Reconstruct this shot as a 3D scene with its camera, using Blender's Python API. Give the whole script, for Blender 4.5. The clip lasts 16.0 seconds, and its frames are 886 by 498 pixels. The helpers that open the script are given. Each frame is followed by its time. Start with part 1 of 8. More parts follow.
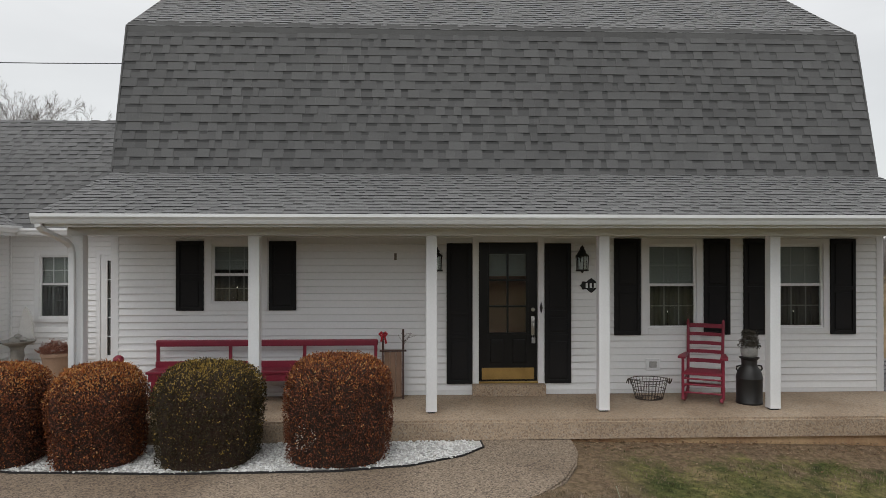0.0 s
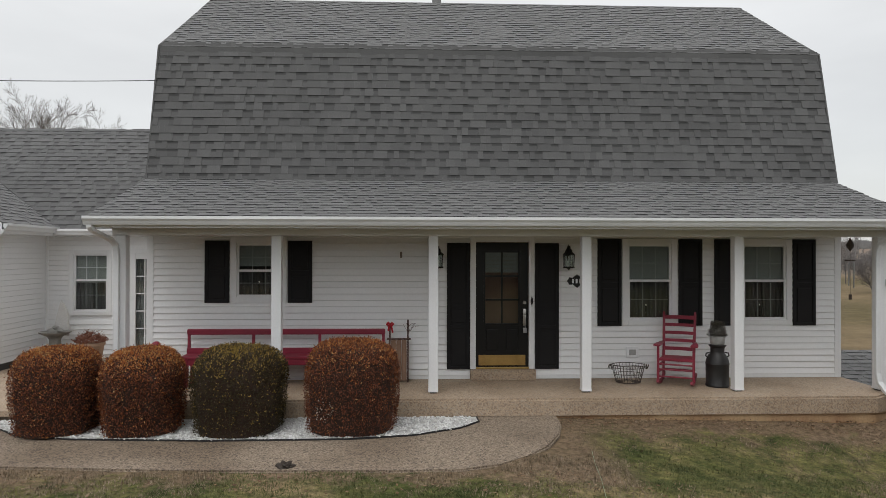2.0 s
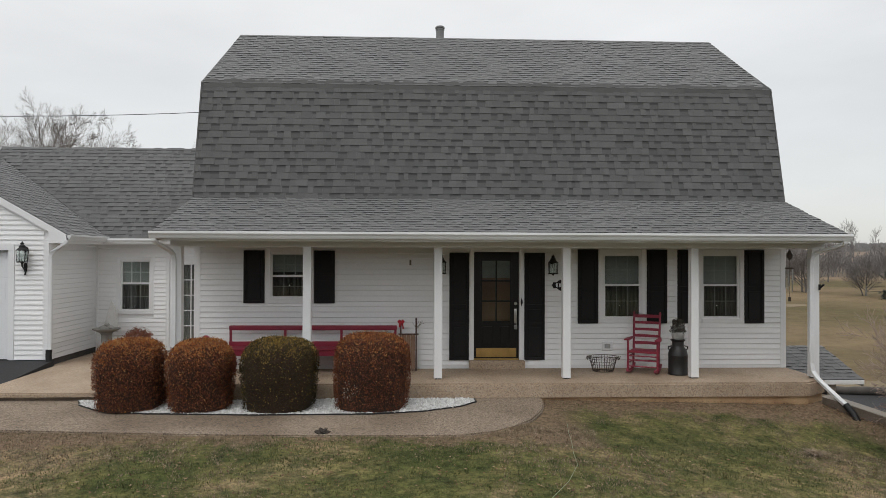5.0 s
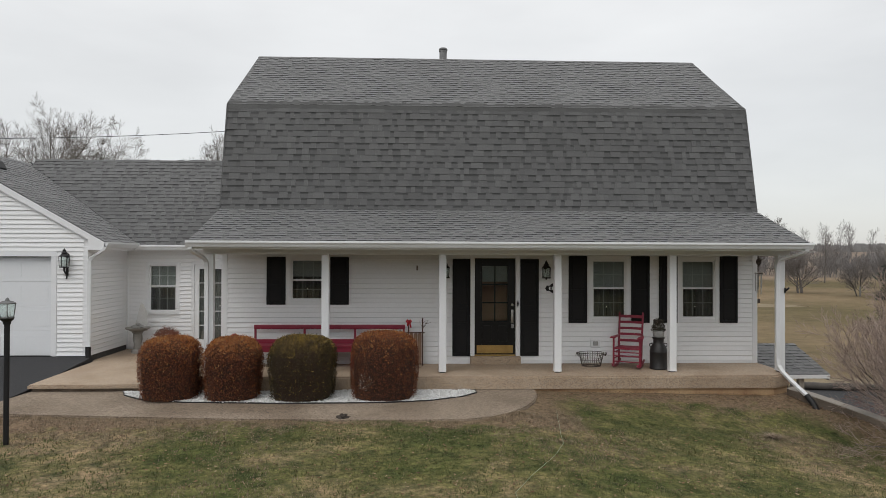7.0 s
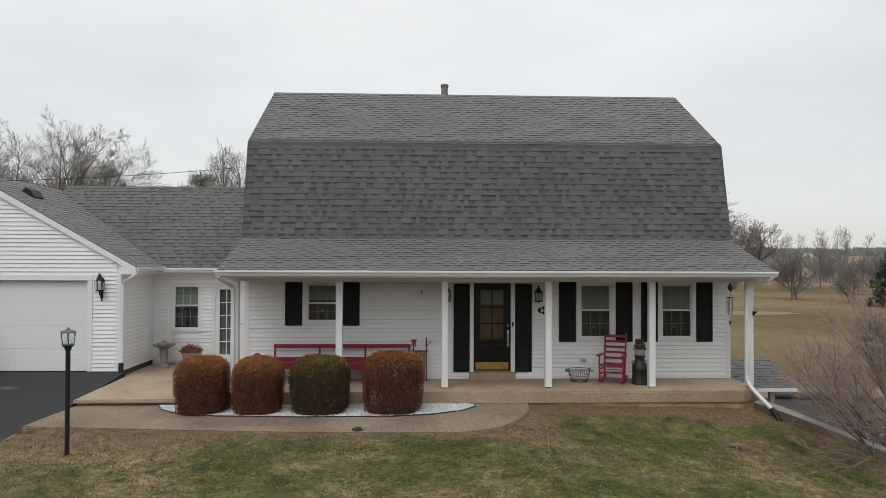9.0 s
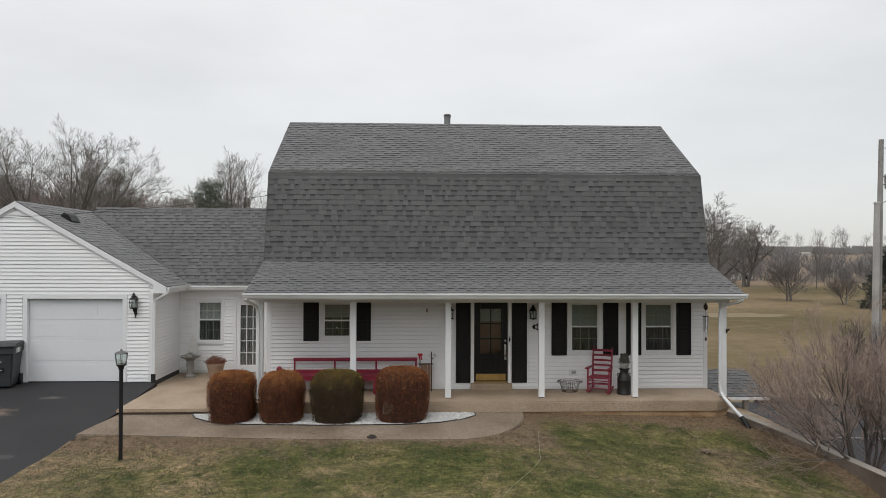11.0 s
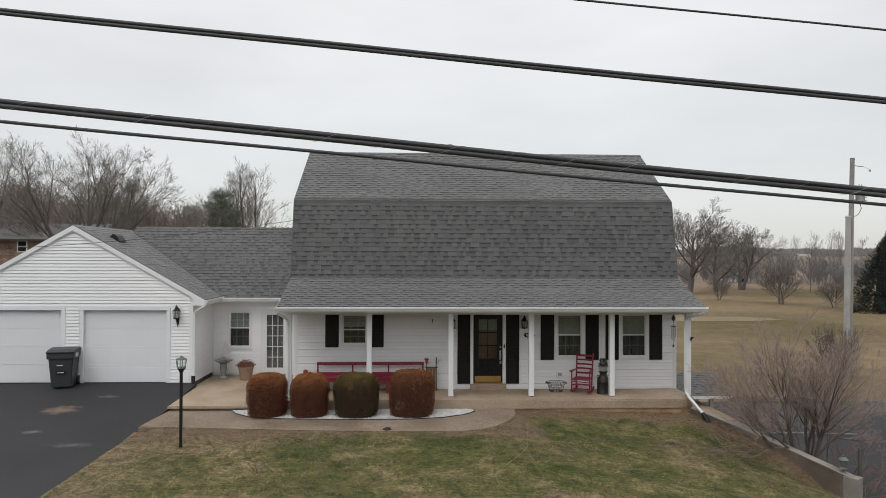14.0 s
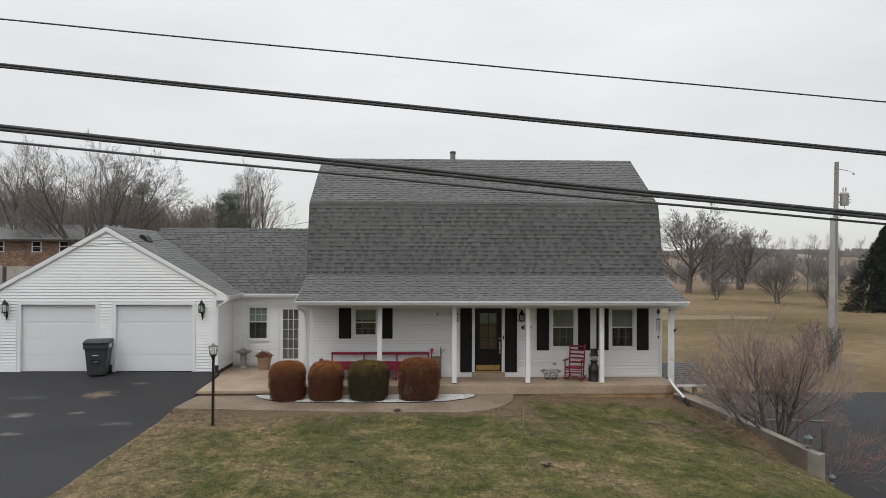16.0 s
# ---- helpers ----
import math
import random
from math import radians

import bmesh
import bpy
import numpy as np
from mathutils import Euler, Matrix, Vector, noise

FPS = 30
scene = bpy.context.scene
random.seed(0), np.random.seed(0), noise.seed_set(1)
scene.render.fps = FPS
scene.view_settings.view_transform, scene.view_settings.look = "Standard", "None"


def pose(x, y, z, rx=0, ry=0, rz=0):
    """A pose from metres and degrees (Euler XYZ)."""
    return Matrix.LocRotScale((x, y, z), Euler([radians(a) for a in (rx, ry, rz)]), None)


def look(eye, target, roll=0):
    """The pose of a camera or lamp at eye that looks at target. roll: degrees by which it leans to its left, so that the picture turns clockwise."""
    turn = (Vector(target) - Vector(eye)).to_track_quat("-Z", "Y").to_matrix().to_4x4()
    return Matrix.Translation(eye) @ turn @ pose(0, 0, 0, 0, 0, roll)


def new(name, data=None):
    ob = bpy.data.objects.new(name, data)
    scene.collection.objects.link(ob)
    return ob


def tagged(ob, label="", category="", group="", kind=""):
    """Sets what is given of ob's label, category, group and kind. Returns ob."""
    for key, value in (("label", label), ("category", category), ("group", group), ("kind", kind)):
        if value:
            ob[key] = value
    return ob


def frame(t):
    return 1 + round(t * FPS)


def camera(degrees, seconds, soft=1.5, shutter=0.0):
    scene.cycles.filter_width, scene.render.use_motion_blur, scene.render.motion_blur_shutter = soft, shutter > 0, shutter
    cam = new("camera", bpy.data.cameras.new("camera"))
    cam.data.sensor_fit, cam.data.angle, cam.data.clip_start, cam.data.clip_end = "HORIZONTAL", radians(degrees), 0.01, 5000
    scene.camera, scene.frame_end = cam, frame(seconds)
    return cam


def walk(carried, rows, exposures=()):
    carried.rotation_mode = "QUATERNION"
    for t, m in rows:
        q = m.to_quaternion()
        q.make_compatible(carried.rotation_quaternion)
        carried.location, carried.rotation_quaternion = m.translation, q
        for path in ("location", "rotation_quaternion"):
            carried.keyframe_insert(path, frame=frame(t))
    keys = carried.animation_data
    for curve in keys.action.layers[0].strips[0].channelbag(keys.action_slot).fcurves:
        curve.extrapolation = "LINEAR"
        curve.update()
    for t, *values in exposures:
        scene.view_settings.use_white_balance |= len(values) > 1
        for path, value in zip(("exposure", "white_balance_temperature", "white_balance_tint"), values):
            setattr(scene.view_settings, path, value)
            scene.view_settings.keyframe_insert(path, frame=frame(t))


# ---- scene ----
cam = camera(65.5, 16.0, 0.75)
PATH = [
    (0, (-0.955, -10.059, 2.091), (-0.87, -8.061, 2.099), 0.0),
    (0.5, (-0.955, -10.342, 2.09), (-0.87, -8.344, 2.096), 0.0),
    (1, (-0.941, -10.617, 2.078), (-0.857, -8.619, 2.087), 0.1),
    (1.5, (-0.947, -10.894, 2.056), (-0.866, -8.895, 2.068), 0.1),
    (2, (-0.983, -11.205, 2.043), (-0.904, -9.207, 2.056), 0.1),
    (2.5, (-0.997, -11.516, 2.018), (-0.919, -9.518, 2.035), 0.2),
    (3, (-1.031, -11.823, 2.015), (-0.952, -9.825, 2.031), 0.1),
    (3.5, (-1.061, -12.15, 2.026), (-0.982, -10.152, 2.04), 0.1),
    (4, (-1.079, -12.475, 2.113), (-0.999, -10.477, 2.131), 0.2),
    (6.5, (-1.219, -14.196, 2.214), (-1.139, -12.197, 2.232), 0.2),
    (7, (-1.253, -14.544, 2.283), (-1.174, -12.546, 2.302), 0.2),
    (7.5, (-1.288, -14.935, 2.354), (-1.208, -12.937, 2.378), 0.2),
    (8, (-1.309, -15.315, 2.499), (-1.232, -13.316, 2.525), 0.2),
    (8.5, (-1.35, -15.669, 2.657), (-1.271, -13.671, 2.684), 0.2),
    (9, (-1.367, -16.036, 2.798), (-1.287, -14.038, 2.826), 0.2),
    (11.5, (-1.519, -18.124, 3.519), (-1.442, -16.126, 3.539), 0.2),
    (12, (-1.517, -18.565, 3.594), (-1.442, -16.566, 3.615), 0.2),
    (12.5, (-1.534, -19.006, 3.678), (-1.459, -17.008, 3.7), 0.1),
    (13, (-1.584, -19.45, 3.772), (-1.51, -17.451, 3.792), 0.2),
    (13.5, (-1.628, -19.909, 3.852), (-1.554, -17.911, 3.873), 0.2),
    (14, (-1.678, -20.373, 3.898), (-1.603, -18.375, 3.922), 0.2),
    (14.5, (-1.692, -20.814, 3.903), (-1.62, -18.815, 3.926), 0.2),
    (15, (-1.721, -21.281, 3.882), (-1.65, -19.282, 3.906), 0.2),
    (15.5, (-1.758, -21.739, 3.854), (-1.687, -19.741, 3.879), 0.2),
    (16, (-1.828, -22.164, 3.831), (-1.757, -20.166, 3.857), 0.2),
]
walk(cam, [(t, look(eye, target, roll)) for t, eye, target, roll in PATH])

# ---- world and sun: a closed overcast sky, brighter overhead ----
world = bpy.data.worlds.new("overcast")
scene.world = world
world.use_nodes = True
wn, wl = world.node_tree.nodes, world.node_tree.links
wn.clear()
w_out = wn.new("ShaderNodeOutputWorld")
w_bg = wn.new("ShaderNodeBackground")
w_sky = wn.new("ShaderNodeTexSky")
w_sky.sky_type, w_sky.sun_disc = "NISHITA", False
w_sky.sun_elevation, w_sky.sun_rotation = radians(58), radians(205)
w_tc = wn.new("ShaderNodeTexCoord")
w_sep = wn.new("ShaderNodeSeparateXYZ")
w_ramp = wn.new("ShaderNodeValToRGB")
w_ramp.color_ramp.elements[0].position, w_ramp.color_ramp.elements[0].color = 0.0, (0.612, 0.612, 0.602, 1)
w_ramp.color_ramp.elements[1].position, w_ramp.color_ramp.elements[1].color = 1.0, (1.13, 1.128, 1.118, 1)
w_mid = w_ramp.color_ramp.elements.new(0.22)
w_mid.color = (0.738, 0.736, 0.722, 1)
w_map = wn.new("ShaderNodeMapping")
w_map.inputs["Scale"].default_value = (1.0, 1.0, 3.2)
w_noise = wn.new("ShaderNodeTexNoise")
w_noise.inputs["Scale"].default_value, w_noise.inputs["Detail"].default_value = 2.2, 5.0
w_cl = wn.new("ShaderNodeMapRange")
w_cl.inputs["From Min"].default_value, w_cl.inputs["From Max"].default_value = 0.3, 0.7
w_cl.inputs["To Min"].default_value, w_cl.inputs["To Max"].default_value = 0.91, 1.09
w_mul = wn.new("ShaderNodeVectorMath")
w_mul.operation = "SCALE"
w_add = wn.new("ShaderNodeMix")
w_add.data_type, w_add.blend_type = "RGBA", "ADD"
w_add.inputs["Factor"].default_value = 0.02
wl.new(w_tc.outputs["Generated"], w_sep.inputs[0])
wl.new(w_sep.outputs["Z"], w_ramp.inputs[0])
wl.new(w_tc.outputs["Generated"], w_map.inputs[0])
wl.new(w_map.outputs[0], w_noise.inputs["Vector"])
wl.new(w_noise.outputs["Fac"], w_cl.inputs["Value"])
wl.new(w_ramp.outputs["Color"], w_mul.inputs[0])
wl.new(w_cl.outputs[0], w_mul.inputs["Scale"])
wl.new(w_mul.outputs[0], w_add.inputs["A"])
wl.new(w_sky.outputs[0], w_add.inputs["B"])
wl.new(w_add.outputs["Result"], w_bg.inputs["Color"])
w_bg.inputs["Strength"].default_value = 1.0
wl.new(w_bg.outputs[0], w_out.inputs[0])
sun_data = bpy.data.lights.new("sun", "SUN")
sun_data.energy, sun_data.angle, sun_data.color = 1.06, radians(40), (1.0, 0.98, 0.95)
sun = new("sun", sun_data)
sun.matrix_world = look((-7, -15, 27), (0, 0, 0))


# ---- materials ----
def mat(name, colour, rough=0.8, other=None, scale=3.0, fine=60.0, spread=0.5, bump=0.2, grain=0.12, metal=0.0, pieces=0.0, spec=0.5, dist=0.01):
    """A surface with slow blotches from colour to other, fine grain in value, a fine bump, and a random value from piece to piece."""
    m = bpy.data.materials.new(name)
    m.use_nodes = True
    n, l = m.node_tree.nodes, m.node_tree.links
    b = n["Principled BSDF"]
    geo = n.new("ShaderNodeNewGeometry")
    big, small = n.new("ShaderNodeTexNoise"), n.new("ShaderNodeTexNoise")
    big.inputs["Scale"].default_value, big.inputs["Detail"].default_value = scale, 4.0
    small.inputs["Scale"].default_value, small.inputs["Detail"].default_value = fine, 3.0
    for t in (big, small):
        l.new(geo.outputs["Position"], t.inputs["Vector"])
    ramp = n.new("ShaderNodeMapRange")
    ramp.inputs["From Min"].default_value, ramp.inputs["From Max"].default_value = 0.5 - spread / 2, 0.5 + spread / 2
    l.new(big.outputs["Fac"], ramp.inputs["Value"])
    mix = n.new("ShaderNodeMix")
    mix.data_type = "RGBA"
    mix.inputs["A"].default_value = (*colour, 1)
    mix.inputs["B"].default_value = (*(other or [c * 0.82 for c in colour]), 1)
    l.new(ramp.outputs[0], mix.inputs["Factor"])
    g = n.new("ShaderNodeMapRange")
    g.inputs["From Min"].default_value, g.inputs["From Max"].default_value = 0.25, 0.75
    g.inputs["To Min"].default_value, g.inputs["To Max"].default_value = 1 - grain, 1 + grain
    l.new(small.outputs["Fac"], g.inputs["Value"])
    value = g.outputs[0]
    if pieces:
        info = n.new("ShaderNodeObjectInfo")
        add = n.new("ShaderNodeMath")
        add.operation = "ADD"
        l.new(info.outputs["Random"], add.inputs[0])
        l.new(geo.outputs["Random Per Island"], add.inputs[1])
        fr = n.new("ShaderNodeMath")
        fr.operation = "FRACT"
        l.new(add.outputs[0], fr.inputs[0])
        pr = n.new("ShaderNodeMapRange")
        pr.inputs["To Min"].default_value, pr.inputs["To Max"].default_value = 1 - pieces, 1 + pieces
        l.new(fr.outputs[0], pr.inputs["Value"])
        mu = n.new("ShaderNodeMath")
        mu.operation = "MULTIPLY"
        l.new(value, mu.inputs[0])
        l.new(pr.outputs[0], mu.inputs[1])
        value = mu.outputs[0]
    sc = n.new("ShaderNodeVectorMath")
    sc.operation = "SCALE"
    l.new(mix.outputs["Result"], sc.inputs[0])
    l.new(value, sc.inputs["Scale"])
    l.new(sc.outputs[0], b.inputs["Base Color"])
    b.inputs["Roughness"].default_value, b.inputs["Metallic"].default_value = rough, metal
    b.inputs["Specular IOR Level"].default_value = spec
    if bump:
        bp = n.new("ShaderNodeBump")
        bp.inputs["Strength"].default_value, bp.inputs["Distance"].default_value = bump, dist
        l.new(small.outputs["Fac"], bp.inputs["Height"])
        l.new(bp.outputs[0], b.inputs["Normal"])
    return m


def pebbled(name, tones, size, rough=0.85, bump=0.5, stain=None, stain_scale=0.6, crack=False):
    """Exposed aggregate: small stones of several tones in a paler paste, with wide stains."""
    m = mat(name, tones[0], rough)
    n, l = m.node_tree.nodes, m.node_tree.links
    b = n["Principled BSDF"]
    geo = n.new("ShaderNodeNewGeometry")
    vor = n.new("ShaderNodeTexVoronoi")
    vor.inputs["Scale"].default_value = 1 / size
    l.new(geo.outputs["Position"], vor.inputs["Vector"])
    cr = n.new("ShaderNodeValToRGB")
    for i, t in enumerate(tones):
        e = cr.color_ramp.elements[i] if i < 2 else cr.color_ramp.elements.new(1)
        e.position, e.color = i / (len(tones) - 1), (*t, 1)
    sep = n.new("ShaderNodeSeparateColor")
    l.new(vor.outputs["Color"], sep.inputs[0])
    l.new(sep.outputs[0], cr.inputs[0])
    big = n.new("ShaderNodeTexNoise")
    big.inputs["Scale"].default_value, big.inputs["Detail"].default_value = stain_scale, 6.0
    l.new(geo.outputs["Position"], big.inputs["Vector"])
    mr = n.new("ShaderNodeMapRange")
    mr.inputs["From Min"].default_value, mr.inputs["From Max"].default_value = 0.42, 0.68
    l.new(big.outputs["Fac"], mr.inputs["Value"])
    mix = n.new("ShaderNodeMix")
    mix.data_type, mix.blend_type = "RGBA", "MULTIPLY"
    l.new(mr.outputs[0], mix.inputs["Factor"])
    l.new(cr.outputs[0], mix.inputs["A"])
    mix.inputs["B"].default_value = (*(stain or (0.72, 0.68, 0.64)), 1)
    l.new(mix.outputs["Result"], b.inputs["Base Color"])
    bp = n.new("ShaderNodeBump")
    bp.inputs["Strength"].default_value, bp.inputs["Distance"].default_value = bump, size * 0.4
    bp.invert = True
    l.new(vor.outputs["Distance"], bp.inputs["Height"])
    l.new(bp.outputs[0], b.inputs["Normal"])
    return m


def glass_mat(name, tint=(0.9, 0.95, 0.93), rough=0.02):
    m = bpy.data.materials.new(name)
    m.use_nodes = True
    b = m.node_tree.nodes["Principled BSDF"]
    b.inputs["Base Color"].default_value = (*tint, 1)
    b.inputs["Transmission Weight"].default_value = 1.0
    b.inputs["Roughness"].default_value = rough
    b.inputs["IOR"].default_value = 1.45
    return m


def glow(name, colour, strength):
    m = bpy.data.materials.new(name)
    m.use_nodes = True
    b = m.node_tree.nodes["Principled BSDF"]
    b.inputs["Base Color"].default_value = (*colour, 1)
    b.inputs["Emission Color"].default_value = (*colour, 1)
    b.inputs["Emission Strength"].default_value = strength
    return m


M_VINYL = mat("white vinyl siding", (0.80, 0.805, 0.81), 0.45, (0.75, 0.755, 0.755), 0.7, 30, 0.6, 0.05, 0.025, pieces=0.02)
M_TRIM = mat("white painted trim", (0.78, 0.79, 0.80), 0.4, (0.73, 0.735, 0.74), 1.5, 40, 0.6, 0.05, 0.03)
# cream taken darker to paint porch shade and dim the wall top
M_SOFFIT = mat("darkened cream soffit", (0.46, 0.42, 0.36), 0.6, (0.40, 0.36, 0.30), 1.2, 40, 0.6, 0.05, 0.04)
M_GUTTER = mat("white aluminium gutter", (0.74, 0.75, 0.76), 0.35, (0.62, 0.63, 0.63), 0.9, 20, 0.4, 0.03, 0.03)
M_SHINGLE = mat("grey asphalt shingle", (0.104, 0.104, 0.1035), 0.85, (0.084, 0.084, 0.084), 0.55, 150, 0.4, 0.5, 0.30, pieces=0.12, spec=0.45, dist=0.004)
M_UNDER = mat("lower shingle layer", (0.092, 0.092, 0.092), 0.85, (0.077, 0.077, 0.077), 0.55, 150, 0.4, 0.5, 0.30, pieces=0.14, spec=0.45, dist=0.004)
# dark granule print that also paints shade on butt edges and in notches
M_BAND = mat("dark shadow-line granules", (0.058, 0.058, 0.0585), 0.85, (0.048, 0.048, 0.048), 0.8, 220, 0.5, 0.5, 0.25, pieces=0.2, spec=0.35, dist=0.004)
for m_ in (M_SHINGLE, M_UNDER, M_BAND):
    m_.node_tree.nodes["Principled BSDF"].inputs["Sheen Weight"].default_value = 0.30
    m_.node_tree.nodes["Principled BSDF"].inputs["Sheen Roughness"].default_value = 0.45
M_DECK = mat("dark roof felt", (0.05, 0.05, 0.052), 0.95)
M_SHUTTER = mat("black shutter vinyl", (0.010, 0.010, 0.011), 0.6, (0.015, 0.014, 0.014), 1.5, 90, 0.5, 0.15, 0.12, spec=0.22)
M_BLACK = mat("black painted metal", (0.012, 0.012, 0.013), 0.5, (0.018, 0.017, 0.017), 4, 80, 0.5, 0.15, 0.15, spec=0.28)
M_DOORPAINT = mat("black gloss door paint", (0.009, 0.009, 0.010), 0.3, (0.012, 0.011, 0.011), 2, 80, 0.5, 0.05, 0.08, spec=0.3)
M_BRASS = mat("tarnished brass", (0.55, 0.37, 0.14), 0.36, (0.38, 0.25, 0.09), 5, 70, 0.5, 0.08, 0.1, metal=0.85)
M_NICKEL = mat("satin nickel", (0.6, 0.58, 0.55), 0.28, None, 8, 90, 0.5, 0.05, 0.05, metal=0.95)
M_GLASS = glass_mat("window glass")
# room dimness is put into the wall colour
M_ROOM = mat("room wall with dimness painted in", (0.10, 0.097, 0.093), 0.9)
M_BLIND = mat("pale window blind", (0.34, 0.36, 0.345), 0.8, (0.29, 0.31, 0.30), 6, 40)
M_CURTAIN = mat("sheer curtain in screen grey", (0.10, 0.10, 0.098), 0.9, (0.075, 0.075, 0.075), 6, 40)
M_SHEER = mat("pale curtain standing in for reflected sky", (0.21, 0.21, 0.205), 0.9, (0.15, 0.15, 0.145), 6, 40)
M_BULB = glow("candle bulb", (1.0, 0.94, 0.84), 1.6)
M_AGG = pebbled("exposed aggregate porch", [(0.36, 0.27, 0.19), (0.45, 0.35, 0.25), (0.25, 0.18, 0.125), (0.40, 0.34, 0.27)], 0.017, 0.8, 0.35, (0.76, 0.72, 0.68), 0.9)
M_AGGW = pebbled("weathered aggregate walk", [(0.205, 0.158, 0.112), (0.33, 0.262, 0.194), (0.085, 0.063, 0.046), (0.26, 0.206, 0.154)], 0.016, 0.9, 0.7, (0.66, 0.62, 0.58), 0.8)
M_FOUND = mat("rust-stained foundation concrete", (0.46, 0.32, 0.18), 0.9, (0.27, 0.15, 0.08), 1.6, 40, 0.35, 0.3, 0.15)
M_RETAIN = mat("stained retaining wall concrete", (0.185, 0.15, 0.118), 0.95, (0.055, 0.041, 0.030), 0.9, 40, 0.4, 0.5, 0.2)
# white grilles in grey copies: dimming by glass and screen is painted in
M_MUNTIN = mat("grille greyed as if screened", (0.24, 0.245, 0.245), 0.6)
M_GRID = mat("greyed grille between panes", (0.45, 0.46, 0.455), 0.6)
M_CONC = mat("grey weathered concrete", (0.33, 0.295, 0.25), 0.9, (0.20, 0.185, 0.165), 1.3, 50, 0.4, 0.4, 0.18)
M_ASPH = mat("sealed driveway asphalt", (0.019, 0.019, 0.0205), 0.78, (0.036, 0.036, 0.038), 0.30, 160, 0.5, 0.35, 0.3, spec=0.3)
# worn spots on the sealed asphalt: x, y, half width, half depth, colour
an, al = M_ASPH.node_tree.nodes, M_ASPH.node_tree.links
a_bsdf = an["Principled BSDF"]
a_geo = an.new("ShaderNodeNewGeometry")
a_no = an.new("ShaderNodeTexNoise")
a_no.inputs["Scale"].default_value, a_no.inputs["Detail"].default_value = 5.0, 6.0
al.new(a_geo.outputs["Position"], a_no.inputs["Vector"])
a_col = a_bsdf.inputs["Base Color"].links[0].from_socket
for sx, sy, hx, hy, sc_ in ((-11.15, -1.6, 0.46, 0.42, (0.19, 0.135, 0.10)), (-10.45, -0.3, 0.30, 0.14, (0.11, 0.10, 0.095)), (-12.3, -3.6, 0.45, 0.22, (0.15, 0.14, 0.135)), (-10.9, -3.4, 0.22, 0.14, (0.14, 0.13, 0.125)),
                            (-11.6, -5.3, 0.32, 0.18, (0.14, 0.13, 0.125)), (-9.5, -4.4, 0.50, 0.16, (0.09, 0.088, 0.085)), (-13.6, -3.0, 0.55, 0.25, (0.075, 0.074, 0.073)), (-13.0, -1.9, 0.6, 0.25, (0.06, 0.06, 0.06)), (16.5, -0.8, 0.5, 0.8, (0.2, 0.2, 0.2))):
    a_map = an.new("ShaderNodeMapping")
    a_map.vector_type = "TEXTURE"
    a_map.inputs["Location"].default_value, a_map.inputs["Scale"].default_value = (sx, sy, 0), (hx, hy, 1000)
    al.new(a_geo.outputs["Position"], a_map.inputs["Vector"])
    a_len = an.new("ShaderNodeVectorMath")
    a_len.operation = "LENGTH"
    al.new(a_map.outputs[0], a_len.inputs[0])
    a_sum = an.new("ShaderNodeMath")
    a_sum.operation = "MULTIPLY_ADD"
    a_sum.inputs[1].default_value = 2.2
    al.new(a_no.outputs["Fac"], a_sum.inputs[0])
    al.new(a_len.outputs["Value"], a_sum.inputs[2])
    a_mr = an.new("ShaderNodeMapRange")
    a_mr.inputs["From Min"].default_value, a_mr.inputs["From Max"].default_value = 2.2, 1.1
    al.new(a_sum.outputs[0], a_mr.inputs["Value"])
    a_mix = an.new("ShaderNodeMix")
    a_mix.data_type = "RGBA"
    al.new(a_mr.outputs[0], a_mix.inputs["Factor"])
    al.new(a_col, a_mix.inputs["A"])
    a_mix.inputs["B"].default_value = (*sc_, 1)
    a_col = a_mix.outputs["Result"]
al.new(a_col, a_bsdf.inputs["Base Color"])
M_RED = mat("barn-red painted wood", (0.25, 0.018, 0.042), 0.5, (0.195, 0.014, 0.033), 3, 60, 0.5, 0.15, 0.1)
M_WOOD = mat("worn plywood", (0.24, 0.145, 0.095), 0.75, (0.17, 0.10, 0.065), 3, 50, 0.5, 0.15, 0.15)


# ---- shaping helpers ----
def box(bm, x0, x1, y0, y1, z0, z1, bev=0.0, m=None):
    r = bmesh.ops.create_cube(bm, size=1.0)
    bmesh.ops.scale(bm, vec=(x1 - x0, y1 - y0, z1 - z0), verts=r["verts"])
    bmesh.ops.translate(bm, vec=((x0 + x1) / 2, (y0 + y1) / 2, (z0 + z1) / 2), verts=r["verts"])
    vs = r["verts"]
    if bev:
        es = list({e for v in vs for e in v.link_edges})
        out = bmesh.ops.bevel(bm, geom=es, offset=bev, segments=2, affect="EDGES", profile=0.5)
        vs = list({v for f in out["faces"] for v in f.verts} | {v for v in vs if v.is_valid})
    if m is not None:
        bmesh.ops.transform(bm, matrix=m, verts=vs)
    return vs


def prism(bm, outline, axis, a, b):
    """Extrude a closed outline: axis 'x' takes (y, z) corners from x=a to b; 'y' takes (x, z); 'z' takes (x, y)."""
    def at(p, d):
        return {"x": (d, p[0], p[1]), "y": (p[0], d, p[1]), "z": (p[0], p[1], d)}[axis]
    va = [bm.verts.new(at(p, a)) for p in outline]
    vb = [bm.verts.new(at(p, b)) for p in outline]
    n = len(outline)
    for i in range(n):
        bm.faces.new((va[i], va[(i + 1) % n], vb[(i + 1) % n], vb[i]))
    bm.faces.new(va[::-1])
    bm.faces.new(vb)
    bmesh.ops.recalc_face_normals(bm, faces=bm.faces[:])
    return va + vb


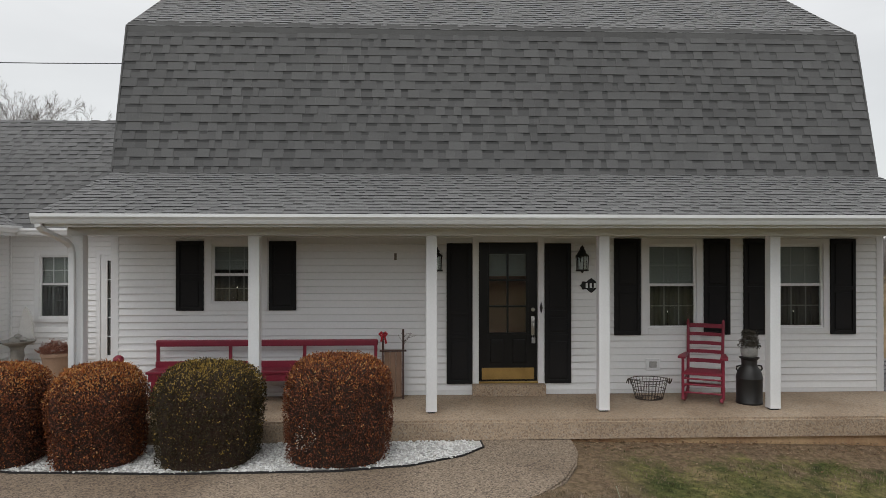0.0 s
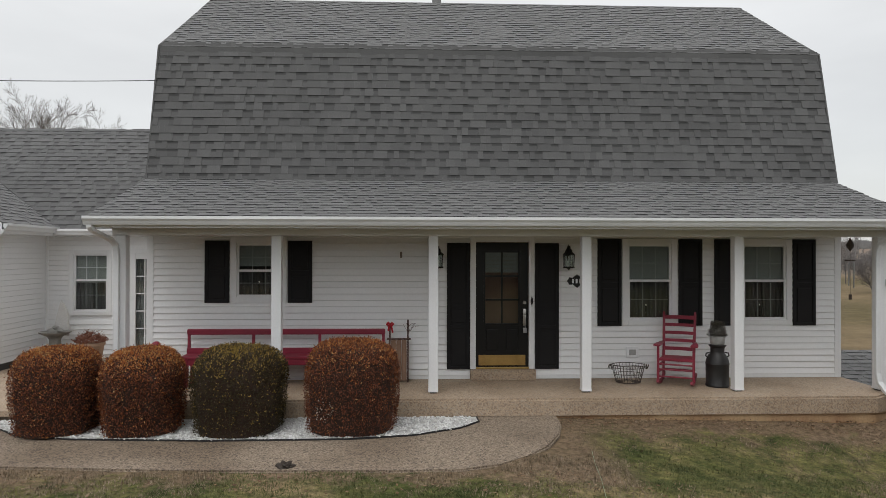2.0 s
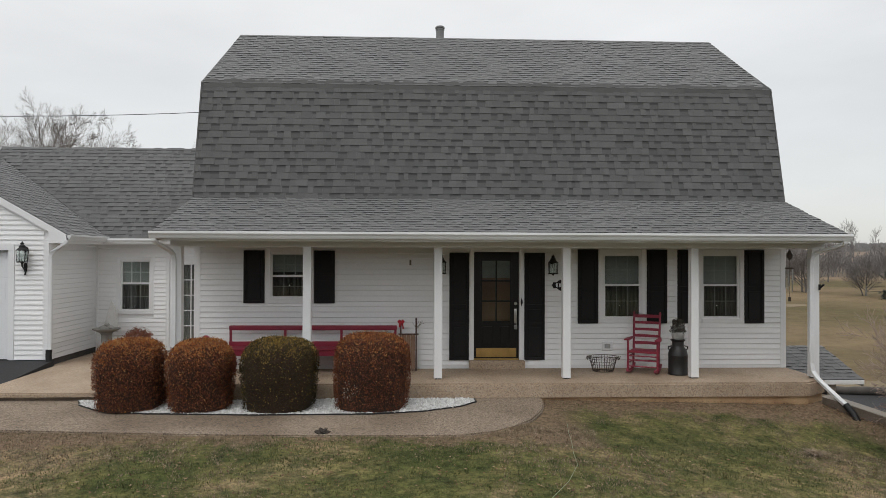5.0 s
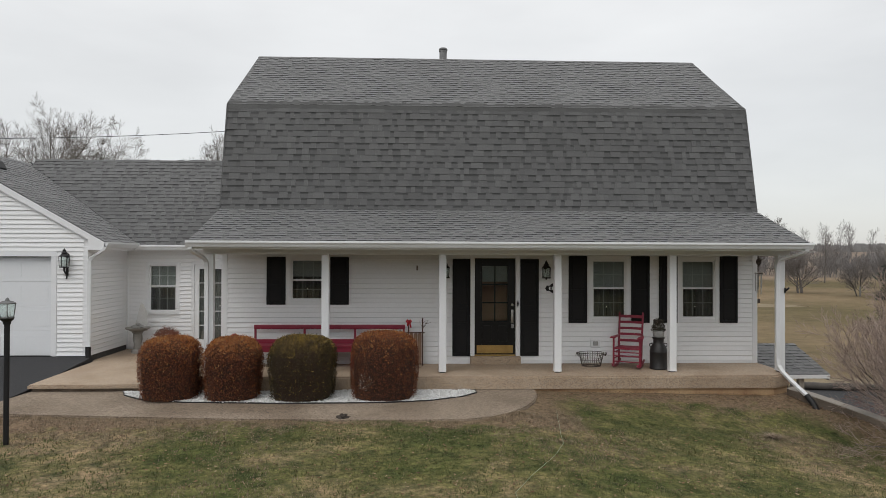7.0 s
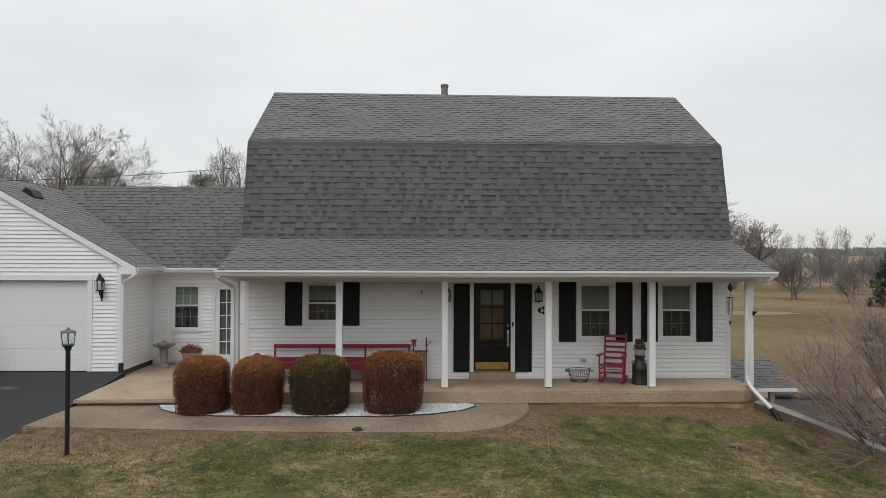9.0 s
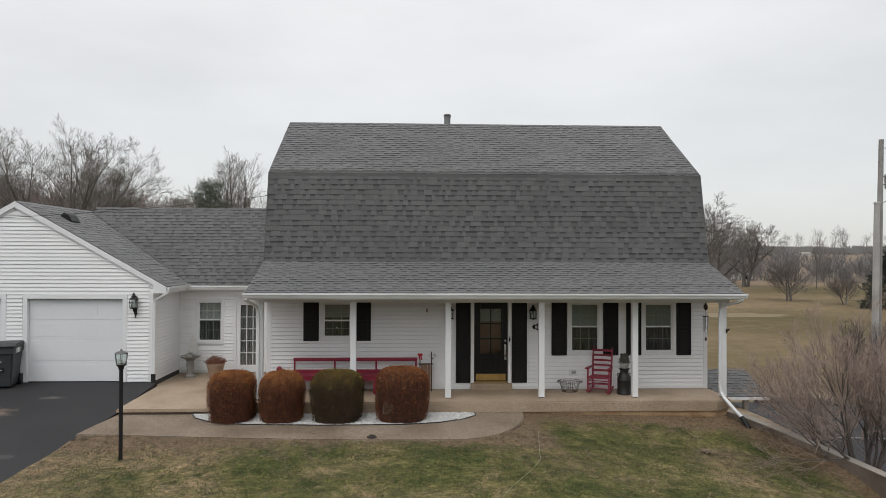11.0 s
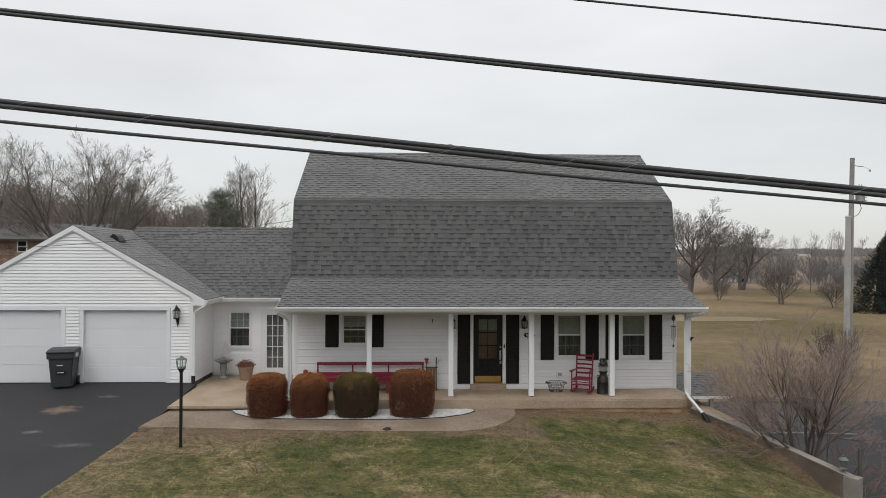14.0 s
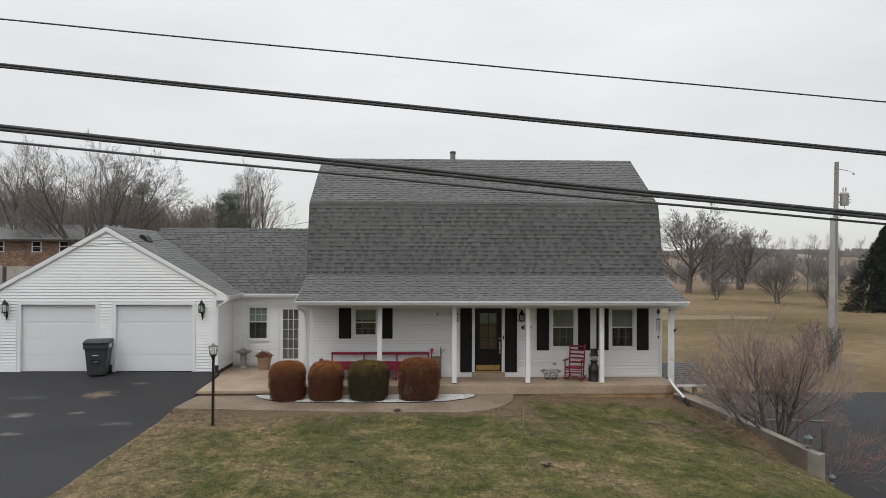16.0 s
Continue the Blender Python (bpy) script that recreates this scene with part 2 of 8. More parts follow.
def tube(bm, pts, radius, sides=8, caps=True):
    """A round tube along a line of points; radius is one number or one for each point."""
    pts = [Vector(p) for p in pts]
    rad = radius if isinstance(radius, (list, tuple)) else [radius] * len(pts)
    rings, up = [], None
    for i, p in enumerate(pts):
        d = (pts[min(i + 1, len(pts) - 1)] - pts[max(i - 1, 0)]).normalized()
        if up is None:
            up = d.orthogonal().normalized()
        side = d.cross(up)
        side = side.normalized() if side.length > 1e-6 else d.orthogonal().normalized()
        up = side.cross(d).normalized()
        rings.append([bm.verts.new(p + (side * math.cos(a) + up * math.sin(a)) * rad[i]) for a in (2 * math.pi * k / sides for k in range(sides))])
    for r0, r1 in zip(rings, rings[1:]):
        for k in range(sides):
            bm.faces.new((r0[k], r0[(k + 1) % sides], r1[(k + 1) % sides], r1[k]))
    if caps:
        bm.faces.new(rings[0][::-1])
        bm.faces.new(rings[-1])
    return [v for r in rings for v in r]


def lathe(bm, profile, sides=20, at=(0, 0, 0), loop=False):
    """Turn a profile of (radius, height) round the upright through at; a loop has no end caps."""
    rings = [[bm.verts.new((at[0] + r * math.cos(a), at[1] + r * math.sin(a), at[2] + z)) for a in (2 * math.pi * k / sides for k in range(sides))] for r, z in profile]
    for r0, r1 in zip(rings, rings[1:] + rings[:1] if loop else rings[1:]):
        for k in range(sides):
            bm.faces.new((r0[k], r0[(k + 1) % sides], r1[(k + 1) % sides], r1[k]))
    if not loop:
        bm.faces.new(rings[0][::-1])
        bm.faces.new(rings[-1])


def mesh_of(name, bm, material, smooth=False):
    me = bpy.data.meshes.new(name)
    bm.to_mesh(me)
    bm.free()
    me.materials.append(material)
    if smooth:
        me.shade_smooth()
        me.set_sharp_from_angle(angle=radians(40))
    return me


def part(name, bm, material, parent=None, label="", smooth=False):
    ob = new(name, mesh_of(name, bm, material, smooth))
    ob.parent = parent
    return tagged(ob, label)


def thing(name, label, category, at=(0, 0, 0), group="", kind=""):
    ob = new(name)
    ob.empty_display_size = 0.1
    ob.location = at
    return tagged(ob, label, category, group, kind)


def boxes(name, material, parent, *sizes, bev=0.0, label=""):
    bm = bmesh.new()
    for s in sizes:
        box(bm, *s, bev=bev)
    return part(name, bm, material, parent, label)


def raw(name, verts, faces, material, parent=None, kind="", label=""):
    me = bpy.data.meshes.new(name)
    me.from_pydata(verts, [], faces)
    me.materials.append(material)
    ob = new(name, me)
    ob.parent = parent
    return tagged(ob, label, kind=kind)


def piece(name, me, parent, m):
    ob = new(name, me)
    ob.parent = parent
    ob.matrix_basis = m
    return ob


# ---- ground ----
def smooth(a, b, v):
    t = min(1.0, max(0.0, (v - a) / (b - a)))
    return t * t * (3 - 2 * t)


def drive_z(x, y):
    return -0.005 - 0.0715 * (1.2 - max(y, -4.2)) - 0.02 * max(0.0, -4.2 - y)


def drive_right(y):
    """The drive's edge along garage, patio, walk and lawn."""
    if y > -1.6:
        return -8.47 + (1.2 - y) * 0.045
    return -8.344 - 0.10 * smooth(-1.6, -3.2, y) + 0.025 * math.sin(y * 1.3) * smooth(-3.0, -4.0, y)


def wall_line(y):
    """Where the retaining wall's middle runs, x for each y."""
    return 6.25 + (-1.55 - y) * 0.72


def ground_z(x, y):
    z = -0.27 - 0.03 * max(0.0, -4.0 - y)
    if x > 0.4:
        z -= min(0.1, 0.022 + 0.045 * max(0.0, -1.5 - y)) * min(x - 0.4, 5.8)
    if x > 5.6:
        z -= 0.22 * min(x - 5.6, 3.4) * smooth(-1.6, -4.0, y)
    edge = x - drive_right(max(y, -30))
    if edge < -0.05 and y < 1.2:
        z = drive_z(x, y) - 0.05
    elif x < -8.0 and y >= -3.3:
        z = -0.55
    elif edge < 1.3 and y < -3.3:
        z = drive_z(x, y) + 0.005 + (z - drive_z(x, y) - 0.005) * smooth(0.0, 1.3, edge)
    beside = wall_line(y) - x
    if -1.0 < beside < 1.6 and -7.0 < y < -1.6:
        z += smooth(1.6, 0.1, beside) * float(np.interp(y, (-6.8, -5.4, -4.85, -4.4, -3.87, -3.3, -2.6, -2.0), (0.0, -0.42, -0.66, -0.20, 0.19, 0.32, 0.18, 0.0)))
        if beside < 0.4:
            z = min(z, -0.36 - 0.91 * min(1.0, max(0.0, (-1.42 - y) / 3.48)) ** 1.15)
    z -= 0.09 * math.exp(-((x + 6.96) ** 2 + (y + 4.68) ** 2) / 0.5)
    lower = -2.4
    if y > -4.9 and x > wall_line(y) and y < -1.5:
        top = -0.36 + 0.23 * (y + 1.42) - 0.22
        z = top + (lower - top) * smooth(0.35 - 0.5 * smooth(-4.3, -4.8, y), max(0.5, 8.9 - wall_line(y)), x - wall_line(y)) ** (1.8 - 0.8 * smooth(-3.8, -4.6, y))
    elif y >= -1.5 and x > 6.2:
        z = -0.68 + (lower + 0.68) * max(smooth(7.3, 9.0, x), smooth(3.5, 11.0, y))
    elif y <= -4.9 and x > 7.6:
        z = z + (lower - z) * smooth(7.7, 8.55, x)
    far = max(0.0, math.hypot(x, y) - 210)
    z += min(9.0, far * 0.027)
    if y > 20 and x < 6:
        z += 0.07 * min(y - 20, 60) * smooth(6, -10, x)
    if y > 14 and x > 6:
        z += 0.12 * math.sin(x * 0.11) * math.cos(y * 0.09)
    return z


def axis_steps(fine0, fine1, step, far0, far1):
    v, out, d = fine0, [], step
    while v > far0:
        d *= 1.25
        v -= d
        out.append(v)
    out = out[::-1] + list(np.arange(fine0, fine1, step))
    v, d = fine1, step
    while v < far1:
        out.append(v)
        d *= 1.25
        v += d
    return out


gx, gy = axis_steps(-11, 12, 0.15, -1600, 1600), axis_steps(-16, 8, 0.25, -400, 2400)
M_LAWN = bpy.data.materials.new("winter lawn")
M_LAWN.use_nodes = True
n_, l_ = M_LAWN.node_tree.nodes, M_LAWN.node_tree.links
b_ = n_["Principled BSDF"]
b_.inputs["Roughness"].default_value, b_.inputs["Specular IOR Level"].default_value = 0.95, 0.15
g_ = n_.new("ShaderNodeNewGeometry")


def noise_node(nodes, links, vec, scale, detail=5.0, rough=0.6):
    t = nodes.new("ShaderNodeTexNoise")
    t.inputs["Scale"].default_value, t.inputs["Detail"].default_value, t.inputs["Roughness"].default_value = scale, detail, rough
    links.new(vec, t.inputs["Vector"])
    return t.outputs["Fac"]


def ramp_node(nodes, links, fac, stops):
    r = nodes.new("ShaderNodeValToRGB")
    for i, (p, c) in enumerate(stops):
        e = r.color_ramp.elements[i] if i < 2 else r.color_ramp.elements.new(1)
        e.position, e.color = p, (*c, 1)
    links.new(fac, r.inputs[0])
    return r.outputs[0]


def mix_node(nodes, links, fac, a, b, mode="MIX"):
    m = nodes.new("ShaderNodeMix")
    m.data_type, m.blend_type = "RGBA", mode
    for key, v in (("Factor", fac), ("A", a), ("B", b)):
        if isinstance(v, (int, float)):
            m.inputs[key].default_value = v
        elif isinstance(v, tuple):
            m.inputs[key].default_value = (*v, 1)
        else:
            links.new(v, m.inputs[key])
    return m.outputs["Result"]


pos_ = g_.outputs["Position"]
patch = ramp_node(n_, l_, noise_node(n_, l_, pos_, 0.5, 9, 0.74), [(0.41, (0.062, 0.076, 0.026)), (0.70, (0.26, 0.197, 0.140)), (0.51, (0.104, 0.104, 0.045)), (0.60, (0.175, 0.137, 0.090))])
tuft = ramp_node(n_, l_, noise_node(n_, l_, pos_, 11.0, 6, 0.8), [(0.36, (0.46, 0.46, 0.43)), (0.62, (1.46, 1.42, 1.36))])
mid_ = ramp_node(n_, l_, noise_node(n_, l_, pos_, 2.6, 6, 0.75), [(0.36, (0.45, 0.53, 0.46)), (0.64, (1.5, 1.36, 1.28))])
near = mix_node(n_, l_, 1.0, mix_node(n_, l_, 1.0, patch, tuft, "MULTIPLY"), mid_, "MULTIPLY")
sep_ = n_.new("ShaderNodeSeparateXYZ")
l_.new(pos_, sep_.inputs[0])


def band_mask(sock, lo, hi):
    m = n_.new("ShaderNodeMapRange")
    m.inputs["From Min"].default_value, m.inputs["From Max"].default_value = lo, hi
    l_.new(sock, m.inputs["Value"])
    return m.outputs[0]


def math_node(op, a, b):
    m = n_.new("ShaderNodeMath")
    m.operation = op
    for i, v in enumerate((a, b)):
        if isinstance(v, (int, float)):
            m.inputs[i].default_value = v
        else:
            l_.new(v, m.inputs[i])
    return m.outputs[0]


# bare soil in a ragged strip along the walk's edge and below the porch
wob_y = math_node("ADD", math_node("MULTIPLY", math_node("SUBTRACT", noise_node(n_, l_, pos_, 2.2, 6, 0.7), 0.5), 2.4), sep_.outputs["Y"])
soil_a = math_node("MULTIPLY", band_mask(wob_y, -4.3, -3.9), band_mask(sep_.outputs["X"], 1.6, 0.9))
soil_b = math_node("MULTIPLY", band_mask(wob_y, -2.35, -1.8), band_mask(sep_.outputs["X"], 0.8, 1.2))
soil_c = band_mask(math_node("ADD", math_node("MULTIPLY", sep_.outputs["Y"], 0.72), math_node("ADD", sep_.outputs["X"], math_node("MULTIPLY", noise_node(n_, l_, pos_, 1.7, 6, 0.7), 1.6))), 4.55, 5.5)
soil_c = math_node("MULTIPLY", soil_c, band_mask(sep_.outputs["Y"], -6.6, -5.2))
soil = math_node("MINIMUM", math_node("ADD", math_node("ADD", soil_a, soil_b), soil_c), 0.75)
soil_t = ramp_node(n_, l_, noise_node(n_, l_, pos_, 14.0, 6, 0.75), [(0.35, (0.085, 0.054, 0.037)), (0.65, (0.27, 0.185, 0.13))])
# thin straw-coloured turf towards the drive
straw_t = mix_node(n_, l_, 1.0, mix_node(n_, l_, 1.0, (0.215, 0.168, 0.120), tuft, "MULTIPLY"), mid_, "MULTIPLY")
dry = math_node("MULTIPLY", band_mask(math_node("ADD", sep_.outputs["X"], math_node("MULTIPLY", noise_node(n_, l_, pos_, 0.8, 6, 0.7), 4.0)), -3.4, -6.6), 0.7)
near = mix_node(n_, l_, dry, near, straw_t)
near = mix_node(n_, l_, soil, near, soil_t)
field = ramp_node(n_, l_, noise_node(n_, l_, pos_, 0.035, 6, 0.6), [(0.35, (0.108, 0.086, 0.042)), (0.65, (0.225, 0.162, 0.102)), (0.5, (0.16, 0.119, 0.064))])
streak = ramp_node(n_, l_, noise_node(n_, l_, pos_, 0.9, 5, 0.7), [(0.3, (0.72, 0.72, 0.7)), (0.7, (1.2, 1.2, 1.15))])
field = mix_node(n_, l_, 1.0, field, streak, "MULTIPLY")
far_t = ramp_node(n_, l_, noise_node(n_, l_, pos_, 0.022, 5, 0.6), [(0.38, (0.15, 0.120, 0.09)), (0.62, (0.235, 0.172, 0.13))])
field = mix_node(n_, l_, band_mask(math_node("ADD", sep_.outputs["Y"], math_node("MULTIPLY", noise_node(n_, l_, pos_, 0.03, 4, 0.6), 50.0)), 130.0, 175.0), field, far_t)
s_ = n_.new("ShaderNodeSeparateXYZ")
l_.new(pos_, s_.inputs[0])
fr_ = n_.new("ShaderNodeMapRange")
fr_.inputs["From Min"].default_value, fr_.inputs["From Max"].default_value = 3.0, 16.0
l_.new(s_.outputs["Y"], fr_.inputs["Value"])
l_.new(mix_node(n_, l_, fr_.outputs[0], near, field), b_.inputs["Base Color"])
bp_ = n_.new("ShaderNodeBump")
bp_.inputs["Strength"].default_value, bp_.inputs["Distance"].default_value = 0.7, 0.03
l_.new(noise_node(n_, l_, pos_, 26.0, 4, 0.7), bp_.inputs["Height"])
l_.new(bp_.outputs[0], b_.inputs["Normal"])
nx, ny = len(gx), len(gy)
raw_v = [(x, y, ground_z(x, y) + (0.02 * noise.noise((x * 1.3, y * 1.3, 0)) if -12 < y < 9 else 0)) for y in gy for x in gx]
raw_f = [(j * nx + i, j * nx + i + 1, (j + 1) * nx + i + 1, (j + 1) * nx + i) for j in range(ny - 1) for i in range(nx - 1)]
ground = raw("ground", raw_v, raw_f, M_LAWN, kind="structure")
tagged(ground, "patchy green and straw-brown winter lawn and fields", "lawn")
ground.data.shade_smooth()
M_SAND = mat("tan sandy soil", (0.33, 0.25, 0.165), 0.95, (0.20, 0.145, 0.09), 1.4, 30, 0.4, 0.5, 0.25)
ground.data.materials.append(M_SAND)
for p in ground.data.polygons:
    x, y, _ = p.center
    if (-4.3 < y < -1.5 and wall_line(y) < x < min(8.8, wall_line(y) + 2.2)) or (-1.5 <= y < 6.5 and 6.2 < x < 8.9):
        p.material_index = 1


def sheet(name, outline_left_right, ys, lift, material, zf, label, category, edge=0.12):
    """A strip of paving between a left and a right edge, with skirts that go into the ground."""
    vs, fs = [], []
    cols = 9
    for y in ys:
        x0, x1 = outline_left_right(y)
        for c in range(cols):
            x = x0 + (x1 - x0) * c / (cols - 1)
            vs.append((x, y, zf(x, y) + lift))
    for j in range(len(ys) - 1):
        for c in range(cols - 1):
            a = j * cols + c
            fs.append((a, a + 1, a + cols + 1, a + cols))
    rim = [c for c in range(cols)] + [j * cols + cols - 1 for j in range(1, len(ys))] + [(len(ys) - 1) * cols + c for c in range(cols - 2, -1, -1)] + [j * cols for j in range(len(ys) - 2, 0, -1)]
    base = len(vs)
    for i in rim:
        vs.append((vs[i][0], vs[i][1], vs[i][2] - edge))
    for k in range(len(rim)):
        k2 = (k + 1) % len(rim)
        fs.append((rim[k2], rim[k], base + k, base + k2))
    ob = raw(name, vs, fs, material, kind="structure")
    return tagged(ob, label, category)


sheet("road", lambda y: (-30, drive_right(y)), [1.2 - 0.4 * i for i in range(78)], 0.0, M_ASPH, drive_z, "black sealed asphalt driveway with pale worn patches", "driveway", 0.4)
sheet("road", lambda y: (8.72 + 0.06 * max(0, -4.9 - y), 26 + 0.05 * y), [9.2 - 0.5 * i for i in range(78)], 0.06, M_ASPH, lambda x, y: -2.4, "dark asphalt lower driveway beside the house", "driveway", 0.5)


def slab(name, outline, z0, z1, material, label, category, bev=0.02):
    bm = bmesh.new()
    prism(bm, outline, "z", z0, z1)
    top = [e for e in bm.edges if all(abs(v.co.z - z1) < 1e-5 for v in e.verts)]
    bmesh.ops.bevel(bm, geom=top, offset=bev, segments=2, affect="EDGES")
    return tagged(part(name, bm, material), label, category, kind="structure")


slab("porch_floor", [(-5.34, 0.1), (-5.34, -1.55), (5.66, -1.55), (6.12, -1.22), (6.12, 0.1)], -0.24, 0.0, M_AGG, "tan exposed-aggregate porch slab with a rounded front edge", "porch slab", 0.03)
slab("foundation", [(0.9, -1.515), (5.645, -1.515), (6.09, -1.19), (6.09, 0.1), (0.9, 0.1)], -1.2, -0.24, M_FOUND, "rust-stained concrete foundation below the porch slab", "foundation", 0.005)
slab("patio", [(-8.34, -1.64), (-5.34, -1.60), (-5.34, 3.3), (-8.58, 3.3), (-8.58, 1.22), (-8.47, 1.15)], -0.185, -0.115, M_AGG, "tan aggregate patio slab between garage and porch", "patio", 0.02)
# riser concrete is darkened to paint the shade below the slab's nosing
slab("riser", [(-8.30, -1.57), (-5.36, -1.53), (-5.36, 3.2), (-8.5, 3.2), (-8.5, 1.2), (-8.42, 1.1)], -0.6, -0.187, mat("concrete with overhang shade painted in", (0.24, 0.185, 0.14), 0.9, (0.13, 0.10, 0.078), 2, 40, 0.5, 0.3, 0.2), "riser coloured dark for the shade under the patio slab", "step riser", 0.005)
walk_outline = [(-8.34, -1.5), (-8.40, -2.6), (-8.44, -3.30), (-5.7, -3.62), (-3.4, -3.85), (-1.2, -3.92), (-0.5, -3.9), (-0.05, -3.74), (0.32, -3.42), (0.62, -3.02), (0.85, -2.5), (0.98, -2.0), (1.02, -1.5)]
slab("pavement", walk_outline, -0.6, -0.247, M_AGGW, "curved exposed-aggregate front walk with worn stains", "front walk", 0.02)


# ---- house pieces: siding boards, shingles, windows ----
def lap_mesh(name):
    """One metre of clapboard: 0.1 m showing, bottom edge standing 14 mm proud."""
    bm = bmesh.new()
    prism(bm, [(0.0, 0.106), (-0.004, 0.106), (-0.024, 0.012), (-0.024, 0.005), (-0.018, 0.0), (-0.006, 0.004), (0.0, 0.004)], "x", 0.0, 1.0)
    return mesh_of(name, bm, M_VINYL)


LAP = lap_mesh("siding_board")


def siding(wall, m, width, z0, z1, openings=(), inset=None, course=0.1016):
    """Boards across a wall whose lower left corner is m; openings are (u0, u1, z0, z1); inset(z) trims both ends of a gable."""
    z = z0
    while z < z1 - 0.02:
        mid = z + course / 2
        a, b = (0.0, width) if inset is None else inset(mid, width)
        cuts = sorted((o[0], o[1]) for o in openings if o[2] < mid < o[3])
        runs, u = [], a
        for c0, c1 in cuts:
            if c0 > u:
                runs.append((u, min(c0, b)))
            u = max(u, c1)
        if u < b:
            runs.append((u, b))
        for r0, r1 in runs:
            if r1 - r0 > 0.03:
                piece("siding_board", LAP, wall, m @ Matrix.Translation((r0, 0, z)) @ Matrix.Diagonal((r1 - r0, 1, course / 0.1016, 1)))
        z += course


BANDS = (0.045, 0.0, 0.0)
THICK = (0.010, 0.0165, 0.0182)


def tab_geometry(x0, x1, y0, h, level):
    """Corners and faces of one tab: sloping top, thick lower edge coloured dark as a shade line, and for the notched
    ones a strip of darker granules that also paints the shade under the next course.
    """
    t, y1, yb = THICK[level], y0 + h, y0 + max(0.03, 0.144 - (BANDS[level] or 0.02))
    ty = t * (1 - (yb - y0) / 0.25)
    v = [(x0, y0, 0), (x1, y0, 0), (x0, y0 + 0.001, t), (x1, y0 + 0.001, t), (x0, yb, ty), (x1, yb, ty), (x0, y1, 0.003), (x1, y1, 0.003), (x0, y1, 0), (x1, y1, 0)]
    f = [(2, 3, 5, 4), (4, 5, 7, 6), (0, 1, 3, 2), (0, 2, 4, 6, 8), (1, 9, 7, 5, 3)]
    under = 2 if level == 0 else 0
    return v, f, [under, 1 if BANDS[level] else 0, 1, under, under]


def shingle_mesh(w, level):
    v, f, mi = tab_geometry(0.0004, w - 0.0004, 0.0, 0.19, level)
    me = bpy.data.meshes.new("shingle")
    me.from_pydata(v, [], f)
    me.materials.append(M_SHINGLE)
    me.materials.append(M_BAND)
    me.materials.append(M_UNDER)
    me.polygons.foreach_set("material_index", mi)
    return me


TABS = [(w, [shingle_mesh(w, k) for k in range(3)]) for w in (0.085, 0.11, 0.14, 0.18, 0.23)]


def shingles(roof, m, width, length, singles=None, course=0.144, seed=1, keep=None):
    """Lay courses of tabs on the plane m (x along the eave, y up the slope). Tabs inside the stretch singles (x0, x1, y0, y1) are pieces
    of their own, the rest one mesh of stuff. keep(x0, x1, y) trims a slanting end."""
    rnd = random.Random(seed)
    vs, fs, mats, made = [], [], [], 0
    y = -0.012
    while y < length - 0.02:
        x = -rnd.random() * 0.2
        prev = 0
        while x < width:
            k_ = rnd.randrange(len(TABS))
            level = rnd.choice([0, 0, 0, 0, 1, 2]) if prev else rnd.choice([0, 1, 2, 1, 2, 1, 2])
            k_ = min(k_, 3) if level == 0 else k_
            w, kinds = TABS[k_]
            prev = level
            x0, x1 = max(x, 0.0), min(x + w, width)
            if x1 - x0 > 0.02 and (keep is None or keep(x0, x1, y)):
                h = min(0.19, length - y + 0.01)
                dy = 0.003 * math.sin(x0 * 0.9 + y * 5) + rnd.uniform(-0.001, 0.001)
                if singles and singles[0] <= x0 <= singles[1] and singles[2] <= y <= singles[3] and made < 300:
                    piece("shingle", kinds[level], roof, m @ Matrix.Translation((x0, y + dy, 0.002)) @ Matrix.Diagonal(((x1 - x0) / w, h / 0.19, 1, 1)))
                    made += 1
                else:
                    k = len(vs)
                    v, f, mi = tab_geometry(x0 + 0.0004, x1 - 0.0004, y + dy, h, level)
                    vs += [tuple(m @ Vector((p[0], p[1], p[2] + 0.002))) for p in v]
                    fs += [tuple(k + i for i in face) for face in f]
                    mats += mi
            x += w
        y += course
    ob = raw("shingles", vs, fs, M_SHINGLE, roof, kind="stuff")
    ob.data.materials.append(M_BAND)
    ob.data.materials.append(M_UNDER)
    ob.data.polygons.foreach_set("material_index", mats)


def plane_frame(origin, along, up):
    """A frame on a roof plane: x along, y up the slope, z out of it."""
    a, u = Vector(along).normalized(), Vector(up).normalized()
    n = a.cross(u).normalized()
    m = Matrix((a, u, n)).transposed().to_4x4()
    return Matrix.Translation(origin) @ m


def roof_part(house, origin, along, up, width, length, singles=None, seed=1, keep=None, thick=0.1, label="", outline=None):
    m = plane_frame(origin, along, up)
    bm = bmesh.new()
    prism(bm, outline or [(0, 0), (width, 0), (width, length), (0, length)], "z", -thick, 0.0)
    bmesh.ops.transform(bm, matrix=m, verts=bm.verts[:])
    bmesh.ops.recalc_face_normals(bm, faces=bm.faces[:])
    ob = part("roof", bm, M_DECK, house, label or "grey laminated asphalt shingle roof slope")
    shingles(ob, m, width, length, singles, seed=seed, keep=keep)
    return ob


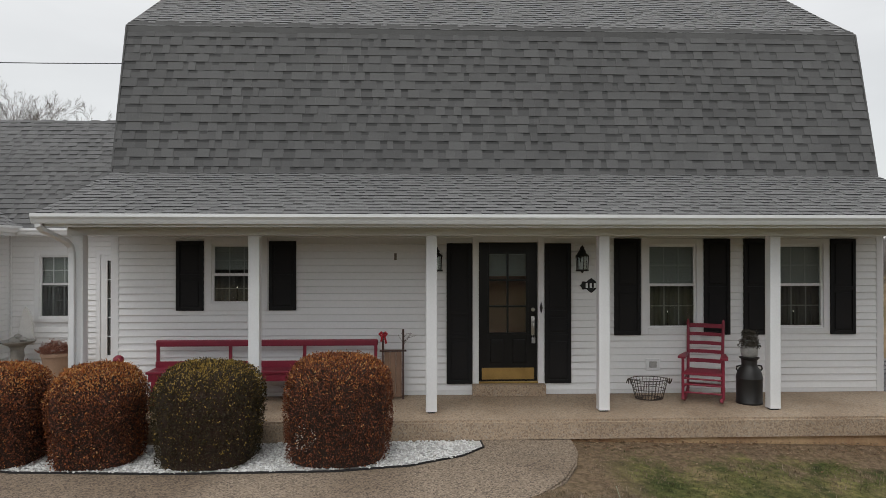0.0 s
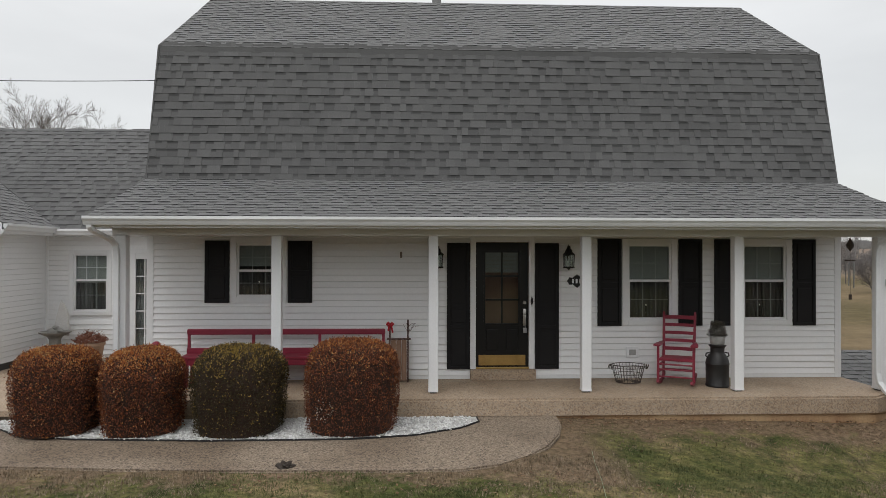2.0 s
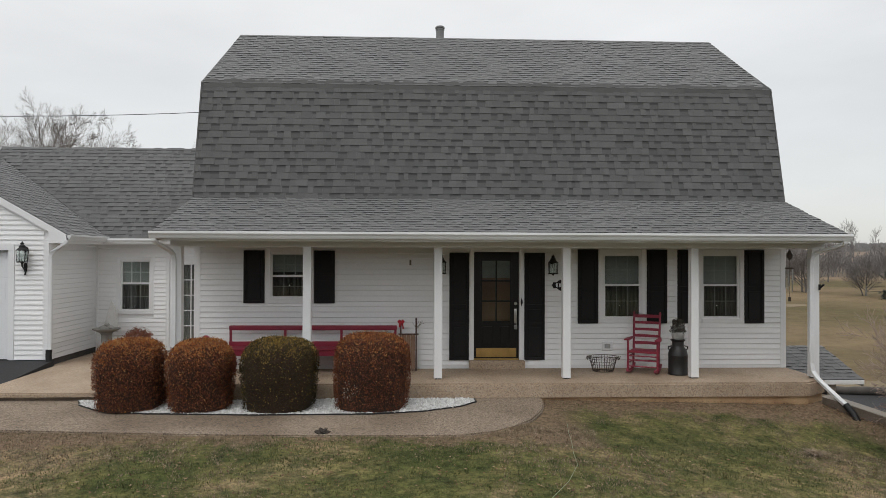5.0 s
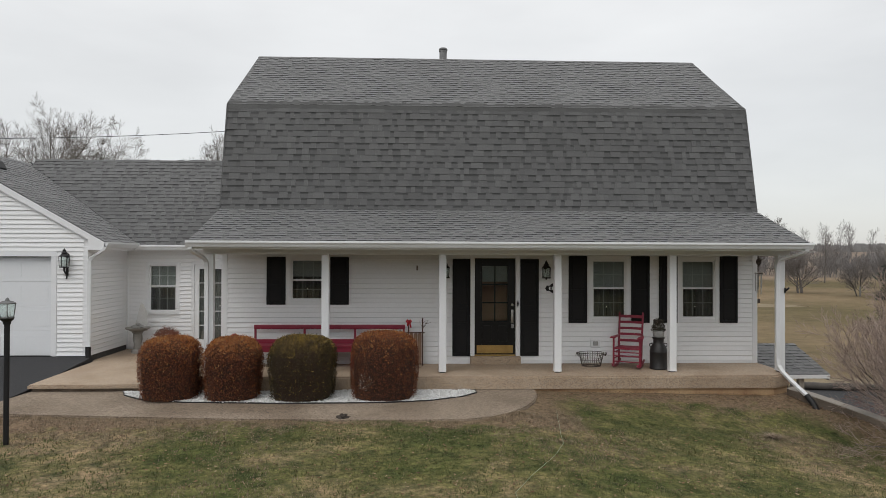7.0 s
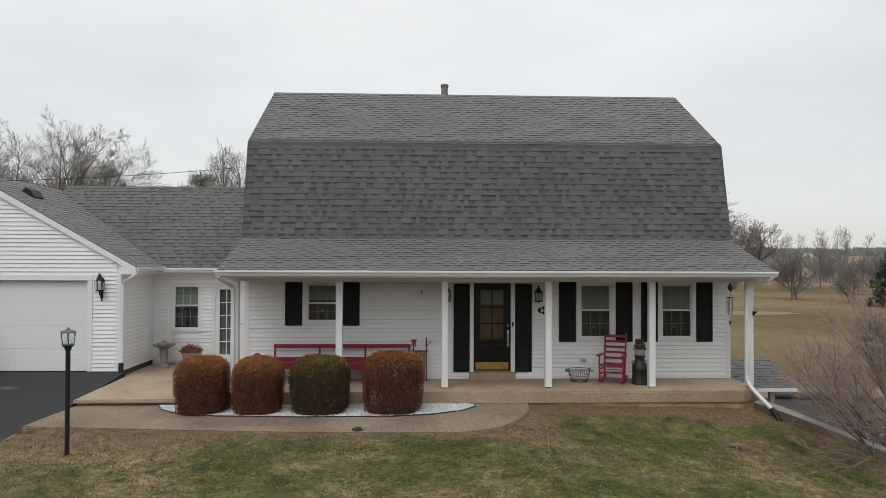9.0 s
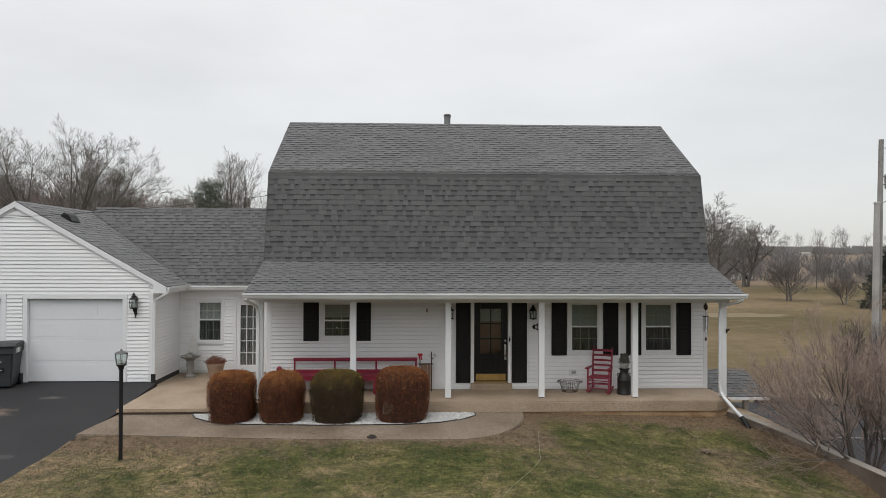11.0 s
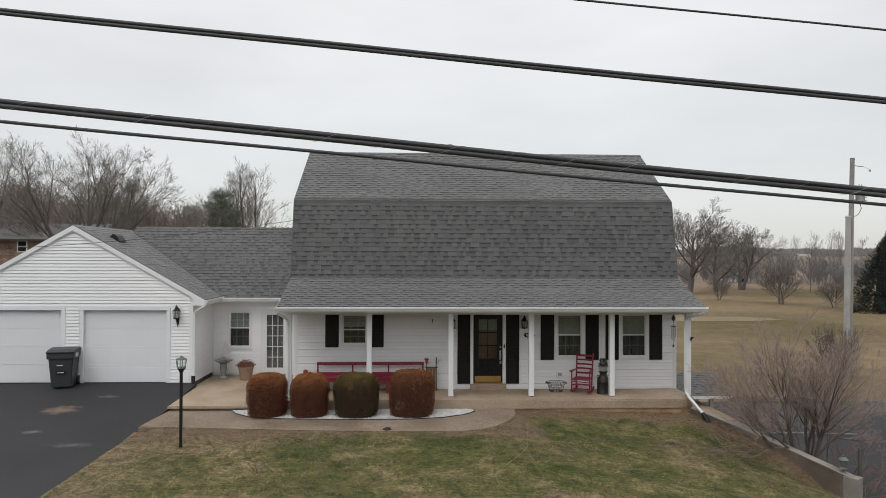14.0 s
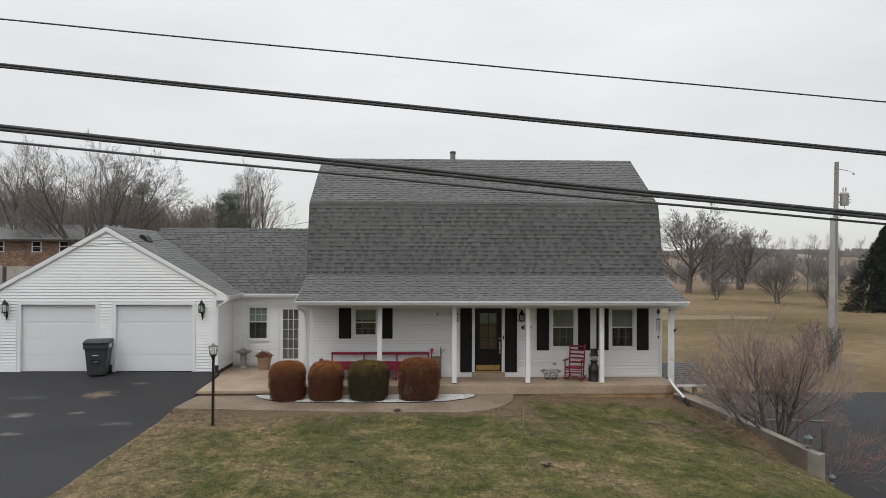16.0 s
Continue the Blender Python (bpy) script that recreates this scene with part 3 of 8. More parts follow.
def cap_row(roof, p0, p1, up=(0, 0, 1), w=0.13, step=0.14):
    """Folded cap shingles along a ridge or break."""
    p0, p1 = Vector(p0), Vector(p1)
    d = (p1 - p0).normalized()
    side = d.cross(Vector(up)).normalized()
    vs, fs, s, L = [], [], 0.0, (p1 - p0).length
    while s < L:
        a, b = p0 + d * s, p0 + d * min(s + step * 1.2, L)
        k = len(vs)
        for q, lift in ((a, 0.010), (b, 0.004)):
            vs += [tuple(q - side * w - Vector((0, 0, w * 0.55 - lift))), tuple(q + Vector((0, 0, lift + 0.004))), tuple(q + side * w - Vector((0, 0, w * 0.55 - lift)))]
        fs += [(k, k + 1, k + 4, k + 3), (k + 1, k + 2, k + 5, k + 4), (k, k + 2, k + 1)]
        s += step
    raw("ridge_cap", vs, fs, M_SHINGLE, roof, kind="stuff")


def window(house, x0, x1, z0, z1, mid, y, blind=0.0, casing=0.085, cols=3, rows=2, grid=None, candle=True):
    """A double-hung window: casing, frame, two sashes with their grids and panes, a room painted dim behind. Returns
    the opening for the wall.
    """
    w = new("window")
    w.parent = house
    tagged(w, "white vinyl double-hung window with muntin grid")
    c = casing
    boxes("casing", M_TRIM, w, (x0 - c, x0, y - 0.03, y + 0.05, z0 - c, z1 + c), (x1, x1 + c, y - 0.03, y + 0.05, z0 - c, z1 + c),
          (x0, x1, y - 0.03, y + 0.05, z1, z1 + c), (x0, x1, y - 0.034, y + 0.05, z0 - c, z0), bev=0.004)
    f = 0.035
    for za, zb, yy, nm in ((mid - 0.02, z1, y + 0.01, "upper_sash"), (z0, mid + 0.02, y - 0.008, "lower_sash")):
        s = boxes(nm, M_TRIM, w, (x0, x0 + f, yy, yy + 0.035, za, zb), (x1 - f, x1, yy, yy + 0.035, za, zb), (x0 + f, x1 - f, yy, yy + 0.035, zb - f, zb), (x0 + f, x1 - f, yy, yy + 0.035, za, za + f))
        ga, gb, ha, hb = x0 + f, x1 - f, za + f, zb - f
        bars = [(ga + (gb - ga) * i / cols - 0.008, ga + (gb - ga) * i / cols + 0.008, yy + 0.019, yy + 0.027, ha, hb) for i in range(1, cols)]
        bars += [(ga, gb, yy + 0.018, yy + 0.028, ha + (hb - ha) * i / rows - 0.008, ha + (hb - ha) * i / rows + 0.008) for i in range(1, rows)]
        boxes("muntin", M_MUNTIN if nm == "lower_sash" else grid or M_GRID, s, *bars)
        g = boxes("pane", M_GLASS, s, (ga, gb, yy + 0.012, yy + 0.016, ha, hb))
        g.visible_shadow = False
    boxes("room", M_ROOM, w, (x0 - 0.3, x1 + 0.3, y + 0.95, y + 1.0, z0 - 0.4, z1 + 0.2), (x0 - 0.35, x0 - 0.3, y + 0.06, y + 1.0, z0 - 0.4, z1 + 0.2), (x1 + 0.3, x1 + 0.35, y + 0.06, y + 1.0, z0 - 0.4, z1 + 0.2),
          (x0 - 0.3, x1 + 0.3, y + 0.06, y + 0.95, z0 - 0.45, z0 - 0.4), (x0 - 0.3, x1 + 0.3, y + 0.06, y + 0.95, z1 + 0.2, z1 + 0.25), label="room box coloured dark for a dim interior")
    if blind:
        zb, n = z1 + 0.03, 0
        sl = []
        while zb > z1 - blind * (z1 - z0):
            sl.append((x0 - 0.02, x1 + 0.02, y + 0.085, y + 0.092 + 0.006 * (n % 2), zb - 0.024, zb))
            zb -= 0.025
            n += 1
        tagged(boxes("blind", M_BLIND, w, *sl), "pale slatted blind", kind="stuff")
    # nearly closed curtains, their dark grey standing in for an insect screen
    bm = bmesh.new()
    for s0, s1 in ((x0 - 0.06, x0 + 0.47 * (x1 - x0)), (x1 - 0.47 * (x1 - x0), x1 + 0.06)):
        cv = [(s0 + (s1 - s0) * i / 16, y + 0.16 + 0.02 * math.sin(i * 1.9)) for i in range(17)]
        prism(bm, cv + [(p[0], p[1] + 0.004) for p in cv[::-1]], "z", z0 - 0.05, z1 + 0.1)
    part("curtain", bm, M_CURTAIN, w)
    if candle:
        cx = (x0 + x1) / 2 - 0.02
        t = thing("window_candle", "small electric candle glowing behind the window glass", "candle", (cx, y + 0.12, z0 + 0.02), "candles in the windows")
        bm = bmesh.new()
        lathe(bm, [(0.035, 0), (0.03, 0.015), (0.012, 0.02), (0.011, 0.2), (0.013, 0.205)], 12)
        part("candlestick", bm, M_BLACK, t)
        bm = bmesh.new()
        lathe(bm, [(0.003, 0.2), (0.0055, 0.210), (0.004, 0.222), (0.001, 0.227)], 10)
        part("bulb", bm, M_BULB, t, "lit bulb", True)
    return (x0 - c, x1 + c, z0 - c, z1 + c)


def shutter(house, x0, x1, z0, z1, y, rails=()):
    """A raised-panel shutter: stiles, rails and sunken panels with bevelled fields."""
    bm = bmesh.new()
    s = 0.05
    zs = [z0, *rails, z1]
    box(bm, x0, x0 + s, y - 0.032, y, z0, z1, 0.004)
    box(bm, x1 - s, x1, y - 0.032, y, z0, z1, 0.004)
    for i, z in enumerate(zs):
        a = z if i == 0 else (z - s if i == len(zs) - 1 else z - s / 2)
        box(bm, x0 + s, x1 - s, y - 0.032, y, a, a + s, 0.003)
    sh = part("shutter", bm, M_SHUTTER, house, "black raised-panel shutter")
    bm = bmesh.new()
    for za, zb in zip(zs, zs[1:]):
        box(bm, x0 + s - 0.01, x1 - s + 0.01, y - 0.016, y, za, zb)
        box(bm, x0 + s + 0.025, x1 - s - 0.025, y - 0.028, y, za + s + 0.02, zb - s - 0.02, 0.006)
    part("panel", bm, M_SHUTTER, sh)


def gutter(house, x0, x1, y, z, axis="x", material=None):
    """A K-style gutter along an eave: back, floor, curled front."""
    prof = [(0.0, 0.0), (0.0, 0.115), (0.004, 0.115), (0.004, 0.004), (-0.07, 0.004), (-0.082, 0.03), (-0.092, 0.055), (-0.11, 0.085), (-0.112, 0.112), (-0.100, 0.116), (-0.100, 0.122), (-0.118, 0.122), (-0.121, 0.083), (-0.098, 0.05), (-0.088, 0.025), (-0.075, 0.0)]
    bm = bmesh.new()
    if axis == "x":
        prism(bm, [(y + p[0], z + p[1]) for p in prof], "x", x0, x1)
    else:
        prism(bm, [(y - p[0], z + p[1]) for p in prof], "y", x0, x1)
    for e in (x0, x1 - 0.003):
        cap = [(y, z), (y, z + 0.115), (y - 0.112, z + 0.115), (y - 0.11, z + 0.08), (y - 0.075, z)]
        if axis == "x":
            prism(bm, cap, "x", e, e + 0.003)
        else:
            prism(bm, [(2 * y - p[0], p[1]) for p in cap], "y", e, e + 0.003)
    return part("gutter", bm, material or M_GUTTER, house, "white aluminium gutter with water streaks")


def downspout(house, pts, w=0.075, d=0.055, label="white rectangular downspout"):
    """A rectangular pipe along points, with ribbed bends."""
    bm = bmesh.new()
    ps = [Vector(p) for p in pts]
    dense = []
    for a, b in zip(ps, ps[1:]):
        k = max(2, int((b - a).length / 0.15))
        dense += [a.lerp(b, i / k) for i in range(k)]
    dense.append(ps[-1])
    for _ in range(1):
        dense = [dense[0]] + [(dense[i - 1] + dense[i] * 2 + dense[i + 1]) / 4 for i in range(1, len(dense) - 1)] + [dense[-1]]
    rings = []
    for i, p in enumerate(dense):
        t = (dense[min(i + 1, len(dense) - 1)] - dense[max(i - 1, 0)]).normalized()
        ref = Vector((1, 0, 0)) if abs(t.x) < 0.8 else Vector((0, 1, 0))
        s = t.cross(ref).normalized()
        r = s.cross(t).normalized()
        rings.append([bm.verts.new(p + r * (w / 2) * a + s * (d / 2) * b) for a, b in ((-1, -0.8), (-0.8, -1), (0.8, -1), (1, -0.8), (1, 0.8), (0.8, 1), (-0.8, 1), (-1, 0.8))])
    for r0, r1 in zip(rings, rings[1:]):
        for k in range(8):
            bm.faces.new((r0[k], r0[(k + 1) % 8], r1[(k + 1) % 8], r1[k]))
    bm.faces.new(rings[0][::-1])
    bm.faces.new(rings[-1])
    bmesh.ops.recalc_face_normals(bm, faces=bm.faces[:])
    return part("downspout", bm, M_GUTTER, house, label)


# ---- main house ----
RX0, RX1 = -5.45, 6.28
MAN_Y, MAN_Z, BRK_Y, BRK_Z, RIDGE_Y, RIDGE_Z = 0.42, 3.27, 0.985, 5.655, 3.987, 7.575
EAVE_Y, EAVE_Z = -1.60, 2.56
house = thing("house", "white-sided gambrel house with grey shingle roof and full-width porch", "house")
WALL_X0, WALL_X1, WALL_TOP = -5.27, 6.07, 2.62
openings = []
openings.append(window(house, -3.86, -3.16, 1.34, 2.20, 1.76, 0.0, 0.42, 0.1))
openings.append(window(house, 2.50, 3.23, 0.96, 2.20, 1.60, 0.0, 0.48, 0.09))
openings.append(window(house, 4.43, 5.16, 0.96, 2.20, 1.60, 0.0, 0.48, 0.09))
DOOR = (-0.095, 0.955, 0.0, 2.32)
openings.append(DOOR)
bm = bmesh.new()
xs = sorted([(WALL_X0, None)] + [(o[0], o) for o in openings], key=lambda p: p[0])
cursor = WALL_X0
for o in sorted(openings):
    inner = (o[0] + 0.06, o[1] - 0.06, o[2] + 0.06 if o[2] > 0 else 0.0, o[3] - 0.06)
    box(bm, cursor, inner[0], 0.0, 0.14, 0.0, WALL_TOP)
    if inner[2] > 0:
        box(bm, inner[0], inner[1], 0.0, 0.14, 0.0, inner[2])
    box(bm, inner[0], inner[1], 0.0, 0.14, inner[3], WALL_TOP)
    cursor = inner[1]
box(bm, cursor, WALL_X1, 0.0, 0.14, 0.0, WALL_TOP)
front_wall = part("wall", bm, M_VINYL, house, "white vinyl clapboard front wall")
siding(front_wall, Matrix.Translation((WALL_X0 + 0.09, -0.001, 0.06)), WALL_X1 - WALL_X0 - 0.18, 0.0, 2.40, [(o[0] - WALL_X0 - 0.09, o[1] - WALL_X0 - 0.09, o[2] - 0.06, o[3] - 0.06) for o in openings])
for gxx, sgn in ((WALL_X0, -1), (WALL_X1, 1)):
    bm = bmesh.new()
    yb = 2 * RIDGE_Y
    prism(bm, [(0.14, -1.0), (0.14, 3.1), (MAN_Y + 0.1, 3.2), (BRK_Y + 0.06, BRK_Z - 0.08), (RIDGE_Y, RIDGE_Z - 0.08), (yb - BRK_Y - 0.06, BRK_Z - 0.08), (yb - MAN_Y - 0.1, 3.2), (yb - 0.14, 3.1), (yb - 0.14, -1.0)], "x", gxx, gxx - sgn * 0.14)
    part("wall", bm, M_VINYL, house, "white gable end wall")
boxes("wall", M_VINYL, house, (WALL_X0, WALL_X1, 2 * RIDGE_Y - 0.14, 2 * RIDGE_Y, -1.0, 3.1), label="white rear wall")
for x0, x1 in ((WALL_X0 - 0.012, WALL_X0 + 0.1), (WALL_X1 - 0.1, WALL_X1 + 0.012)):
    boxes("corner_post", M_TRIM, house, (x0, x1, -0.024, 0.1, 0.0, 2.42), bev=0.006)
for x0, x1 in ((WALL_X0 - 0.05, WALL_X0 + 0.22), (WALL_X1 - 0.22, WALL_X1 + 0.05)):
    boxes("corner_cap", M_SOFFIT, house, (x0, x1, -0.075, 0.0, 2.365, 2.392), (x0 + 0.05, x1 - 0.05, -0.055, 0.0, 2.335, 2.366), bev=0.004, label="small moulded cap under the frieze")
boxes("base_trim", M_TRIM, house, (WALL_X0 + 0.1, DOOR[0], -0.02, 0.0, 0.004, 0.075), (DOOR[1], WALL_X1 - 0.1, -0.02, 0.0, 0.004, 0.075), label="white bottom trim board")
for x0, x1 in ((-4.36, -3.97), (-3.04, -2.65), ):
    shutter(house, x0, x1, 1.245, 2.245, -0.012, (1.74,))
for x0, x1 in ((1.995, 2.39), (3.34, 3.735), (3.94, 4.335), (5.26, 5.645)):
    shutter(house, x0, x1, 0.862, 2.285, -0.012, (1.55,))
for x0, x1 in ((-0.475, -0.1), (0.965, 1.355)):
    shutter(house, x0, x1, 0.165, 2.215, -0.012, (0.85, 1.2))

# roof slopes
man_up, up_up, porch_up = (0, BRK_Y - MAN_Y, BRK_Z - MAN_Z), (0, RIDGE_Y - BRK_Y, RIDGE_Z - BRK_Z), (0, MAN_Y + 0.02 - EAVE_Y, MAN_Z - EAVE_Z)
W = RX1 - RX0
roof_part(house, (RX0, EAVE_Y - 0.05, EAVE_Z - 0.012), (1, 0, 0), porch_up, W, Vector(porch_up).length + 0.05, (2.5, 9.3, -0.1, 0.85), 3, thick=0.09, label="low-pitched porch roof in grey shingles")
roof_part(house, (RX0, MAN_Y - 0.02, MAN_Z - 0.03), (1, 0, 0), man_up, W, Vector(man_up).length + 0.03, (3.0, 9.0, 0.4, 2.2), 5, label="steep lower gambrel slope in grey shingles")
upper = roof_part(house, (RX0, BRK_Y - 0.03, BRK_Z - 0.012), (1, 0, 0), up_up, W, Vector(up_up).length + 0.03, (3.0, 9.0, -0.1, 1.2), 7, thick=0.012, label="upper gambrel slope in grey shingles")
yb = 2 * RIDGE_Y
bm = bmesh.new()
prism(bm, [(RIDGE_Y, RIDGE_Z), (yb - BRK_Y, BRK_Z), (yb - MAN_Y, MAN_Z), (yb - MAN_Y - 0.1, MAN_Z), (yb - BRK_Y - 0.08, BRK_Z - 0.08), (RIDGE_Y, RIDGE_Z - 0.1)], "x", RX0, RX1)
part("roof", bm, M_SHINGLE, house, "rear gambrel slopes in grey shingles")
cap_row(upper, (RX0, RIDGE_Y, RIDGE_Z), (RX1, RIDGE_Y, RIDGE_Z))
# the course bent over the break between the two slopes
bv_, bf_, x = [], [], RX0
while x < RX1 - 0.01:
    x1_ = min(RX1, x + 0.33)
    k = len(bv_)
    for dy, dz in ((-0.050, -0.115), (-0.044, -0.012), (-0.028, 0.010), (0.13, 0.118)):
        bv_ += [(x + 0.001, BRK_Y + dy, BRK_Z + dz), (x1_ - 0.001, BRK_Y + dy, BRK_Z + dz)]
    bf_ += [(k + 2 * i, k + 2 * i + 1, k + 2 * i + 3, k + 2 * i + 2) for i in range(3)]
    x = x1_
raw("break_course", bv_, bf_, M_SHINGLE, upper, kind="stuff")
# rakes along the gambrel ends
for xr, xo in ((RX0, RX0 - 0.022), (RX1, RX1 + 0.022)):
    bm = bmesh.new()
    d = 0.13
    prism(bm, [(MAN_Y - 0.02, MAN_Z), (BRK_Y - 0.05, BRK_Z), (RIDGE_Y, RIDGE_Z - 0.02), (RIDGE_Y, RIDGE_Z - 0.02 - d), (BRK_Y + 0.06, BRK_Z - d), (MAN_Y + d, MAN_Z)], "x", min(xr, xo), max(xr, xo))
    part("rake_trim", bm, M_SHINGLE, house, "dark weathered rake edge")
    bm = bmesh.new()
    prism(bm, [(EAVE_Y - 0.03, EAVE_Z - 0.02), (MAN_Y + 0.1, MAN_Z - 0.03), (MAN_Y + 0.1, MAN_Z - 0.17), (EAVE_Y - 0.03, EAVE_Z - 0.14)], "x", min(xr, xo), max(xr, xo))
    part("rake_trim", bm, M_TRIM, house, "white porch rake board")
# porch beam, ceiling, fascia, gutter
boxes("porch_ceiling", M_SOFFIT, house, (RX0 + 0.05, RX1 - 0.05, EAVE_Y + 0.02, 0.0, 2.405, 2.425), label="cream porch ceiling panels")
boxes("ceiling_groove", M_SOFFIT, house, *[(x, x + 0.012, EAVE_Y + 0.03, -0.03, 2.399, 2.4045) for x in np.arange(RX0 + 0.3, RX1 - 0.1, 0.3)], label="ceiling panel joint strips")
boxes("beam", M_TRIM, house, (RX0 + 0.12, RX1 - 0.12, -1.17, -1.00, 2.30, 2.404), bev=0.005, label="white porch beam")
boxes("fascia", M_TRIM, house, (RX0, RX1, EAVE_Y - 0.01, EAVE_Y + 0.018, 2.39, 2.53), label="white fascia board")
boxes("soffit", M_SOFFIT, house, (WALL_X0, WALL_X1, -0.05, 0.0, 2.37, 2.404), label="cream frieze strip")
gutter(house, RX0 - 0.04, RX1 + 0.05, EAVE_Y - 0.012, 2.425)
# porch posts
POSTS = [-5.21, -3.0, -0.725, 1.535, 3.82, 6.0]
for px in POSTS:
    p = boxes("porch_post", M_TRIM, house, (px - 0.071, px + 0.071, -1.155, -1.013, 0.025 if px > -5.2 else 0.0, 2.30), bev=0.008, label="square white porch post")
    boxes("foot", M_TRIM, p, (px - 0.073, px + 0.073, -1.157, -1.011, 0.02, 0.045))
    boxes("standoff", M_BLACK, p, (px - 0.05, px + 0.05, -1.14, -1.03, 0.0, 0.022))
# downspouts at both porch ends
downspout(house, [(-5.42, -1.66, 2.44), (-5.42, -1.66, 2.36), (-5.25, -1.28, 2.22), (-5.24, -1.22, 2.1), (-5.24, -1.22, 0.14), (-5.24, -1.25, 0.05)])
downspout(house, [(6.22, -1.66, 2.44), (6.22, -1.64, 2.36), (5.94, -1.26, 2.24), (5.88, -1.22, 2.12), (5.88, -1.22, 0.12), (5.95, -1.45, -0.05), (6.14, -1.85, -0.36)])
bm = bmesh.new()
tube(bm, [(6.12, -1.82, -0.33), (6.17, -1.95, -0.46), (6.19, -2.06, -0.60), (6.20, -2.14, -0.72)], 0.055, 12)
part("drain_boot", bm, M_BLACK, house, "black corrugated drain end", True)

# front door
door = new("front_door")
door.parent = house
tagged(door, "black six-lite front door with a brass kick plate")
boxes("casing", M_TRIM, door, (-0.095, -0.005, -0.035, 0.07, 0.165, 2.32), (0.865, 0.955, -0.035, 0.07, 0.165, 2.32), (-0.005, 0.865, -0.035, 0.07, 2.23, 2.32), bev=0.005)
boxes("lintel", M_TRIM, door, (-0.14, 1.0, -0.05, 0.05, 2.32, 2.345), bev=0.004)
gx0, gx1, gz0, gz1 = 0.155, 0.70, 0.90, 2.06
bm = bmesh.new()
box(bm, 0.0, gx0, 0.03, 0.072, 0.19, 2.225, 0.003)
box(bm, gx1, 0.86, 0.03, 0.072, 0.19, 2.225, 0.003)
box(bm, gx0, gx1, 0.03, 0.072, gz1, 2.225)
box(bm, gx0, gx1, 0.03, 0.072, 0.19, gz0)
leaf = part("leaf", bm, M_DOORPAINT, door, "black painted door leaf")
bars = [(0.415, 0.44, 0.024, 0.075, gz0, gz1)] + [(gx0, gx1, 0.0245, 0.0745, gz0 + (gz1 - gz0) * i / 3 - 0.014, gz0 + (gz1 - gz0) * i / 3 + 0.014) for i in (1, 2)]
boxes("glazing_bar", M_DOORPAINT, leaf, *bars, (gx0 - 0.03, gx0, 0.022, 0.03, gz0 - 0.03, gz1 + 0.03), (gx1, gx1 + 0.03, 0.022, 0.03, gz0 - 0.03, gz1 + 0.03), (gx0, gx1, 0.022, 0.03, gz1, gz1 + 0.03), (gx0, gx1, 0.022, 0.03, gz0 - 0.03, gz0), bev=0.003)
for i in range(2):
    for j in range(3):
        g = boxes("pane", M_GLASS, leaf, (gx0 + 0.285 * i, gx0 + 0.26 + 0.285 * i, 0.046, 0.05, gz0 + (gz1 - gz0) * j / 3 + 0.014, gz0 + (gz1 - gz0) * (j + 1) / 3 - 0.014))
        g.visible_shadow = False
# made-up hall: its red wall paints the reflection in the lower panes
boxes("hall", mat("hall wall in reflection red", (0.30, 0.17, 0.13), 0.9), door, (-0.3, 1.2, 0.42, 0.47, 0.1, 2.4), (-0.35, -0.3, 0.1, 1.2, 0.1, 2.4), (1.2, 1.25, 0.1, 1.2, 0.1, 2.4), (-0.3, 1.2, 0.1, 1.2, 2.4, 2.45), (-0.3, 1.2, 0.1, 1.2, 0.05, 0.1), label="hall box coloured for the reddish reflection in the panes")
tagged(boxes("blind", M_BLIND, door, *[(gx0 - 0.02, gx1 + 0.02, 0.08, 0.086 + 0.004 * (i % 2), gz1 - 0.022 * i - 0.02, gz1 - 0.022 * i) for i in range(15)]), "pale slatted blind", kind="stuff")
for x0 in (0.17, 0.50):
    boxes("raised_panel", M_DOORPAINT, leaf, (x0, x0 + 0.19, 0.016, 0.03, 0.46, 0.80), bev=0.01)
boxes("kick_plate", M_BRASS, leaf, (0.045, 0.815, 0.024, 0.03, 0.215, 0.385), bev=0.002, label="brass kick plate")
boxes("threshold", M_BRASS, door, (-0.005, 0.865, -0.02, 0.10, 0.165, 0.19), bev=0.004, label="brass threshold")
boxes("door_step", M_AGG, door, (-0.1, 0.96, -0.16, 0.13, 0.0, 0.163), bev=0.008, label="aggregate concrete door step")
bm = bmesh.new()
lathe(bm, [(0.028, 0), (0.028, 0.012), (0.02, 0.02)], 16)
bmesh.ops.transform(bm, matrix=pose(0.80, 0.03, 1.24, 90), verts=bm.verts[:])
part("deadbolt", bm, M_NICKEL, leaf, "satin nickel deadbolt", True)
bm = bmesh.new()
box(bm, 0.775, 0.825, 0.02, 0.03, 0.86, 1.14, 0.008)
tube(bm, [(0.80, 0.022, 1.06), (0.80, -0.03, 1.04), (0.80, -0.045, 0.98), (0.80, -0.03, 0.91), (0.80, 0.022, 0.89)], 0.011, 8)
tube(bm, [(0.80, 0.02, 1.11), (0.80, -0.03, 1.115)], 0.02, 12)
part("handle_set", bm, M_NICKEL, leaf, "satin nickel handle set", True)
bm = bmesh.new()
box(bm, 0.772, 0.828, -0.03, 0.012, 0.75, 0.83, 0.008)
tube(bm, [(0.785, -0.01, 0.83), (0.79, -0.01, 0.87), (0.81, -0.01, 0.87), (0.815, -0.01, 0.83)], 0.005, 6)
part("lock_box", bm, mat("grey lock box", (0.33, 0.33, 0.33), 0.4), door, "grey key lock box hung from the handle")
bm = bmesh.new()
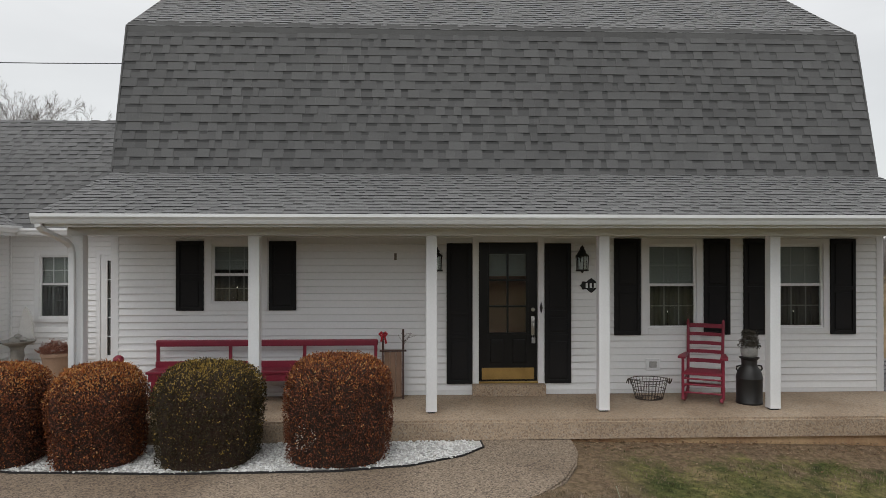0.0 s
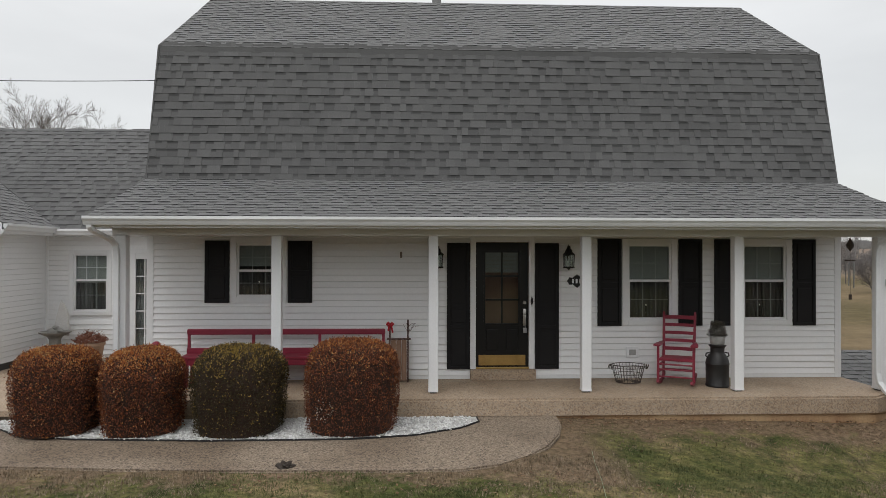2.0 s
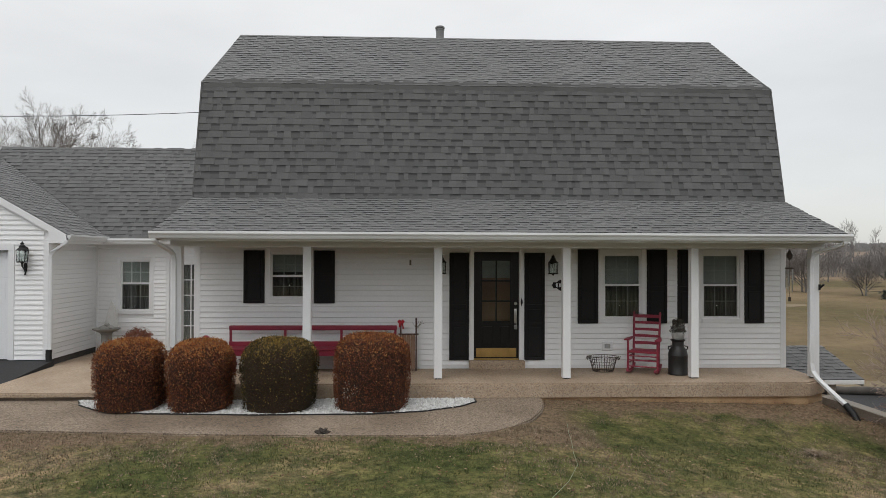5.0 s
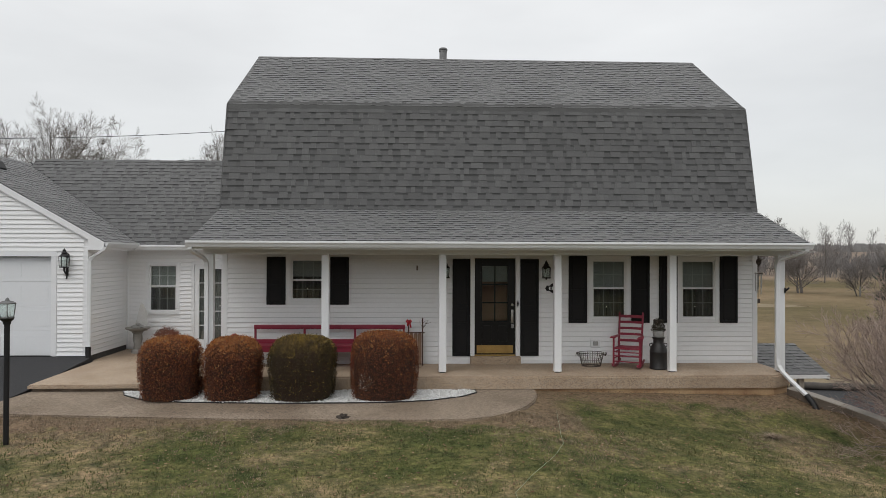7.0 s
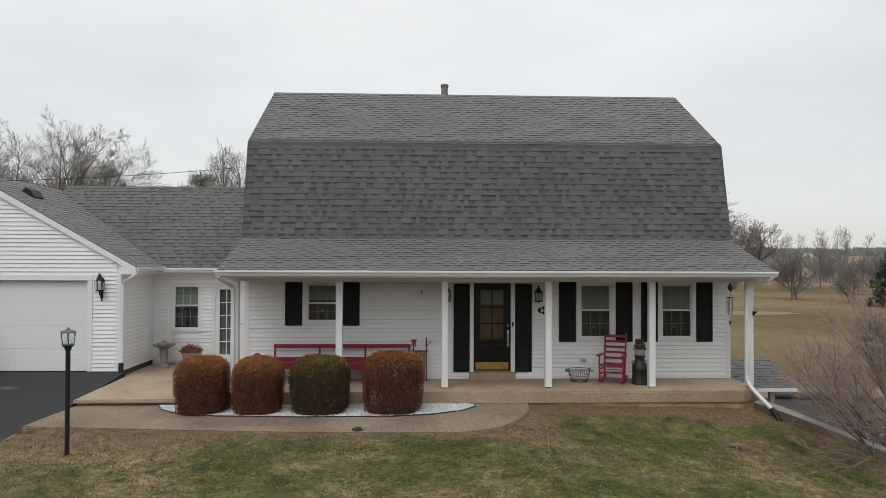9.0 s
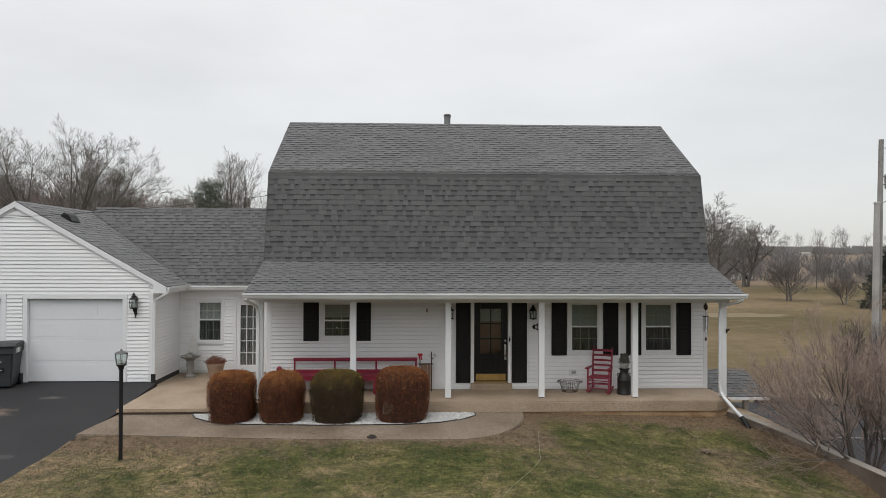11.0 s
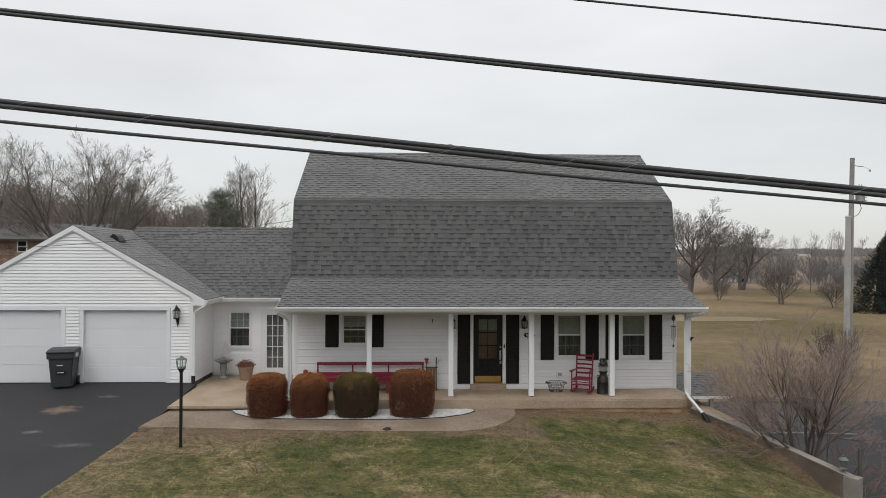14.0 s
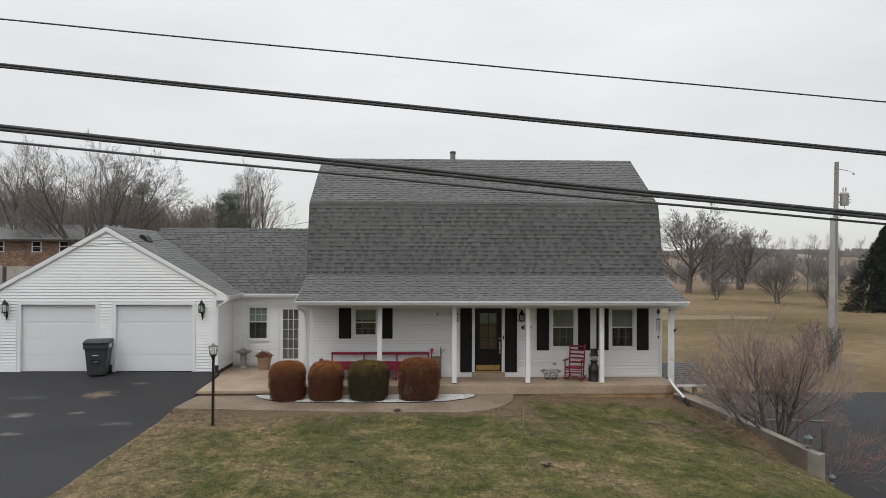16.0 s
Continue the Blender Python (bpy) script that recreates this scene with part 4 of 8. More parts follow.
prism(bm, [(0.91, 1.36), (0.923, 1.31), (0.932, 1.27), (0.923, 1.23), (0.91, 1.18), (0.897, 1.23), (0.888, 1.27), (0.897, 1.31)], "y", -0.045, -0.036)
part("bell_plate", bm, M_BLACK, door, "small black doorbell plate")

# plumbing vent on the ridge
bm = bmesh.new()
lathe(bm, [(0.10, -0.15), (0.10, 0.26), (0.112, 0.262), (0.112, 0.28), (0.095, 0.285), (0.095, 0.30), (0.118, 0.302), (0.118, 0.335), (0.09, 0.36), (0.02, 0.375)], 20, (-0.53, RIDGE_Y + 0.12, RIDGE_Z - 0.02))
part("flue", bm, mat("grey galvanised flue", (0.22, 0.22, 0.22), 0.5, (0.13, 0.13, 0.13), 6, 60, metal=0.4), house, "grey round metal flue with a cap", True)

# ---- garage ----
GX0, GX1, GY, GPX, GZ = -15.87, -8.60, 1.2, -12.22, 0.005
G_PEAK, G_EAVE_Z, G_EAVE_X = 4.85, 2.575, -8.24
garage = thing("garage", "white-sided two-car garage with front gable and grey roof", "garage")
g_half = G_EAVE_X - GPX
g_slope = (G_PEAK - G_EAVE_Z) / g_half
DOORS = [(-15.0, -12.57), (-11.90, -9.39)]
bm = bmesh.new()
cursor = GX0
for d0, d1 in DOORS:
    box(bm, cursor, d0 - 0.03, GY, GY + 0.15, -0.35, 2.23)
    cursor = d1 + 0.03
box(bm, cursor, GX1, GY, GY + 0.15, -0.35, 2.23)
prism(bm, [(GX0, 2.23), (GX1, 2.23), (GX1, G_PEAK - 0.12 - g_slope * (GX1 - GPX)), (GPX, G_PEAK - 0.12), (GX0, G_PEAK - 0.12 - g_slope * (GPX - GX0))], "y", GY, GY + 0.15)
gw = part("wall", bm, M_VINYL, garage, "white clapboard garage front")
ops = [(d0 - 0.13 - GX0 - 0.08, d1 + 0.13 - GX0 - 0.08, -1, 2.35) for d0, d1 in DOORS]


def gable_inset(z, w):
    if z < 2.3:
        return 0.0, w
    half = max(0.0, (G_PEAK - 0.14 - z) / g_slope)
    return max(0.0, GPX - half - GX0 - 0.08), min(w, GPX + half - GX0 - 0.08)


siding(gw, Matrix.Translation((GX0 + 0.08, GY - 0.001, 0)), GX1 - GX0 - 0.16, GZ, G_PEAK - 0.3, ops, gable_inset)
bm = bmesh.new()
box(bm, GX1 - 0.15, GX1, GY + 0.15, 9.0, -0.35, 2.5)
box(bm, GX0, GX0 + 0.15, GY + 0.15, 9.0, -0.35, 2.5)
box(bm, GX0, GX1, 8.85, 9.0, -0.35, 2.5)
gs = part("wall", bm, M_VINYL, garage, "white clapboard garage side")
siding(gs, Matrix.Translation((GX1 + 0.001, GY + 0.05, 0)) @ pose(0, 0, 0, 0, 0, 90), 2.05, 0.0, 2.4)
M_FOOT = mat("dark footing", (0.085, 0.08, 0.075), 0.9, (0.05, 0.047, 0.044), 3, 40, 0.5, 0.3, 0.2)
for f_ in ((GX0, -15.12, GY - 0.004, GY + 0.12, -0.4, GZ), (-12.45, -12.02, GY - 0.004, GY + 0.12, -0.4, GZ), (-9.27, GX1 + 0.004, GY - 0.004, GY + 0.12, -0.4, GZ), (GX1 - 0.1, GX1 + 0.004, GY + 0.12, 3.3, -0.4, 0.0)):
    boxes("footing", M_FOOT, garage, f_, label="dark footing strip")
boxes("corner_post", M_TRIM, garage, (GX1 - 0.1, GX1 + 0.016, GY - 0.02, GY + 0.1, GZ, 2.46), bev=0.005)
boxes("corner_post", M_TRIM, garage, (GX0 - 0.016, GX0 + 0.1, GY - 0.02, GY + 0.1, GZ, 2.46), bev=0.005)
boxes("band_board", M_TRIM, garage, (GX0 + 0.1, GX1 - 0.1, GY - 0.016, GY, 2.355, 2.38))
M_GDOOR = mat("white steel garage door", (0.74, 0.755, 0.77), 0.4, (0.70, 0.715, 0.73), 0.8, 40, 0.5, 0.1, 0.02)
for d0, d1 in DOORS:
    gd = new("garage_door")
    gd.parent = garage
    tagged(gd, "white sectional garage door with faint panel lines")
    zs = [GZ + 2.215 * i / 4 for i in range(5)]
    for za, zb in zip(zs, zs[1:]):
        bm = bmesh.new()
        box(bm, d0 + 0.003, d1 - 0.003, GY + 0.09, GY + 0.13, za + 0.0015, zb - 0.0015, 0.005)
        for k in range(4):
            xa = d0 + 0.06 + k * (d1 - d0 - 0.12) / 4
            xb = xa + (d1 - d0 - 0.12) / 4
            box(bm, xa + 0.05, xb - 0.05, GY + 0.0875, GY + 0.1, za + 0.1, zb - 0.1, 0.0025)
        part("door_panel", bm, M_GDOOR, gd)
    boxes("door_casing", M_TRIM, gd, (d0 - 0.12, d0, GY - 0.022, GY + 0.13, GZ, 2.23), (d1, d1 + 0.12, GY - 0.022, GY + 0.13, GZ, 2.23), (d0 - 0.12, d1 + 0.12, GY - 0.024, GY + 0.13, 2.23, 2.35), bev=0.004)
    boxes("bottom_seal", M_BLACK, gd, (d0, d1, GY + 0.075, GY + 0.13, -0.06, GZ + 0.002))
    boxes("head_seal", M_BLACK, gd, (d0, d1, GY + 0.07, GY + 0.09, 2.215, 2.23))
g_len = math.hypot(g_half, G_PEAK - G_EAVE_Z)
GRY0, GRY1 = GY - 0.055, 9.3
roof_part(garage, (G_EAVE_X + 0.02, GRY0, G_EAVE_Z - 0.012), (0, 1, 0), (-g_half, 0, G_PEAK - G_EAVE_Z), GRY1 - GRY0, g_len + 0.02, (0, 1.6, -0.1, 5), 11, label="grey shingle garage roof slope")
gl = roof_part(garage, (2 * GPX - G_EAVE_X, GRY1, G_EAVE_Z), (0, -1, 0), (g_half, 0, G_PEAK - G_EAVE_Z), GRY1 - GRY0, g_len, None, 13, label="grey shingle garage roof slope")
cap_row(gl, (GPX, GRY0, G_PEAK), (GPX, GRY1, G_PEAK))
for s in (1, -1):
    bm = bmesh.new()
    e = GPX + s * (g_half + 0.03)
    prism(bm, [(GPX, G_PEAK - 0.01), (e, G_EAVE_Z - 0.02), (e, G_EAVE_Z - 0.135), (e - s * 0.02, G_EAVE_Z - 0.15), (GPX, G_PEAK - 0.165)], "y", GRY0 - 0.02, GRY0)
    part("rake_board", bm, M_TRIM, garage, "white rake fascia")
    bm = bmesh.new()
    prism(bm, [(GPX, G_PEAK - 0.165), (e - s * 0.3, G_EAVE_Z + 0.02), (e - s * 0.3, G_EAVE_Z - 0.03), (GPX, G_PEAK - 0.215)], "y", GY - 0.038, GY)
    part("gable_trim", bm, M_TRIM, garage, "narrow white moulding under the rake")
    bm = bmesh.new()
    prism(bm, [(GPX, G_PEAK - 0.13), (e, G_EAVE_Z - 0.14), (e, G_EAVE_Z - 0.16), (GPX, G_PEAK - 0.15)], "y", GRY0, GY)
    part("soffit", bm, M_TRIM, garage, "white rake soffit")
    bm = bmesh.new()
    prism(bm, [(e, G_EAVE_Z - 0.02), (e, G_EAVE_Z - 0.19), (e - s * 0.36, G_EAVE_Z - 0.19), (e - s * 0.36, G_EAVE_Z + 0.1)], "y", GRY0 - 0.018, GY + 0.02)
    part("eave_return", bm, M_TRIM, garage, "white boxed eave return")
boxes("fascia", M_TRIM, garage, (G_EAVE_X - 0.02, G_EAVE_X, GRY0, 3.0, 2.38, 2.52))
boxes("soffit", M_TRIM, garage, (GX1, G_EAVE_X - 0.02, GY, 3.0, 2.38, 2.40))
gutter(garage, GRY0, 2.9, G_EAVE_X, 2.44, "y")
downspout(garage, [(G_EAVE_X + 0.06, GY - 0.1, 2.45), (G_EAVE_X + 0.05, GY - 0.1, 2.38), (GX1 + 0.07, GY - 0.03, 2.2), (GX1 + 0.05, GY - 0.01, 2.1), (GX1 + 0.05, GY - 0.01, 0.25), (GX1 + 0.05, GY - 0.03, 0.10)])
bm = bmesh.new()
tube(bm, [(GX1 + 0.05, GY - 0.05, 0.22), (GX1 + 0.05, GY - 0.06, 0.08), (GX1 + 0.07, GY - 0.08, -0.03)], 0.06, 12)
part("drain_boot", bm, M_BLACK, garage, "black drain boot", True)
bm = bmesh.new()
vm = plane_frame((-11.42, 2.3, G_PEAK - g_slope * (-11.42 - GPX)), (0, 1, 0), (-g_half, 0, G_PEAK - G_EAVE_Z))
prism(bm, [(-0.12, 0.0), (-0.12, 0.05), (0.05, 0.15), (0.20, 0.15), (0.24, 0.0)], "x", 0.0, 0.46)
bmesh.ops.transform(bm, matrix=vm, verts=bm.verts[:])
part("roof_vent", bm, M_BLACK, garage, "black slanted roof vent")

# ---- breezeway between garage and house ----
BY, BE_Y, BE_Z, BR_Y, BR_Z = 3.3, 2.92, 2.54, 5.4, 4.93
breeze = thing("breezeway", "white-sided breezeway with grey roof joining garage and house", "breezeway")
# the blind here is added to imitate sky reflected in the upper sash
b_ops = [window(breeze, -8.03, -7.34, 0.84, 2.02, 1.48, BY, 0.5, 0.085, grid=M_TRIM, candle=False)]
FD = (-6.98, -6.02, -0.115, 2.12)
b_ops.append(FD)
bm = bmesh.new()
cursor = GX1
for o in sorted(b_ops):
    inner = (o[0] + 0.06, o[1] - 0.06, o[2] + 0.06 if o[2] > 0 else -0.2, o[3] - 0.06)
    box(bm, cursor, inner[0], BY, BY + 0.14, -0.2, 2.5)
    if inner[2] > 0:
        box(bm, inner[0], inner[1], BY, BY + 0.14, -0.2, inner[2])
    box(bm, inner[0], inner[1], BY, BY + 0.14, inner[3], 2.5)
    cursor = inner[1]
box(bm, cursor, WALL_X0, BY, BY + 0.14, -0.2, 2.5)
bw = part("wall", bm, M_VINYL, breeze, "white clapboard breezeway wall")
siding(bw, Matrix.Translation((GX1 + 0.05, BY - 0.001, -0.05)), WALL_X0 - GX1 - 0.05, 0.0, 2.42, [(o[0] - GX1 - 0.05, o[1] - GX1 - 0.05, o[2] - 0.0, o[3] + 0.05) for o in b_ops])
hs = boxes("wall", M_VINYL, house, (WALL_X0 - 0.02, WALL_X0 - 0.004, 0.1, BY, 0.0, 2.4), label="white side wall of the house")
siding(hs, Matrix.Translation((WALL_X0 - 0.021, BY, 0)) @ pose(0, 0, 0, 0, 0, -90), BY - 0.1, 0.0, 2.4)
boxes("corner_post", M_TRIM, breeze, (GX1 + 0.016, GX1 + 0.06, BY - 0.03, BY, -0.1, 2.42))
fd = new("french_door")
fd.parent = breeze
tagged(fd, "white fifteen-lite glass door")
boxes("casing", M_TRIM, fd, (-6.98, -6.90, BY - 0.03, BY + 0.06, -0.115, 2.12), (-6.10, -6.02, BY - 0.03, BY + 0.06, -0.115, 2.12), (-6.90, -6.10, BY - 0.03, BY + 0.06, 2.03, 2.12), bev=0.004)
dz0, dz1, dx0, dx1 = 0.12, 1.92, -6.78, -6.22
boxes("leaf", M_TRIM, fd, (-6.90, dx0, BY + 0.0, BY + 0.045, -0.09, 2.03), (dx1, -6.10, BY + 0.0, BY + 0.045, -0.09, 2.03), (dx0, dx1, BY + 0.0, BY + 0.045, -0.09, dz0), (dx0, dx1, BY + 0.0, BY + 0.045, dz1, 2.03), bev=0.004)
boxes("glazing_bar", M_TRIM, fd, *[(dx0 + (dx1 - dx0) * i / 3 - 0.01, dx0 + (dx1 - dx0) * i / 3 + 0.01, BY + 0.004, BY + 0.04, dz0, dz1) for i in (1, 2)], *[(dx0, dx1, BY + 0.005, BY + 0.039, dz0 + (dz1 - dz0) * i / 5 - 0.01, dz0 + (dz1 - dz0) * i / 5 + 0.01) for i in range(1, 5)])
g = boxes("pane", M_GLASS, fd, (dx0, dx1, BY + 0.02, BY + 0.024, dz0, dz1))
g.visible_shadow = False
boxes("room", M_ROOM, fd, (-7.2, -5.8, BY + 1.2, BY + 1.25, -0.1, 2.3), (-7.25, -7.2, BY + 0.15, BY + 1.2, -0.1, 2.3), (-5.8, -5.75, BY + 0.15, BY + 1.2, -0.1, 2.3), (-7.2, -5.8, BY + 0.15, BY + 1.2, 2.3, 2.35), (-7.2, -5.8, BY + 0.15, BY + 1.2, -0.15, -0.1), label="room box coloured dark for a dim interior")
bm = bmesh.new()
tube(bm, [(-6.16, BY, 0.98), (-6.16, BY - 0.05, 0.98), (-6.26, BY - 0.055, 0.98)], 0.011, 8)
part("lever", bm, M_NICKEL, fd, "nickel lever handle", True)
# added curtain: its pale tone imitates sky reflected in the door panes
bm = bmesh.new()
cv = [(dx0 - 0.05 + (dx1 - dx0 + 0.1) * i / 40, BY + 0.09 + 0.012 * math.sin(i * 1.7)) for i in range(41)]
prism(bm, cv + [(p[0], p[1] + 0.004) for p in cv[::-1]], "z", 0.0, 2.0)
part("curtain", bm, M_SHEER, fd, "pale curtain standing in for reflected sky")
boxes("door_sill", M_CONC, fd, (-6.98, -6.02, BY - 0.1, BY + 0.06, -0.114, -0.09))
b_up = (0, BR_Y - BE_Y, BR_Z - BE_Z)
BL = Vector(b_up).length
bx0 = GPX + 0.2


def left_of_valley(x0, x1, y):
    f = y / BL
    return bx0 + x1 > G_EAVE_X + (GPX - G_EAVE_X) * f - 0.1


roof_part(breeze, (bx0, BE_Y - 0.04, BE_Z - 0.03), (1, 0, 0), b_up, RX0 + 0.35 - bx0, BL + 0.03, (4.0, 7.3, -0.1, 1.75), 17, keep=left_of_valley, label="steep grey shingle breezeway roof",
          outline=[(G_EAVE_X - bx0, 0), (RX0 + 0.35 - bx0, 0), (RX0 + 0.35 - bx0, BL + 0.03), (0, BL + 0.03)])
bm = bmesh.new()
prism(bm, [(BR_Y, BR_Z), (BR_Y + 3.2, BR_Z - 1.9), (BR_Y + 3.2, BR_Z - 2.0), (BR_Y, BR_Z - 0.1)], "x", GPX + 0.3, WALL_X0)
br = part("roof", bm, M_SHINGLE, breeze, "rear breezeway roof slope")
cap_row(br, (GPX + 0.35, BR_Y, BR_Z - 0.02), (WALL_X0, BR_Y, BR_Z - 0.02), w=0.11)
bm = bmesh.new()
v0, v1 = Vector((G_EAVE_X + 0.03, BE_Y - 0.03, BE_Z - 0.02)), Vector((GPX + 0.05, BR_Y, BR_Z - 0.06))
tube(bm, [v0 + Vector((0, 0, 0.02)), v0.lerp(v1, 0.5) + Vector((0, 0, 0.02)), v1 + Vector((0, 0, 0.02))], 0.024, 6)
part("valley", bm, M_BAND, breeze, "dark valley line between garage and breezeway roofs")
boxes("fascia", M_TRIM, breeze, (G_EAVE_X, WALL_X0, BE_Y, BE_Y + 0.02, 2.38, 2.50))
boxes("soffit", M_TRIM, breeze, (GX1, WALL_X0, BE_Y + 0.02, BY, 2.38, 2.40))
gutter(breeze, G_EAVE_X + 0.02, WALL_X0 - 0.02, BE_Y - 0.002, 2.40)

# ---- canopy over the lower entry beside the house ----
canopy = thing("canopy", "low grey-shingled canopy over the basement entry", "canopy")
roof_part(canopy, (6.12, 0.68, -0.37), (1, 0, 0), (0, 1.45, 0.50), 1.98, 1.55, (0, 2.0, -0.1, 3), 23, label="grey shingle canopy roof")
boxes("fascia", M_TRIM, canopy, (6.12, 8.10, 0.655, 0.68, -0.46, -0.375), bev=0.004, label="pale painted front fascia")
boxes("side_board", M_CONC, canopy, (8.07, 8.10, 0.68, 2.1, -0.50, -0.42), label="weathered grey side board")
for x, y in ((7.48, 0.78), (7.48, 1.95)):
    boxes("support_post", M_CONC, canopy, (x - 0.06, x + 0.06, y - 0.06, y + 0.06, -1.4, -0.46), bev=0.006)

# ---- retaining wall ----
bm = bmesh.new()
ra, rb = Vector((6.02, -1.42, 0)), Vector((8.47, -4.9, 0))
dirn = (rb - ra).normalized()
side = Vector((dirn.y, -dirn.x, 0)) * 0.13
n_seg = 16
rows_ = []
for i in range(n_seg + 1):
    p = ra.lerp(rb, i / n_seg)
    top = -0.25 - 0.91 * (i / n_seg) ** 1.15
    rows_.append([bm.verts.new(p + s * side + Vector((0, 0, z))) for s, z in ((-1, -2.7), (-1, top - 0.015), (-0.9, top), (0.9, top), (1, top - 0.015), (1, -2.7))])
for r0, r1 in zip(rows_, rows_[1:]):
    for k in range(5):
        bm.faces.new((r0[k], r0[k + 1], r1[k + 1], r1[k]))
bm.faces.new(rows_[0])
bm.faces.new(rows_[-1][::-1])
bmesh.ops.recalc_face_normals(bm, faces=bm.faces[:])
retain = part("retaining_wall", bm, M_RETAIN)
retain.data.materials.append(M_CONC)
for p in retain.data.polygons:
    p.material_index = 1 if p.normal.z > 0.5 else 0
tagged(retain, "grey weathered concrete retaining wall beside the lawn", "retaining wall", kind="structure")
bm = bmesh.new()
box(bm, -0.30, 0.02, -0.145, 0.145, -2.7, -1.125, 0.02, Matrix.Translation(rb) @ Matrix.Rotation(math.atan2(dirn.y, dirn.x), 4, "Z"))
part("end_block", bm, M_CONC, retain, "paler bare concrete end block")


# ---- things on the porch ----
def turn(obm, m):
    bmesh.ops.transform(obm, matrix=m, verts=obm.verts[:])


bench = thing("bench", "long barn-red wooden bench against the siding", "bench", (-3.02, -0.36, 0))
L2 = 1.555
bm = bmesh.new()
box(bm, -L2, L2, -0.24, 0.16, 0.43, 0.465, 0.008)
part("seat", bm, M_RED, bench)
boxes("apron", M_RED, bench, (-L2 + 0.03, L2 - 0.03, -0.22, -0.195, 0.33, 0.43), (-L2 + 0.03, L2 - 0.03, 0.12, 0.145, 0.33, 0.43), bev=0.003)
bm = bmesh.new()
box(bm, -L2, L2, 0.13, 0.16, 0.46, 0.55, 0.006)
part("back_slat", bm, M_RED, bench)
bm = bmesh.new()
box(bm, -L2, L2, 0.135, 0.195, 0.755, 0.845, 0.018)
part("back_rail", bm, M_RED, bench, "rounded red top rail")
for x in (-L2 + 0.03, -0.52, 0.52, L2 - 0.03):
    boxes("back_post", M_RED, bench, (x - 0.022, x + 0.022, 0.14, 0.18, 0.46, 0.77), bev=0.006)
for x in (-L2 + 0.1, -0.5, 0.5, L2 - 0.1):
    for y in (-0.2, 0.12):
        boxes("leg", M_RED, bench, (x - 0.03, x + 0.03, y - 0.03, y + 0.03, 0.0, 0.43), bev=0.005)

orn = thing("porch_ornament", "short red post ornament with a ball finial by the corner", "ornament", (-4.78, -0.95, 0))
bm = bmesh.new()
lathe(bm, [(0.13, 0), (0.13, 0.04), (0.06, 0.06), (0.055, 0.55), (0.09, 0.57), (0.095, 0.61), (0.05, 0.63)], 16)
part("post", bm, M_RED, orn, smooth=True)
bm = bmesh.new()
lathe(bm, [(0.02, 0.62), (0.05, 0.64), (0.07, 0.68), (0.06, 0.72), (0.03, 0.745), (0.005, 0.75)], 16)
part("finial", bm, M_RED, orn, "dark red ball finial", True)

sled = thing("sled", "old wooden sled leaning upright with a red ribbon", "sled", (-1.25, -0.26, 0))
lean = pose(0, 0, 0, -9)
M_RUN = mat("dark stained sled runner", (0.055, 0.03, 0.025), 0.6, (0.09, 0.045, 0.035), 5, 60)
for i, x in enumerate((-0.145, 0.145)):
    bm = bmesh.new()
    tube(bm, [(x, 0, 0.0), (x, 0, 0.5), (x, 0, 0.80), (x, -0.02, 0.93), (x, -0.06, 0.98 - 0.05 * (1 - i))], 0.014, 8)
    box(bm, x - 0.014, x + 0.014, -0.05, -0.02, 0.05, 0.66, 0.004)
    turn(bm, lean)
    part("runner", bm, M_RUN, sled, smooth=True)
for k in range(3):
    bm = bmesh.new()
    box(bm, -0.125 + k * 0.085, -0.045 + k * 0.085, -0.035, -0.017, 0.03, 0.665, 0.004)
    turn(bm, lean)
    part("plank", bm, M_WOOD, sled)
bm = bmesh.new()
tube(bm, [(-0.19, -0.045, 0.68), (0.19, -0.045, 0.68)], 0.014, 8)
turn(bm, lean)
part("steering_bar", bm, M_RUN, sled)
srnd = random.Random(14)
for k in range(7):
    bm = bmesh.new()
    a = srnd.uniform(-1.0, 1.2)
    tube(bm, [(0.14, -0.05, 0.74 + 0.02 * k), (0.17 + 0.05 * math.sin(a), -0.08, 0.80 + 0.02 * k), (0.18 + 0.16 * math.sin(a), -0.09, 0.84 + 0.10 * math.cos(a))], [0.004, 0.003, 0.002], 5)
    turn(bm, lean)
    part("sprig", bm, M_RUN, sled, "dry twig tied to the runner")
M_BOW = mat("red satin ribbon", (0.50, 0.015, 0.03), 0.4)
bow = thing("ribbon_bow", "bright red ribbon bow tied on a sled runner", "bow", (-1.39, -0.16, 0.90))
bow.scale = (0.62, 0.8, 0.85)
bm = bmesh.new()
for s in (-1, 1):
    tube(bm, [(0, 0, 0), (0.05 * s, -0.03, 0.045), (0.085 * s, -0.03, 0.02), (0.05 * s, -0.03, -0.012), (0, 0, 0)], [0.012, 0.026, 0.03, 0.024, 0.012], 8)
part("knot", bm, M_BOW, bow, smooth=True)
bm = bmesh.new()
box(bm, 0.0, 0.045, -0.02, -0.015, -0.16, 0.0, 0.002, pose(0, 0, 0, 0, -18))
box(bm, -0.045, 0.0, -0.02, -0.015, -0.12, 0.0, 0.002, pose(0, 0, 0, 0, 12))
part("tail", bm, M_BOW, bow)

rock = thing("rocking_chair", "barn-red ladder-back wooden rocking chair", "chair")
rock.matrix_world = pose(3.13, -0.52, 0.0, 0, 0, -27) @ Matrix.Diagonal((0.9, 0.95, 1.0, 1))


def rod(name, pts, r, parent=rock, sides=10):
    bm = bmesh.new()
    tube(bm, pts, r, sides)
    return part(name, bm, M_RED, parent, smooth=True)


